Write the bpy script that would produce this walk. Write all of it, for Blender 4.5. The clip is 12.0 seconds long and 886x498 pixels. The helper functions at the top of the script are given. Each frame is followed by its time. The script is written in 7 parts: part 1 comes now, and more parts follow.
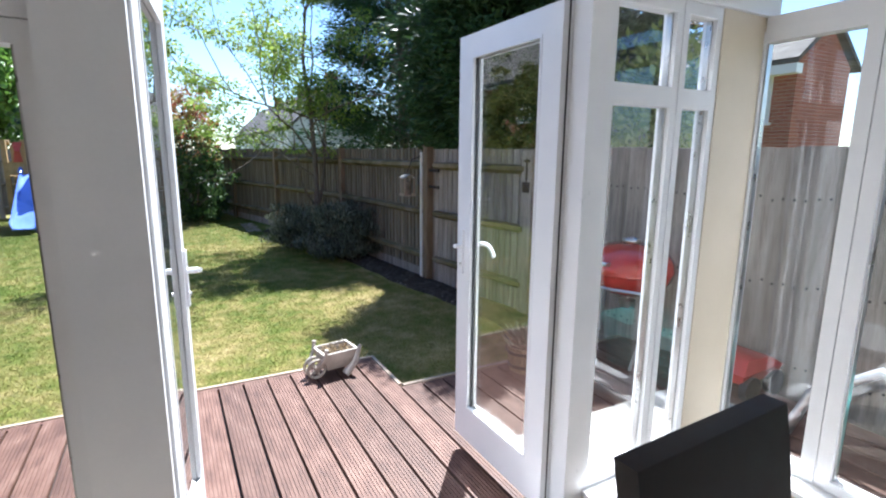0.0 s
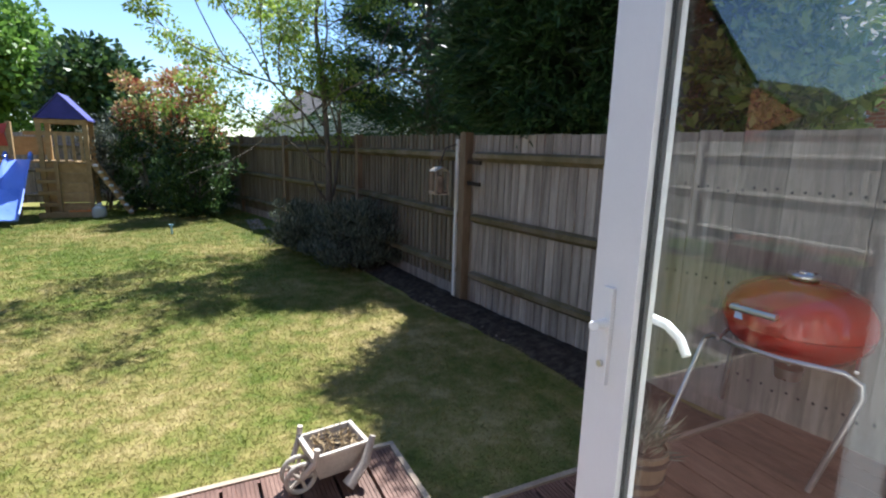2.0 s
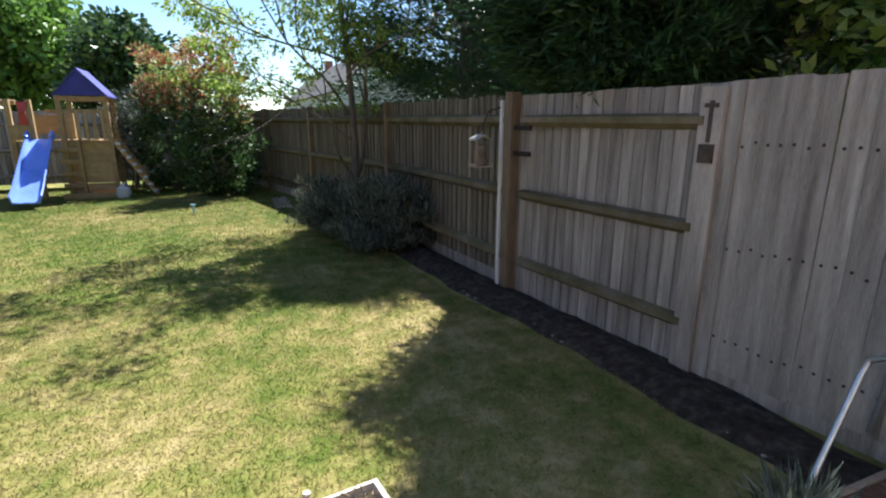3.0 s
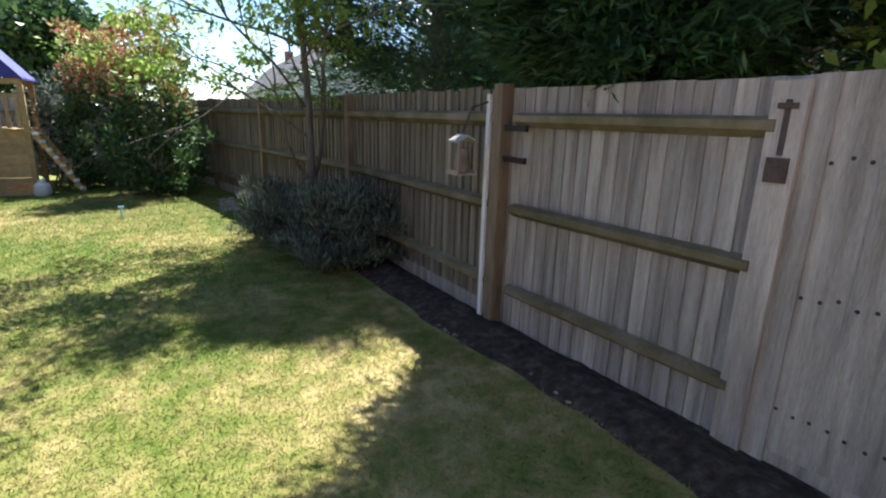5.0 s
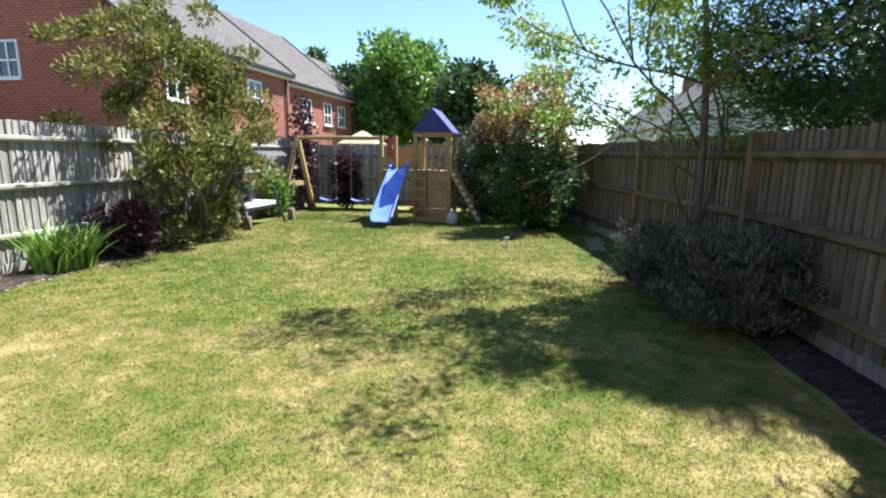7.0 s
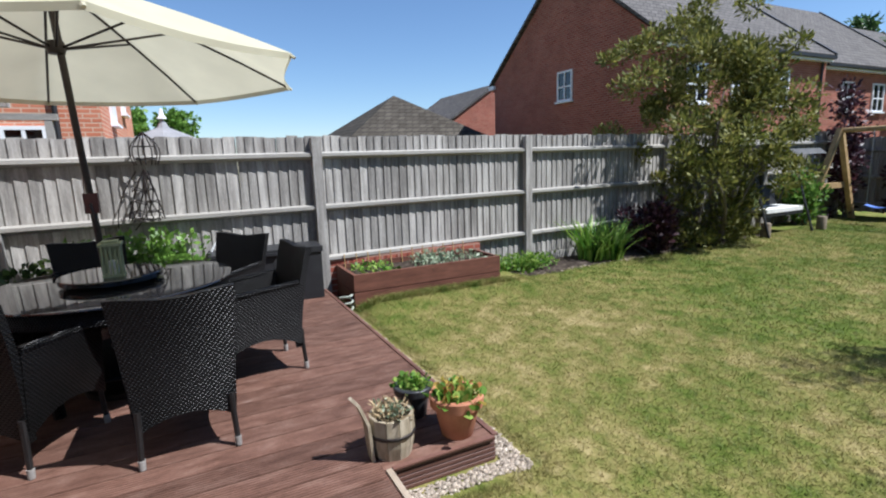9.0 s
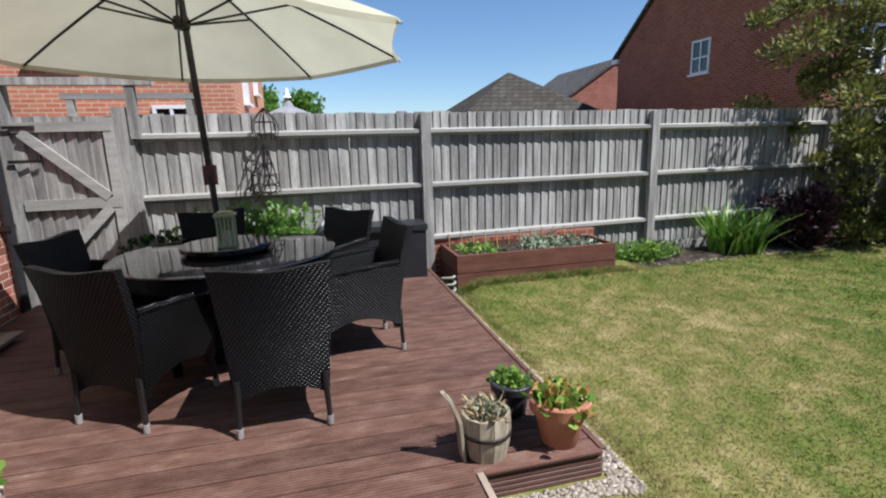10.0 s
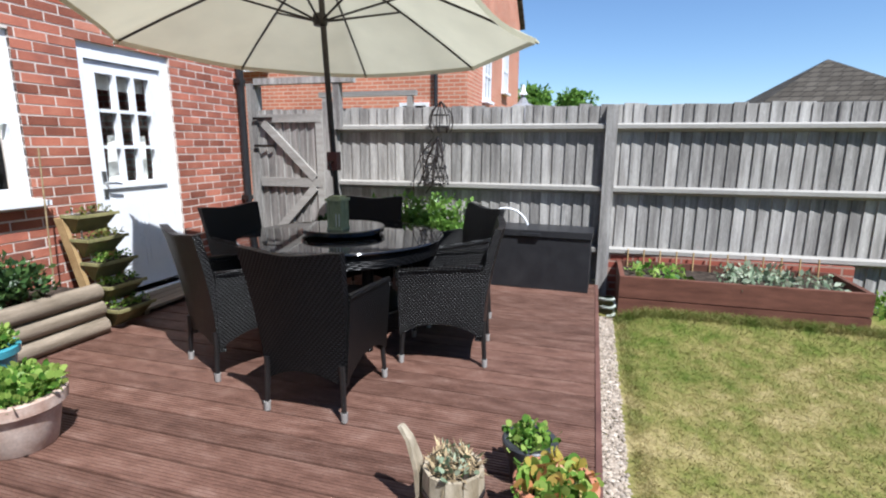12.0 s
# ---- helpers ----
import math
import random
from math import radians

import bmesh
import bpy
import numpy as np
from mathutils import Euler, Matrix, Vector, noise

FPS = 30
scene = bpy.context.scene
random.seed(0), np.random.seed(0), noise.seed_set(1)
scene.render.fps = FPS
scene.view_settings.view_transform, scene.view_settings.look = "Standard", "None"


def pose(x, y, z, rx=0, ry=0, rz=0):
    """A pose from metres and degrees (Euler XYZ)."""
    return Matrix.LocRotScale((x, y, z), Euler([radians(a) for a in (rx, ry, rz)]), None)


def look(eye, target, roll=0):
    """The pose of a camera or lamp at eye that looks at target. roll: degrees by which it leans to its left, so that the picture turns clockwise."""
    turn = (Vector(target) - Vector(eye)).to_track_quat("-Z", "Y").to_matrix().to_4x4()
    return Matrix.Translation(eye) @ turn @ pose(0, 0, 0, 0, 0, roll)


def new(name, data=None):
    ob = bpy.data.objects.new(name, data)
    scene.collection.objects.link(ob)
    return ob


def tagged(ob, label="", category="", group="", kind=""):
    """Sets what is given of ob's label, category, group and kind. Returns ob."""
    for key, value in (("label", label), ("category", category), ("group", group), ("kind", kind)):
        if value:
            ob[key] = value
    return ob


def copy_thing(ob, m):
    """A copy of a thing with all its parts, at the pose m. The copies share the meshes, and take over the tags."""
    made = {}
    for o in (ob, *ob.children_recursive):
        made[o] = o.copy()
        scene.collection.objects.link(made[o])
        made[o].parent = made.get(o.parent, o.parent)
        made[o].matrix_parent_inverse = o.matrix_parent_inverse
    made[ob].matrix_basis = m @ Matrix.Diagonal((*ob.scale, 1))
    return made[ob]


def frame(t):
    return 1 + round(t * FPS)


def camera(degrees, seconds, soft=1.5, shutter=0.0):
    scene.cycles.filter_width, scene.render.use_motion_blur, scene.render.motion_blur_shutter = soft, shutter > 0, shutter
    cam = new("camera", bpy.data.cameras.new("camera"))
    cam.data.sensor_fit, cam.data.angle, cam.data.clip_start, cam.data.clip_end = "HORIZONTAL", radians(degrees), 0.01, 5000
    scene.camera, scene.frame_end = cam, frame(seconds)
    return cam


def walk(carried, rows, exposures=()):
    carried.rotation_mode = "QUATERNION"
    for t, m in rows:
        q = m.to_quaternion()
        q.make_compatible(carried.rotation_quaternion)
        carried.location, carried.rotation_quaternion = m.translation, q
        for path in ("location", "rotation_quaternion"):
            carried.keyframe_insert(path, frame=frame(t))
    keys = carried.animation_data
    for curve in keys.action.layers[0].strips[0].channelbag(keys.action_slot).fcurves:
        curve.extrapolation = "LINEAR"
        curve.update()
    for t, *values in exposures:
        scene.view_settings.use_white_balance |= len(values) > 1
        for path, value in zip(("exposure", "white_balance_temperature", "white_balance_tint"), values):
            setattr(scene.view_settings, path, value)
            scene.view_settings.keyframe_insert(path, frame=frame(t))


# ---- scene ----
cam = camera(82.7, 12.0, 2.1)
PATH = [
    (0, (0.457, 0.249, 1.787), (1.397, 1.974, 1.413), 0.5),
    (0.5, (0.567, 0.663, 1.724), (1.477, 2.406, 1.354), 1.4),
    (1, (0.726, 1.003, 1.703), (1.734, 2.693, 1.348), 1.5),
    (1.5, (0.871, 1.322, 1.72), (1.723, 3.088, 1.327), 2.4),
    (2, (0.954, 1.659, 1.695), (1.83, 3.414, 1.303), 1.6),
    (2.5, (1.036, 1.912, 1.639), (1.846, 3.702, 1.264), 1.6),
    (3, (1.203, 2.377, 1.622), (1.954, 4.162, 1.127), 0.2),
    (3.2, (1.275, 2.497, 1.609), (2.032, 4.271, 1.08), 0.2),
    (4.8, (1.5, 3.14, 1.637), (2.563, 4.763, 1.152), 2.0),
    (5, (1.483, 3.235, 1.621), (2.366, 4.957, 1.115), 1.7),
    (5.5, (1.382, 3.36, 1.584), (2.067, 5.18, 1.117), -0.2),
    (6, (1.274, 3.443, 1.59), (1.53, 5.382, 1.174), -0.2),
    (6.5, (1.214, 3.46, 1.599), (1.125, 5.423, 1.225), -0.4),
    (6.7, (1.207, 3.455, 1.592), (1.009, 5.41, 1.22), 0.3),
    (8.3, (0.87, 3.338, 1.612), (-0.467, 4.784, 1.262), -1.7),
    (8.5, (0.851, 3.315, 1.622), (-0.612, 4.633, 1.274), -1.7),
    (9, (0.734, 3.219, 1.617), (-1.025, 4.104, 1.267), -1.9),
    (9.5, (0.603, 3.192, 1.595), (-1.226, 3.904, 1.206), -1.9),
    (10, (0.499, 3.333, 1.582), (-1.398, 3.813, 1.169), -1.6),
    (10.5, (0.396, 3.57, 1.573), (-1.526, 3.886, 1.118), -1.1),
    (11, (0.178, 3.846, 1.57), (-1.754, 4.139, 1.143), 0.7),
    (11.5, (0.099, 4.137, 1.489), (-1.867, 4.146, 1.122), 1.0),
    (11.8, (0.108, 4.327, 1.558), (-1.794, 3.91, 1.1), 1.6),
    (12, (0.095, 4.463, 1.521), (-1.785, 3.91, 1.121), 0.3),
]
walk(cam, [(t, look(eye, target, roll)) for t, eye, target, roll in PATH], [(0.0, 1.85, 5800, 10), (0.5, 1.55, 5850, 10), (1.5, 1.45, 6000, 10), (3.0, 1.52, 6200, 10), (5.5, 1.92, 6200, 10), (6.5, 1.78, 6250, 10), (8.5, 0.97, 5900, 10), (9.5, 0.63, 5850, 10), (10.5, 0.62, 5850, 10), (12.0, 0.85, 5800, 10)])
# ---- light ----
SUN_AZ, SUN_EL = 50.0, 57.0          # degrees from +x towards +y, and above the horizon
world = bpy.data.worlds.new("sky")
scene.world = world
world.use_nodes = True
sky_node = world.node_tree.nodes.new("ShaderNodeTexSky")
sky_node.sky_type = "NISHITA"
sky_node.sun_disc = False
sky_node.sun_elevation = radians(SUN_EL)
sky_node.sun_rotation = radians(90 - SUN_AZ)
sky_node.air_density, sky_node.dust_density, sky_node.ozone_density = 1.0, 0.0, 4.5
world_out = world.node_tree.nodes["Background"]
world_out.inputs["Strength"].default_value = 0.08
world.node_tree.links.new(sky_node.outputs[0], world_out.inputs[0])
sun = new("sun", bpy.data.lights.new("sun", "SUN"))
sun.data.energy, sun.data.angle, sun.data.color = 5.0, radians(0.55), (1.0, 0.97, 0.92)
SUN_DIR = Vector((math.cos(radians(SUN_EL)) * math.cos(radians(SUN_AZ)), math.cos(radians(SUN_EL)) * math.sin(radians(SUN_AZ)), math.sin(radians(SUN_EL))))
sun.rotation_mode = "QUATERNION"
sun.rotation_quaternion = SUN_DIR.to_track_quat("Z", "Y")

# ---- materials ----


def put(node, key, value):
    """Set an input, or link a socket to it."""
    if isinstance(value, bpy.types.NodeSocket):
        node.id_data.links.new(value, node.inputs[key])
    else:
        node.inputs[key].default_value = value


def nd(nt, kind, ins=()):
    node = nt.nodes.new(kind)
    for key, value in dict(ins).items():
        put(node, key, value)
    return node


def maths(nt, op, a, b=0.0):
    node = nt.nodes.new("ShaderNodeMath")
    node.operation = op
    put(node, 0, a)
    put(node, 1, b)
    return node.outputs[0]


def ramp(nt, fac, colours, lo=0.3, hi=0.7):
    node = nt.nodes.new("ShaderNodeValToRGB")
    put(node, 0, fac)
    el = node.color_ramp.elements
    while len(el) < len(colours):
        el.new(0.5)
    for i, c in enumerate(colours):
        el[i].position = lo + (hi - lo) * i / max(1, len(colours) - 1)
        el[i].color = (*c, 1)
    return node.outputs[0]


def value_shift(nt, colour, value):
    node = nt.nodes.new("ShaderNodeHueSaturation")
    put(node, "Color", colour)
    put(node, "Value", value)
    return node.outputs[0]


def surface(name, colours, rough=0.6, metal=0.0, scale=6.0, fine=90.0, stretch=(1, 1, 1), bump=0.3, depth=0.002, spread=0.12, island=False, grain=0.35, spec=0.4, coat=0.0, lo=0.3, hi=0.7):
    """A procedural surface: colour that drifts at one scale, grain and relief at another, and a tone of its own for each piece."""
    m = bpy.data.materials.new(name)
    m.use_nodes = True
    nt = m.node_tree
    nt.nodes.clear()
    tc = nd(nt, "ShaderNodeTexCoord")
    info = nd(nt, "ShaderNodeNewGeometry" if island else "ShaderNodeObjectInfo")
    rnd = info.outputs["Random Per Island" if island else "Random"]
    far = maths(nt, "MULTIPLY", rnd, 41.0)
    shift = nd(nt, "ShaderNodeVectorMath")
    shift.operation = "ADD"
    put(shift, 0, tc.outputs["Object"])
    put(shift, 1, far)
    mp = nd(nt, "ShaderNodeMapping", {"Vector": shift.outputs[0], "Scale": stretch})
    n1 = nd(nt, "ShaderNodeTexNoise", {"Vector": mp.outputs[0], "Scale": scale, "Detail": 5.0, "Roughness": 0.6})
    n2 = nd(nt, "ShaderNodeTexNoise", {"Vector": mp.outputs[0], "Scale": fine, "Detail": 4.0, "Roughness": 0.65})
    col = ramp(nt, n1.outputs[0], colours, lo, hi)
    tone = maths(nt, "ADD", maths(nt, "MULTIPLY", maths(nt, "SUBTRACT", rnd, 0.5), 2 * spread), maths(nt, "MULTIPLY", maths(nt, "SUBTRACT", n2.outputs[0], 0.5), 2 * grain))
    col = value_shift(nt, col, maths(nt, "ADD", tone, 1.0))
    height = maths(nt, "ADD", n2.outputs[0], maths(nt, "MULTIPLY", n1.outputs[0], 0.7))
    bp = nd(nt, "ShaderNodeBump", {"Height": height, "Strength": bump, "Distance": depth})
    r = maths(nt, "ADD", rough, maths(nt, "MULTIPLY", maths(nt, "SUBTRACT", n1.outputs[0], 0.5), 0.25))
    bsdf = nd(nt, "ShaderNodeBsdfPrincipled", {"Base Color": col, "Roughness": r, "Metallic": metal, "Normal": bp.outputs[0], "Specular IOR Level": spec, "Coat Weight": coat})
    nd(nt, "ShaderNodeOutputMaterial", {"Surface": bsdf.outputs[0]})
    return m


def leaf_surface(name, colours, through_light=0.35, rough=0.45, patch=0.0):
    """Leaves: a tone for each one, and light that comes through."""
    m = bpy.data.materials.new(name)
    m.use_nodes = True
    nt = m.node_tree
    nt.nodes.clear()
    geo = nd(nt, "ShaderNodeNewGeometry")
    tc = nd(nt, "ShaderNodeTexCoord")
    n = nd(nt, "ShaderNodeTexNoise", {"Vector": tc.outputs["Object"], "Scale": 2.2, "Detail": 3.0})
    fac = maths(nt, "ADD", maths(nt, "MULTIPLY", geo.outputs["Random Per Island"], 1.0 - patch), maths(nt, "MULTIPLY", n.outputs[0], patch))
    col = ramp(nt, fac, colours, 0.1, 0.9)
    bsdf = nd(nt, "ShaderNodeBsdfPrincipled", {"Base Color": col, "Roughness": rough, "Specular IOR Level": 0.35})
    tl = nd(nt, "ShaderNodeBsdfTranslucent", {"Color": col})
    mix = nd(nt, "ShaderNodeMixShader", {0: through_light, 1: bsdf.outputs[0], 2: tl.outputs[0]})
    nd(nt, "ShaderNodeOutputMaterial", {"Surface": mix.outputs[0]})
    return m


def lawn_surface(name, blades):
    """Dry summer lawn: green and straw patches at three scales; blades and soil share the same patches."""
    m = bpy.data.materials.new(name)
    m.use_nodes = True
    nt = m.node_tree
    nt.nodes.clear()
    tc = nd(nt, "ShaderNodeTexCoord")
    big = nd(nt, "ShaderNodeTexNoise", {"Vector": tc.outputs["Object"], "Scale": 0.55, "Detail": 3.0, "Roughness": 0.55})
    mid = nd(nt, "ShaderNodeTexNoise", {"Vector": tc.outputs["Object"], "Scale": 4.2, "Detail": 4.0, "Roughness": 0.65})
    tuft = nd(nt, "ShaderNodeTexNoise", {"Vector": tc.outputs["Object"], "Scale": 19.0, "Detail": 2.0, "Roughness": 0.6})
    fine = nd(nt, "ShaderNodeTexNoise", {"Vector": tc.outputs["Object"], "Scale": 70.0, "Detail": 3.0})
    fac = maths(nt, "ADD", maths(nt, "MULTIPLY", big.outputs[0], 0.42), maths(nt, "ADD", maths(nt, "MULTIPLY", mid.outputs[0], 0.46), maths(nt, "MULTIPLY", tuft.outputs[0], 0.12)))
    where = nd(nt, "ShaderNodeSeparateXYZ", {0: tc.outputs["Object"]})
    moist = nd(nt, "ShaderNodeMapRange", {"Value": where.outputs[1], "From Min": 5.2, "From Max": 9.5, "To Min": 0.008, "To Max": -0.04})
    fac = maths(nt, "ADD", fac, moist.outputs[0])
    col = ramp(nt, fac, [(0.1, 0.14, 0.021), (0.178, 0.186, 0.046), (0.268, 0.232, 0.08), (0.4, 0.326, 0.15)], 0.4, 0.61)
    if blades:
        geo = nd(nt, "ShaderNodeNewGeometry")
        col = value_shift(nt, col, maths(nt, "ADD", 0.88, maths(nt, "MULTIPLY", geo.outputs["Random Per Island"], 0.24)))
        bsdf = nd(nt, "ShaderNodeBsdfPrincipled", {"Base Color": col, "Roughness": 0.6, "Specular IOR Level": 0.25})
        tl = nd(nt, "ShaderNodeBsdfTranslucent", {"Color": col})
        out = nd(nt, "ShaderNodeMixShader", {0: 0.3, 1: bsdf.outputs[0], 2: tl.outputs[0]}).outputs[0]
    else:
        col = value_shift(nt, col, maths(nt, "ADD", 0.58, maths(nt, "MULTIPLY", fine.outputs[0], 0.4)))
        bp = nd(nt, "ShaderNodeBump", {"Height": fine.outputs[0], "Strength": 0.5, "Distance": 0.008})
        out = nd(nt, "ShaderNodeBsdfPrincipled", {"Base Color": col, "Roughness": 0.9, "Normal": bp.outputs[0], "Specular IOR Level": 0.1}).outputs[0]
    nd(nt, "ShaderNodeOutputMaterial", {"Surface": out})
    return m


def course_surface(name, c1, c2, joint, width, height, gap=0.01, rough=0.85, bump=0.6, depth=0.006, squash=1.0, spec=0.25):
    """Bricks or roof tiles of far buildings, laid in courses on any upright wall."""
    m = bpy.data.materials.new(name)
    m.use_nodes = True
    nt = m.node_tree
    nt.nodes.clear()
    tc = nd(nt, "ShaderNodeTexCoord")
    sx = nd(nt, "ShaderNodeSeparateXYZ", {0: tc.outputs["Object"]})
    uv = nd(nt, "ShaderNodeCombineXYZ", {0: maths(nt, "ADD", sx.outputs[0], sx.outputs[1]), 1: maths(nt, "MULTIPLY", sx.outputs[2], squash)})
    br = nd(nt, "ShaderNodeTexBrick", {"Vector": uv.outputs[0], "Color1": (*c1, 1), "Color2": (*c2, 1), "Mortar": (*joint, 1), "Scale": 1.0, "Mortar Size": gap, "Mortar Smooth": 0.2, "Brick Width": width, "Row Height": height})
    n = nd(nt, "ShaderNodeTexNoise", {"Vector": tc.outputs["Object"], "Scale": 1.3, "Detail": 6.0})
    col = value_shift(nt, br.outputs[0], maths(nt, "ADD", 0.7, maths(nt, "MULTIPLY", n.outputs[0], 0.6)))
    bp = nd(nt, "ShaderNodeBump", {"Height": maths(nt, "SUBTRACT", 1.0, br.outputs["Fac"]), "Strength": bump, "Distance": depth})
    bsdf = nd(nt, "ShaderNodeBsdfPrincipled", {"Base Color": col, "Roughness": rough, "Normal": bp.outputs[0], "Specular IOR Level": spec})
    nd(nt, "ShaderNodeOutputMaterial", {"Surface": bsdf.outputs[0]})
    return m


def glass_surface(name, tint=(0.95, 0.97, 0.96)):
    m = bpy.data.materials.new(name)
    m.use_nodes = True
    bsdf = m.node_tree.nodes["Principled BSDF"]
    bsdf.inputs["Base Color"].default_value = (*tint, 1)
    bsdf.inputs["Roughness"].default_value = 0.0
    bsdf.inputs["Transmission Weight"].default_value = 1.0
    bsdf.inputs["IOR"].default_value = 1.45
    return m


def cloth_surface(name, colour, through_light):
    m = bpy.data.materials.new(name)
    m.use_nodes = True
    nt = m.node_tree
    nt.nodes.clear()
    tc = nd(nt, "ShaderNodeTexCoord")
    n = nd(nt, "ShaderNodeTexNoise", {"Vector": tc.outputs["Object"], "Scale": 3.0, "Detail": 5.0})
    col = value_shift(nt, (*colour, 1), maths(nt, "ADD", 0.85, maths(nt, "MULTIPLY", n.outputs[0], 0.3)))
    bp = nd(nt, "ShaderNodeBump", {"Height": n.outputs[0], "Strength": 0.3, "Distance": 0.02})
    df = nd(nt, "ShaderNodeBsdfDiffuse", {"Color": col, "Normal": bp.outputs[0]})
    tl = nd(nt, "ShaderNodeBsdfTranslucent", {"Color": col})
    mix = nd(nt, "ShaderNodeMixShader", {0: through_light, 1: df.outputs[0], 2: tl.outputs[0]})
    nd(nt, "ShaderNodeOutputMaterial", {"Surface": mix.outputs[0]})
    return m


DECK = surface("deck timber", [(0.082, 0.041, 0.029), (0.128, 0.066, 0.047), (0.172, 0.1, 0.075), (0.38, 0.3, 0.26)], 0.55, scale=11, fine=120, stretch=(1.6, 0.5, 1.6), bump=0.4, depth=0.002, spread=0.2, grain=0.6, spec=0.3, lo=0.32, hi=0.88)
FASCIA = surface("deck fascia timber", [(0.075, 0.033, 0.026), (0.16, 0.078, 0.058)], 0.5, scale=3, fine=60, stretch=(1, 1, 6), bump=0.3, spread=0.1)
TRIM = surface("pale edging timber", [(0.24, 0.18, 0.13), (0.36, 0.29, 0.22)], 0.75, scale=4, fine=60, bump=0.3)
GREY_WOOD = surface("silvered fence timber", [(0.17, 0.156, 0.142), (0.3, 0.28, 0.256), (0.45, 0.425, 0.39)], 0.85, scale=1.6, fine=26, stretch=(9, 9, 0.8), bump=0.6, depth=0.003, spread=0.24, grain=0.7, spec=0.2)
GREY_RAIL = surface("silvered rail timber", [(0.26, 0.242, 0.215), (0.4, 0.378, 0.342)], 0.85, scale=1.6, fine=26, stretch=(9, 0.8, 9), bump=0.5, depth=0.003, spread=0.12, grain=0.4, spec=0.2)
BROWN_WOOD = surface("weathered fence timber", [(0.175, 0.15, 0.127), (0.30, 0.265, 0.23), (0.42, 0.375, 0.325)], 0.85, scale=1.5, fine=26, stretch=(9, 9, 0.8), bump=0.5, depth=0.003, spread=0.2, grain=0.5, spec=0.2)
# moss tint, plus the trees' shade on the far run painted as darker boards
SHADED_MOSS_BOARD = surface("mossy weathered timber with tree shade in colour", [(0.11, 0.093, 0.062), (0.185, 0.158, 0.117), (0.255, 0.222, 0.172)], 0.9, scale=1.5, fine=26, stretch=(9, 9, 0.8), bump=0.5, depth=0.003, spread=0.22, grain=0.5, spec=0.15)
MOSS_WOOD = surface("mossy rail timber", [(0.09, 0.08, 0.04), (0.15, 0.125, 0.07), (0.21, 0.17, 0.125)], 0.9, scale=3, fine=40, bump=0.6, depth=0.004, spread=0.15, spec=0.15)
POST_WOOD = surface("brown post timber", [(0.13, 0.095, 0.06), (0.225, 0.17, 0.115)], 0.85, scale=3, fine=40, stretch=(5, 5, 1), bump=0.5, spread=0.1, spec=0.2)
PINE = surface("treated pine", [(0.33, 0.21, 0.09), (0.5, 0.34, 0.16)], 0.7, scale=3, fine=40, stretch=(3, 3, 3), bump=0.3, spread=0.15)
LOG_WOOD = surface("weathered log timber", [(0.13, 0.1, 0.068), (0.28, 0.225, 0.165)], 0.85, scale=4, fine=50, stretch=(0.7, 5, 5), bump=0.6, spread=0.12)
BARREL_WOOD = surface("bleached barrel timber", [(0.24, 0.19, 0.12), (0.46, 0.39, 0.29)], 0.85, scale=6, fine=70, stretch=(4, 4, 1), bump=0.5, spread=0.15)
BED_WOOD = surface("red stained timber", [(0.085, 0.032, 0.021), (0.155, 0.062, 0.04)], 0.6, scale=4, fine=60, stretch=(5, 1, 5), bump=0.4, spread=0.15)
GREEN_WOOD = surface("green tinted planter timber", [(0.16, 0.15, 0.06), (0.3, 0.27, 0.12)], 0.8, scale=8, fine=80, bump=0.4, spread=0.1)
UPVC = surface("white plastic frame", [(0.76, 0.77, 0.79), (0.82, 0.82, 0.83)], 0.32, scale=3, fine=120, bump=0.04, spread=0.01, grain=0.03, spec=0.5)
CREAM = surface("cream painted pier", [(0.66, 0.58, 0.45), (0.72, 0.64, 0.51)], 0.7, scale=2, fine=160, bump=0.12, spread=0.0, grain=0.05)
SEAL = surface("black rubber seal", [(0.015, 0.015, 0.016), (0.03, 0.03, 0.03)], 0.6, bump=0.05, spread=0.0)
METAL = surface("brushed steel", [(0.5, 0.5, 0.5), (0.62, 0.62, 0.62)], 0.3, 1.0, scale=10, bump=0.05, spread=0.02, grain=0.05)
DARK_METAL = surface("dark bronze metal", [(0.03, 0.024, 0.022), (0.06, 0.05, 0.045)], 0.4, 0.6, scale=8, bump=0.1, spread=0.03)
GALV = surface("galvanised steel tube", [(0.45, 0.46, 0.47), (0.58, 0.59, 0.6)], 0.38, 0.9, scale=14, bump=0.06, spread=0.02, grain=0.1)
RATTAN = surface("black woven rattan", [(0.007, 0.0065, 0.0065), (0.015, 0.014, 0.014)], 0.4, scale=14, fine=130, bump=0.3, depth=0.001, spread=0.1, spec=0.55, island=True)
BLACK_PLASTIC = surface("black moulded plastic", [(0.017, 0.017, 0.019), (0.03, 0.03, 0.032)], 0.45, scale=6, fine=200, bump=0.2, depth=0.001, spread=0.02)
TABLE_GLASS = surface("black glass", [(0.008, 0.008, 0.009), (0.012, 0.012, 0.013)], 0.04, scale=3, fine=50, bump=0.0, spread=0.0, grain=0.05, spec=0.6, coat=0.3)
TERRACOTTA = surface("terracotta", [(0.33, 0.125, 0.065), (0.45, 0.2, 0.115)], 0.75, scale=7, fine=90, bump=0.25, spread=0.05, grain=0.2)
PALE_POT = surface("limewashed terracotta", [(0.33, 0.2, 0.145), (0.5, 0.38, 0.31), (0.62, 0.53, 0.46)], 0.8, scale=6, fine=80, bump=0.3, spread=0.05)
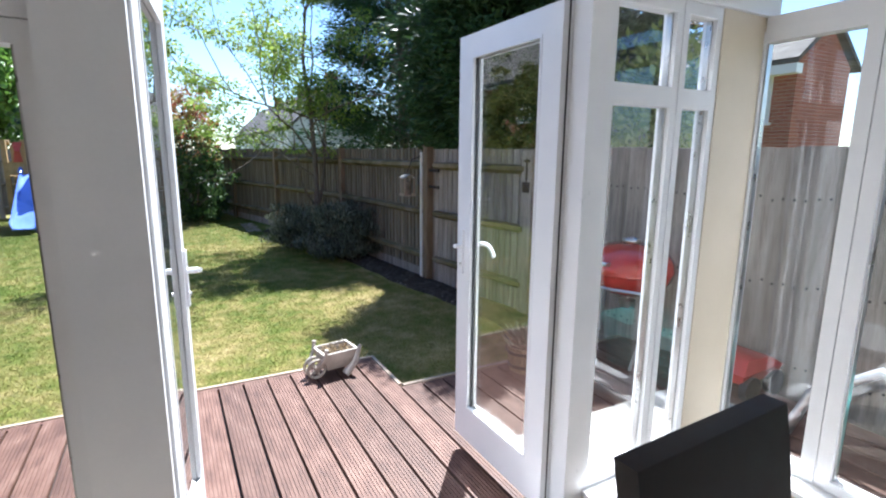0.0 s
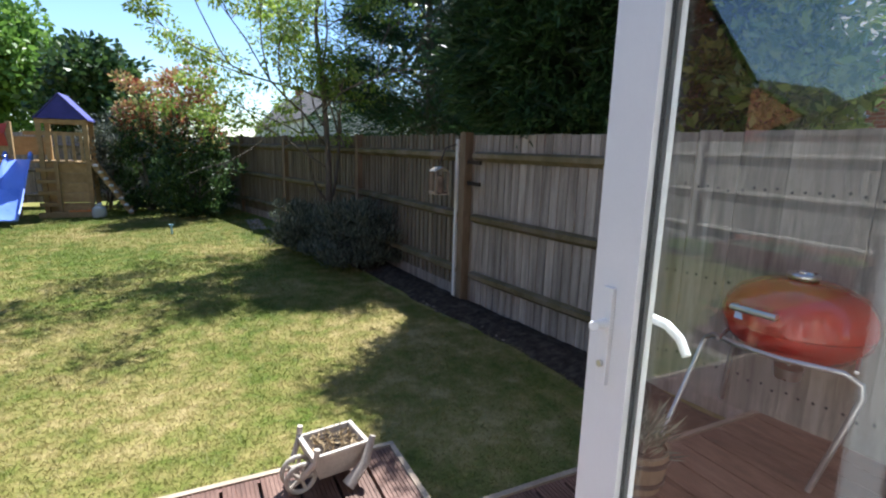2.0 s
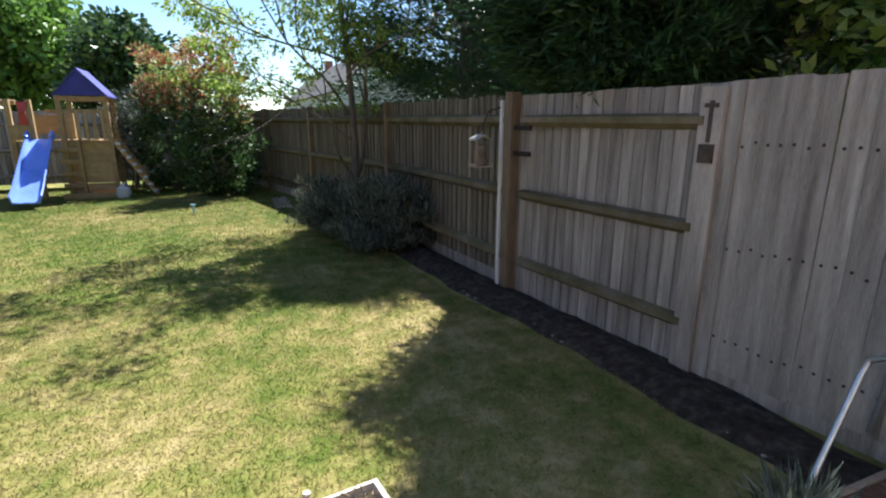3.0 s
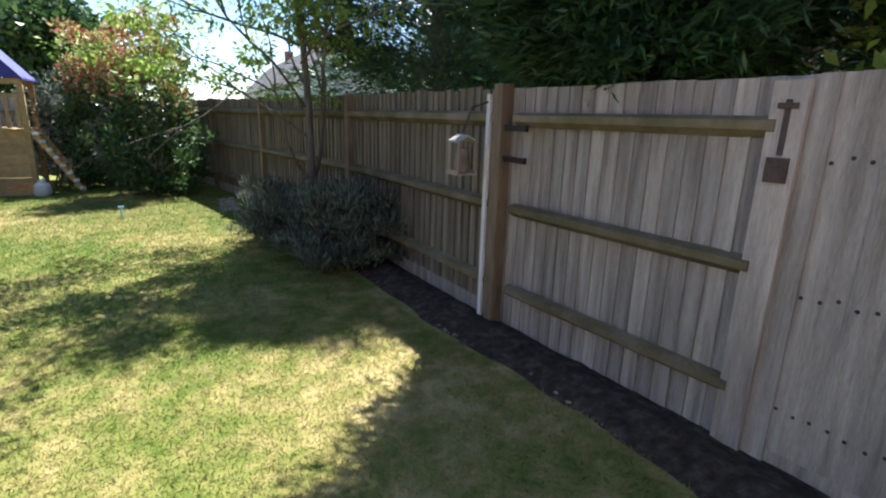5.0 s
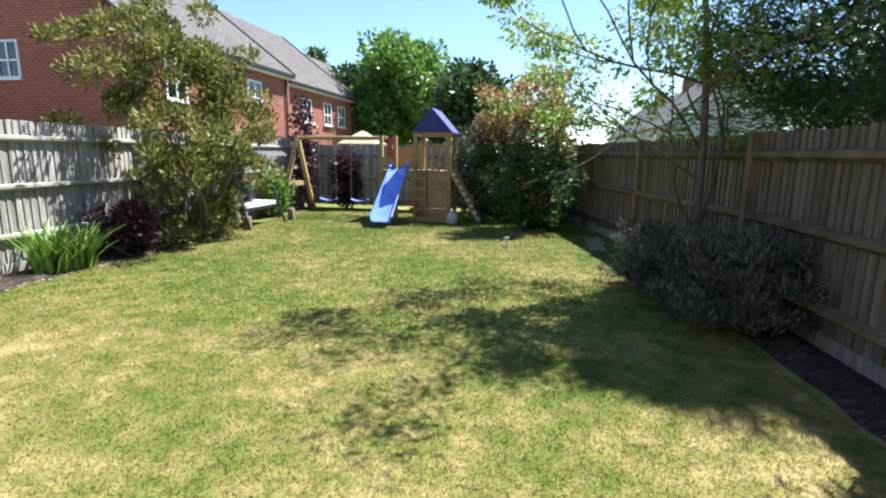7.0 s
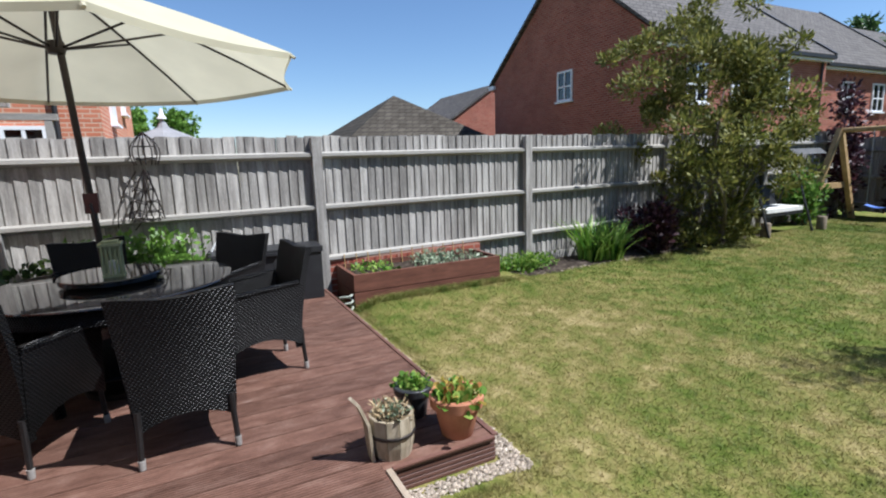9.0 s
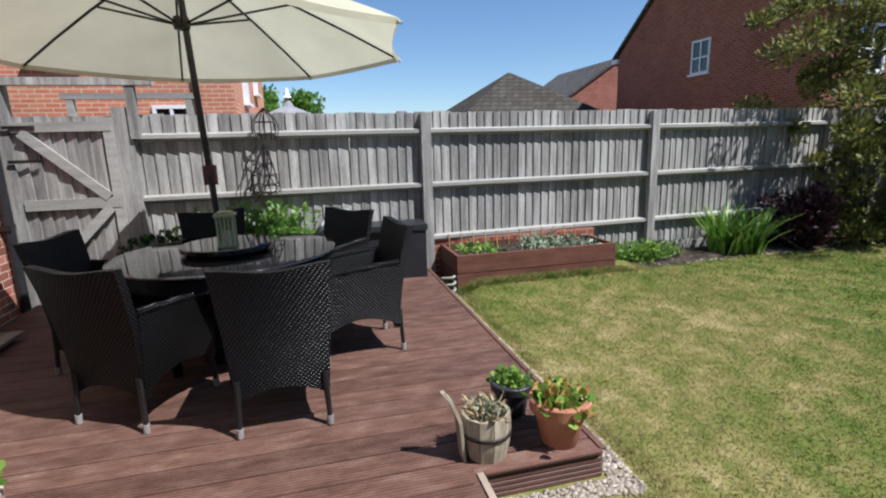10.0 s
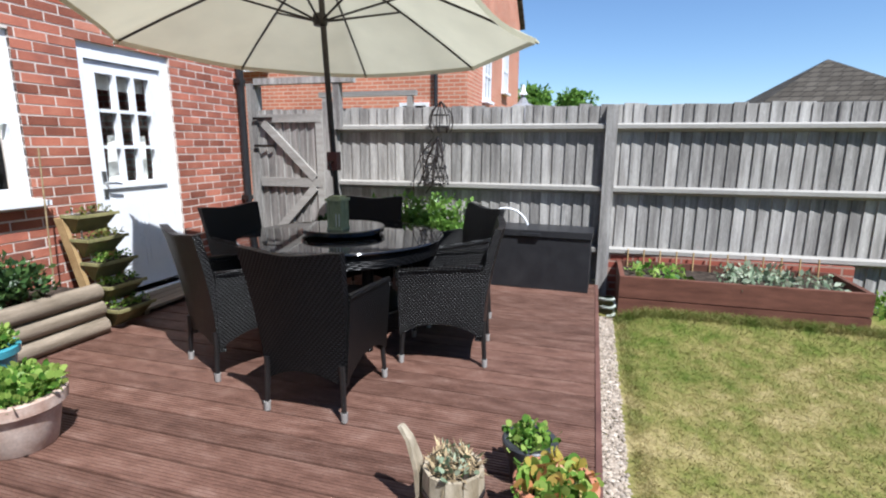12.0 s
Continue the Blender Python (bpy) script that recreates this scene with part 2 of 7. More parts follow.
BLUE_GLAZE = surface("turquoise glaze", [(0.05, 0.27, 0.33), (0.1, 0.38, 0.45)], 0.2, scale=8, bump=0.1, spread=0.02, coat=0.4)
DARK_POT = surface("dark grey pot", [(0.02, 0.021, 0.023), (0.04, 0.041, 0.044)], 0.45, scale=8, bump=0.1, spread=0.02)
SOIL = surface("dry soil", [(0.025, 0.019, 0.014), (0.055, 0.042, 0.033), (0.11, 0.088, 0.07)], 0.95, scale=14, fine=120, bump=0.9, depth=0.012, spread=0.05, spec=0.1)
STONE = surface("pale gravel", [(0.2, 0.155, 0.115), (0.33, 0.27, 0.21), (0.46, 0.4, 0.33)], 0.85, scale=5, fine=120, bump=0.3, spread=0.3, island=True, spec=0.2)
PAVING = surface("concrete paving", [(0.3, 0.28, 0.25), (0.42, 0.4, 0.36)], 0.9, scale=3, fine=70, bump=0.4, spread=0.08)
MORTAR = surface("mortar", [(0.56, 0.48, 0.42), (0.68, 0.6, 0.53)], 0.95, scale=8, fine=120, bump=0.6, spread=0.0)
BRICK = surface("red facing brick", [(0.2, 0.075, 0.055), (0.34, 0.118, 0.075), (0.42, 0.175, 0.115)], 0.9, scale=2.2, fine=90, bump=0.5, depth=0.003, spread=0.36, grain=0.3, spec=0.2)
BRICK_JOINED = surface("red facing brick upper wall", [(0.27, 0.066, 0.038), (0.36, 0.11, 0.065), (0.42, 0.15, 0.095)], 0.9, scale=3, fine=90, bump=0.5, depth=0.003, spread=0.28, grain=0.3, spec=0.2, island=True)
FAR_BRICK = course_surface("neighbour brick", (0.24, 0.06, 0.038), (0.33, 0.1, 0.065), (0.34, 0.22, 0.17), 0.225, 0.075)
ORANGE_BRICK = course_surface("orange neighbour brick", (0.46, 0.15, 0.085), (0.54, 0.21, 0.125), (0.56, 0.4, 0.3), 0.225, 0.075)
TILE = course_surface("grey brown roof tile", (0.09, 0.08, 0.073), (0.125, 0.112, 0.102), (0.036, 0.032, 0.03), 0.3, 0.17, gap=0.014, rough=0.8, bump=1.0, depth=0.03)
DARK_TILE = course_surface("dark brown roof tile", (0.058, 0.05, 0.04), (0.085, 0.074, 0.06), (0.02, 0.018, 0.015), 0.3, 0.17, gap=0.012, rough=0.9, bump=1.0, depth=0.02, spec=0.1)
PLASTER = surface("white render", [(0.62, 0.61, 0.58), (0.72, 0.71, 0.68)], 0.9, scale=3, fine=80, bump=0.2)
WHITE_PAINT = surface("white gloss paint", [(0.77, 0.78, 0.8), (0.83, 0.83, 0.84)], 0.3, scale=4, fine=150, bump=0.06, spread=0.0, grain=0.04)
# the unlit room's dimness is put into this dark wall colour
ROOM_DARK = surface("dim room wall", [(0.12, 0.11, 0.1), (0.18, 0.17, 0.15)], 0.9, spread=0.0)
FLOOR_TILE = surface("stone floor tile", [(0.24, 0.2, 0.165), (0.32, 0.275, 0.23)], 0.35, scale=2, fine=60, bump=0.05, spread=0.05)
INNER_PAINT = surface("beige wall paint", [(0.36, 0.32, 0.26), (0.42, 0.37, 0.31)], 0.85, scale=2, fine=120, bump=0.1, spread=0.0, grain=0.06)
LEATHER = surface("dark brown leather", [(0.008, 0.005, 0.004), (0.016, 0.009, 0.007)], 0.6, spec=0.15, scale=12, fine=220, bump=0.25, depth=0.001, spread=0.0)
CANVAS = cloth_surface("cream canvas", (0.66, 0.62, 0.46), 0.4)
BLUE_PLASTIC = surface("blue slide plastic", [(0.13, 0.23, 0.7), (0.2, 0.32, 0.82)], 0.3, scale=3, bump=0.05, spread=0.0, grain=0.06, spec=0.5)
BLUE_ROOF = surface("blue painted roof", [(0.03, 0.035, 0.2), (0.06, 0.06, 0.29)], 0.6, scale=5, bump=0.2, spread=0.05)
RED_PLASTIC = surface("red plastic", [(0.42, 0.045, 0.04), (0.52, 0.075, 0.06)], 0.35, spread=0.02, grain=0.06)
RED_ENAMEL = surface("red enamel", [(0.36, 0.022, 0.016), (0.45, 0.04, 0.026)], 0.18, scale=3, bump=0.02, spread=0.0, grain=0.05, coat=0.6)
ORANGE_PLASTIC = surface("orange plastic", [(0.75, 0.2, 0.03), (0.85, 0.28, 0.05)], 0.4, spread=0.02, grain=0.06)
YELLOW_CLOTH = surface("yellow green cushion cloth", [(0.55, 0.56, 0.12), (0.68, 0.68, 0.22)], 0.9, scale=5, bump=0.3, spread=0.0)
TEAL_PLASTIC = surface("teal plastic", [(0.05, 0.24, 0.22), (0.09, 0.33, 0.3)], 0.4, spread=0.0, grain=0.08)
STRAW = surface("dead stalks", [(0.25, 0.17, 0.09), (0.45, 0.35, 0.2)], 0.9, scale=20, spread=0.3, island=True)
BARK = surface("tree bark", [(0.09, 0.075, 0.06), (0.19, 0.165, 0.135)], 0.9, scale=6, fine=50, stretch=(4, 4, 1), bump=0.7, depth=0.006, spread=0.05)
GLASS = glass_surface("clear glass")
LAWN = lawn_surface("lawn soil", False)
BLADE = lawn_surface("grass blades", True)
LEAF_TREE = leaf_surface("light green leaves", [(0.14, 0.24, 0.035), (0.24, 0.36, 0.06), (0.38, 0.45, 0.11)], 0.45)
LEAF_CONIFER = leaf_surface("dark conifer sprays", [(0.018, 0.045, 0.018), (0.035, 0.085, 0.03), (0.075, 0.16, 0.045)], 0.18, patch=0.5)
LEAF_LAUREL = leaf_surface("glossy laurel leaves", [(0.06, 0.13, 0.02), (0.2, 0.3, 0.06), (0.34, 0.42, 0.12)], 0.3, 0.25)
LEAF_RED = leaf_surface("red young leaves", [(0.34, 0.075, 0.05), (0.48, 0.2, 0.11), (0.3, 0.3, 0.09), (0.46, 0.42, 0.17)], 0.3, 0.35)
LEAF_DARK = leaf_surface("dark shrub leaves", [(0.02, 0.045, 0.015), (0.05, 0.1, 0.03), (0.1, 0.17, 0.05)], 0.22, 0.35)
LEAF_OLIVE = leaf_surface("olive shrub leaves", [(0.05, 0.068, 0.012), (0.145, 0.155, 0.033), (0.32, 0.295, 0.08)], 0.36, 0.6, patch=0.3)
LEAF_LAVENDER = leaf_surface("grey green leaves", [(0.045, 0.06, 0.042), (0.1, 0.12, 0.088), (0.22, 0.25, 0.19)], 0.15, 0.6)
LEAF_FAR = leaf_surface("broad tree leaves", [(0.07, 0.155, 0.028), (0.14, 0.26, 0.045), (0.22, 0.35, 0.07)], 0.35, patch=0.4)
LEAF_HERB = leaf_surface("bright herb leaves", [(0.06, 0.15, 0.02), (0.17, 0.31, 0.045), (0.36, 0.47, 0.11)], 0.4)
LEAF_PURPLE = leaf_surface("purple leaves", [(0.02, 0.008, 0.014), (0.055, 0.02, 0.03), (0.09, 0.035, 0.045)], 0.2)
LEAF_SILVER = leaf_surface("grey veg leaves", [(0.16, 0.22, 0.13), (0.3, 0.36, 0.24), (0.42, 0.46, 0.33)], 0.25, 0.6)

# ---- shape helpers ----


def part(name, bm, material, parent=None, label="", smooth=False, bevel=0.0):
    """Links a bmesh as one mesh object, under a thing or a part."""
    if bevel:
        bmesh.ops.bevel(bm, geom=[e for e in bm.edges if len(e.link_faces) == 2 and e.calc_face_angle(0) > 0.5], offset=bevel, segments=2, profile=0.6, affect="EDGES", clamp_overlap=True)
    bmesh.ops.recalc_face_normals(bm, faces=bm.faces[:])
    me = bpy.data.meshes.new(name)
    bm.to_mesh(me)
    bm.free()
    if smooth:
        me.shade_smooth()
        me.set_sharp_from_angle(angle=radians(40))
    me.materials.append(material)
    ob = new(name, me)
    ob.parent = parent
    if label:
        ob["label"] = label
    return ob


def thing(name, x, y, z, label, category, group="", kind="", turn=0.0):
    ob = new(name)
    ob.matrix_basis = pose(x, y, z, 0, 0, turn)
    ob.empty_display_size = 0.1
    return tagged(ob, label, category, group, kind)


def piece(name, mesh, parent, m):
    """One more object on a shared mesh."""
    ob = new(name, mesh)
    ob.parent = parent
    ob.matrix_basis = m
    return ob


def mesh_of(name, bm, material):
    bmesh.ops.recalc_face_normals(bm, faces=bm.faces[:])
    me = bpy.data.meshes.new(name)
    bm.to_mesh(me)
    bm.free()
    me.materials.append(material)
    return me


def box(bm, x0, x1, y0, y1, z0, z1, m=None):
    v = [bm.verts.new((x, y, z) if m is None else m @ Vector((x, y, z))) for z in (z0, z1) for y in (y0, y1) for x in (x0, x1)]
    for f in ((0, 2, 3, 1), (4, 5, 7, 6), (0, 1, 5, 4), (2, 6, 7, 3), (0, 4, 6, 2), (1, 3, 7, 5)):
        bm.faces.new([v[i] for i in f])
    return bm


def boxes(*spans):
    bm = bmesh.new()
    for s in spans:
        box(bm, *s)
    return bm


def ring_loft(bm, rings, close=True, caps=True):
    """Skins rows of points, each a closed ring."""
    rows = [[bm.verts.new(p) for p in r] for r in rings]
    n = len(rows[0])
    for a, b in zip(rows, rows[1:]):
        for i in range(n if close else n - 1):
            bm.faces.new((a[i], a[(i + 1) % n], b[(i + 1) % n], b[i]))
    if caps and close:
        bm.faces.new(rows[0][::-1])
        bm.faces.new(rows[-1])
    return bm


def tube(bm, pts, r, n=8, r1=None):
    """A round bar along points, tapered from r to r1."""
    pts = [Vector(p) for p in pts]
    r1 = r if r1 is None else r1
    rings = []
    side = None
    for i, p in enumerate(pts):
        d = (pts[min(i + 1, len(pts) - 1)] - pts[max(i - 1, 0)]).normalized()
        if side is None:
            side = d.orthogonal().normalized()
        side = (side - d * side.dot(d)).normalized()
        up = d.cross(side)
        k = r + (r1 - r) * i / max(1, len(pts) - 1)
        rings.append([p + side * (k * math.cos(2 * math.pi * j / n)) + up * (k * math.sin(2 * math.pi * j / n)) for j in range(n)])
    return ring_loft(bm, rings)


def lathe(bm, profile, n=28, x=0.0, y=0.0, wobble=0.0):
    """A turned body, from (radius, height) rows."""
    rings = [[(x + r * math.cos(2 * math.pi * j / n), y + r * math.sin(2 * math.pi * j / n), z) for j in range(n)] for r, z in profile]
    return ring_loft(bm, rings)


def arc(a, b, lift, n=8):
    """Points from a to b that bow by the vector lift."""
    a, b, lift = Vector(a), Vector(b), Vector(lift)
    return [a.lerp(b, i / n) + lift * math.sin(math.pi * i / n) for i in range(n + 1)]


def leaf_mesh(name, at, way, length, width, rng, bend=0.25, rounded=False):
    """One mesh of many small folded leaves: places, the directions in which they point, lengths and widths."""
    n = len(at)
    way = way / np.maximum(np.linalg.norm(way, axis=1, keepdims=True), 1e-6)
    side = np.cross(way, rng.normal(size=(n, 3)))
    side /= np.maximum(np.linalg.norm(side, axis=1, keepdims=True), 1e-6)
    up = np.cross(side, way)
    L, W = length[:, None], width[:, None]
    shape = ((0, 0), (0.5, 0.5), (1, 0), (0.5, -0.5)) if not rounded else ((0, 0), (0.22, 0.4), (0.6, 0.5), (0.9, 0.28), (1, 0), (0.9, -0.28), (0.6, -0.5), (0.22, -0.4))
    q = len(shape)
    v = np.empty((n, q, 3))
    for i, (along, out) in enumerate(shape):
        v[:, i] = at + way * L * along + side * W * out + up * W * (2 * abs(out) * bend)
    me = bpy.data.meshes.new(name)
    me.vertices.add(n * q)
    me.vertices.foreach_set("co", v.reshape(-1))
    me.loops.add(n * q)
    me.loops.foreach_set("vertex_index", np.arange(n * q, dtype=np.int32))
    me.polygons.add(n)
    me.polygons.foreach_set("loop_start", np.arange(0, n * q, q, dtype=np.int32))
    me.update(calc_edges=True)
    return me


def leaf_part(name, me, material, parent, label=""):
    me.materials.append(material)
    ob = new(name, me)
    ob.parent = parent
    if label:
        ob["label"] = label
    return ob


def clumped(rng, n, clumps, spread, flat=0.7):
    """n places in soft clumps round the given centres, with the way out of each clump."""
    c = np.asarray(clumps, dtype=float)
    i = rng.integers(0, len(c), n)
    d = rng.normal(size=(n, 3))
    d /= np.linalg.norm(d, axis=1, keepdims=True)
    rad = rng.uniform(0.15, 1.0, n) ** 0.6
    off = d * rad[:, None] * spread * rng.uniform(0.6, 1.3, len(c))[i][:, None]
    off[:, 2] *= flat
    return c[i] + off, d


def ellipsoid_clumps(rng, n, centre, radii, inner=0.35, floor=None):
    """Clump centres inside an uneven ellipsoid."""
    d = rng.normal(size=(n, 3))
    d /= np.linalg.norm(d, axis=1, keepdims=True)
    lump = 0.82 + 0.3 * np.sin(d[:, 0] * 3.1 + 1.0) * np.cos(d[:, 1] * 2.7 + 0.4) + 0.18 * np.sin(d[:, 2] * 5 + d[:, 0] * 4)
    r = rng.uniform(inner, 1.0, n) ** 0.55 * lump
    p = np.asarray(centre) + d * r[:, None] * np.asarray(radii)
    if floor is not None:
        p[:, 2] = np.maximum(p[:, 2], floor + rng.uniform(0, 0.15, n))
    return p


def shrub(name, x, y, label, material, centre, radii, n, leaf, spread, seed, clumps=60, stems=5, category="shrub", aspect=0.45, up=0.5, floor=0.05, second=None, stem_r=0.02):
    """A shrub: stems from the ground, and a crown of leaves in clumps."""
    rng = np.random.default_rng(seed)
    ob = thing(name, x, y, 0, label, category)
    cl = ellipsoid_clumps(rng, clumps, centre, radii, floor=floor)
    bm = bmesh.new()
    for i in range(stems):
        tgt = Vector(cl[rng.integers(0, len(cl))])
        base = Vector((rng.normal() * 0.08, rng.normal() * 0.08, -0.05))
        tube(bm, arc(base, tgt, (rng.normal() * 0.12, rng.normal() * 0.12, 0.1), 6), stem_r, 6, stem_r * 0.35)
    part("stem", bm, BARK, ob, smooth=True)
    at, d = clumped(rng, n, cl, spread)
    way = d + np.array([0, 0, up]) + rng.normal(size=(n, 3)) * 0.5
    ln = leaf * rng.uniform(0.6, 1.35, n)
    if second is None:
        leaf_part("crown", leaf_mesh(name + " leaves", at, way, ln, ln * aspect, rng), material, ob)
    else:
        high = at[:, 2] + rng.normal(size=n) * 0.35 > second[1]
        for mask, mat, nm in ((~high, material, "crown"), (high, second[0], "young_leaves")):
            k = int(mask.sum())
            leaf_part(nm, leaf_mesh(name + " " + nm, at[mask], way[mask], ln[mask], ln[mask] * aspect, rng), mat, ob)
    return ob

# ---- setting: ground, deck, conservatory, house, fences ----
DECK_Z = 0.14
ground = part("ground", boxes((-160, 160, -160, 160, -0.5, 0.0)), LAWN)
tagged(ground, "patchy dry summer lawn and open ground", "lawn", kind="structure")


def soil_strip(name, label, pts, half, seed):
    """A low bed of crumbly soil along a line."""
    rng = np.random.default_rng(seed)
    bm = bmesh.new()
    rows = []
    n = 60
    pts = [Vector(p) for p in pts]
    for i in range(n + 1):
        s = i / n * (len(pts) - 1)
        k = min(int(s), len(pts) - 2)
        c = pts[k].lerp(pts[k + 1], s - k)
        d = (pts[k + 1] - pts[k]).normalized()
        side = Vector((-d.y, d.x, 0))
        w = half * (1 + 0.25 * noise.noise(c * 2.0))
        rows.append([c + side * (w * j / 4) + Vector((0, 0, (0.045 * (1 - (j / 4) ** 2) + 0.02 * abs(rng.normal()) * (1 - abs(j) / 4.2)) - 0.004 * (abs(j) == 4))) for j in range(-4, 5)])
    ring_loft(bm, rows, close=False, caps=False)
    return tagged(part(name, bm, SOIL, smooth=True), label, "flower bed", kind="structure")


def lawn_rise(x, y):
    """The lawn's height over the level ground: a soft bank in front of the raised bed."""
    near = np.clip((-3.75 - x) / 0.7, 0, 1)
    ends = np.clip((y - 4.72) / 0.25, 0, 1) * np.clip((7.3 - y) / 0.4, 0, 1)
    return 0.1 * (near * near * (3 - 2 * near)) * ends


bm = bmesh.new()
ring_loft(bm, [[(x, y, float(lawn_rise(x, y)) - 0.003) for x in np.linspace(-4.97, -3.7, 22)] for y in np.linspace(4.7, 7.35, 34)], close=False, caps=False)
tagged(part("ground_bank", bm, LAWN, smooth=True), "low grassy bank in front of the raised bed", "lawn", kind="structure")
soil_strip("ground_bed", "narrow bed of dry soil and bark under the fence", [(3.74, 3.4, 0.0), (3.66, 5.0, 0.0), (3.42, 6.6, 0.0), (3.15, 9.5, 0.0), (2.5, 12.2, 0.0)], 0.27, 3)
soil_strip("ground_border", "dark planted border soil along the grey fence", [(-5.05, 7.0, 0.0), (-5.2, 9.0, 0.0), (-5.15, 11.0, 0.0), (-5.35, 13.0, 0.0)], 0.36, 4)

deck = thing("deck", 0, 0, 0, "raised deck of grooved reddish brown boards at house", "decking", kind="structure")
FRONT_LEFT, FRONT_MID, FRONT_RIGHT = 4.56, 3.93, 3.34
STEP_LEFT, STEP_RIGHT, DECK_LEFT, DECK_RIGHT = -1.39, 1.805, -5.1, 4.15


def fascia(a, b, z0, z1, name="fascia", material=FASCIA, thick=0.024, grooves=5):
    """A grooved board on edge along the deck's rim."""
    a, b = Vector(a), Vector(b)
    d = (b - a).normalized()
    out = Vector((d.y, -d.x, 0))
    prof = []
    for i in range(grooves):
        h0, h1 = z0 + (z1 - z0) * i / grooves, z0 + (z1 - z0) * (i + 1) / grooves
        prof += [(0.0, h0 + 0.002), (0.006, h0 + 0.005), (0.006, h1 - 0.005), (0.0, h1 - 0.002)]
    ring = [(-thick, z0 + 0.002)] + prof + [(-thick, z1 - 0.002)]
    bm = bmesh.new()
    ring_loft(bm, [[p + out * o + Vector((0, 0, h)) for o, h in ring] for p in (a, b)])
    return part(name, bm, material, deck)


# rims run so that their outer side is towards the lawn
for a, b in (((STEP_LEFT, FRONT_LEFT), (DECK_LEFT, FRONT_LEFT)), ((STEP_LEFT, FRONT_MID), (STEP_LEFT, FRONT_LEFT)), ((STEP_RIGHT, FRONT_MID), (STEP_LEFT, FRONT_MID)), ((STEP_RIGHT, FRONT_RIGHT), (STEP_RIGHT, FRONT_MID)), ((DECK_RIGHT, FRONT_RIGHT), (STEP_RIGHT, FRONT_RIGHT))):
    fascia((*a, 0), (*b, 0), 0.0, DECK_Z - 0.004)
for x0, x1, y0, y1 in ((STEP_LEFT, STEP_RIGHT + 0.028, FRONT_MID, FRONT_MID + 0.03), (STEP_RIGHT + 0.03, DECK_RIGHT, FRONT_RIGHT, FRONT_RIGHT + 0.03), (STEP_RIGHT, STEP_RIGHT + 0.028, FRONT_RIGHT + 0.032, FRONT_MID - 0.002)):
    part("edging", boxes((x0, x1, y0 + 0.008, y1 + 0.008, 0.05, DECK_Z + 0.003)), TRIM, deck, bevel=0.003)
for x0, x1, y0, y1 in ((DECK_LEFT, STEP_LEFT, FRONT_LEFT - 0.006, FRONT_LEFT + 0.022), (STEP_LEFT - 0.004, STEP_LEFT + 0.022, FRONT_MID + 0.04, FRONT_LEFT - 0.008)):
    part("edging", boxes((x0, x1, y0, y1, DECK_Z - 0.002, DECK_Z + 0.008)), FASCIA, deck)
# added black slab below the boards, stands in for shade in their gaps
part("underside", boxes((DECK_LEFT, STEP_LEFT, 0.62, FRONT_LEFT - 0.03, 0.005, 0.1), (STEP_LEFT, STEP_RIGHT - 0.03, 0.62, FRONT_MID - 0.03, 0.005, 0.1), (STEP_RIGHT - 0.03, DECK_RIGHT, -0.9, FRONT_RIGHT - 0.03, 0.005, 0.1)), SEAL, deck)

# -- own house: brick wall with a half-glazed door and a window --
WALL_Y = 0.54
DOOR_X0, DOOR_X1, DOOR_Z0, DOOR_Z1 = -3.99, -3.08, 0.19, 2.33
WIN_X0, WIN_X1, WIN_Z0, WIN_Z1 = -2.6, -1.35, 1.12, 2.3
HOUSE_X0, HOUSE_X1, EAVE = -5.0, -0.9, 5.0
house_wall = thing("wall_house", 0, 0, 0, "red brick rear wall of the house with pale mortar", "wall", kind="structure")
wy0, wy1 = WALL_Y - 0.25, WALL_Y - 0.005
part("mortar_bed", boxes((HOUSE_X0, DOOR_X0, wy0, wy1, 0, EAVE), (DOOR_X0, DOOR_X1, wy0, wy1, DOOR_Z1, EAVE), (DOOR_X0, DOOR_X1, wy0, wy1, 0, DOOR_Z0), (DOOR_X1, WIN_X0, wy0, wy1, 0, EAVE), (WIN_X0, WIN_X1, wy0, wy1, 0, WIN_Z0), (WIN_X0, WIN_X1, wy0, wy1, WIN_Z1, EAVE), (WIN_X1, HOUSE_X1, wy0, wy1, 0, EAVE)), MORTAR, house_wall)
tagged(part("wall_upper", boxes((HOUSE_X1 + 0.004, 4.2, wy0, wy1, 2.75, EAVE)), FAR_BRICK), "red brick upper wall above the conservatory", "wall", kind="structure")
tagged(part("wall_side", boxes((HOUSE_X0, HOUSE_X0 + 0.25, -7.0, wy0 - 0.004, 0, EAVE)), FAR_BRICK), "red brick side wall of the house", "wall", kind="structure")
tagged(part("wall_back", boxes((HOUSE_X0 + 0.26, 4.2, -7.0, -6.75, 0, EAVE)), FAR_BRICK), "red brick far wall of the house", "wall", kind="structure")
bm = bmesh.new()
ring_loft(bm, [[(x, 0.95, EAVE - 0.05), (x, 0.95, EAVE + 0.05), (x, -3.2, EAVE + 2.6), (x, -7.4, EAVE + 0.05), (x, -7.4, EAVE - 0.05), (x, -3.2, EAVE + 2.45)] for x in (HOUSE_X0 - 0.3, 4.5)])
tagged(part("roof", bm, TILE), "grey brown tiled pitched roof of the house", "roof", kind="structure")
# plain room shell, its shade painted in by the dark walls
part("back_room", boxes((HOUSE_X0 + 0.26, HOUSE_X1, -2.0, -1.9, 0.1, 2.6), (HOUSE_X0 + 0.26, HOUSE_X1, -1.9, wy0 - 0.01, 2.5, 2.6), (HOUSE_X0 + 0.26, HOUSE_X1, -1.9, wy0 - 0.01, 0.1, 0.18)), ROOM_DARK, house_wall)

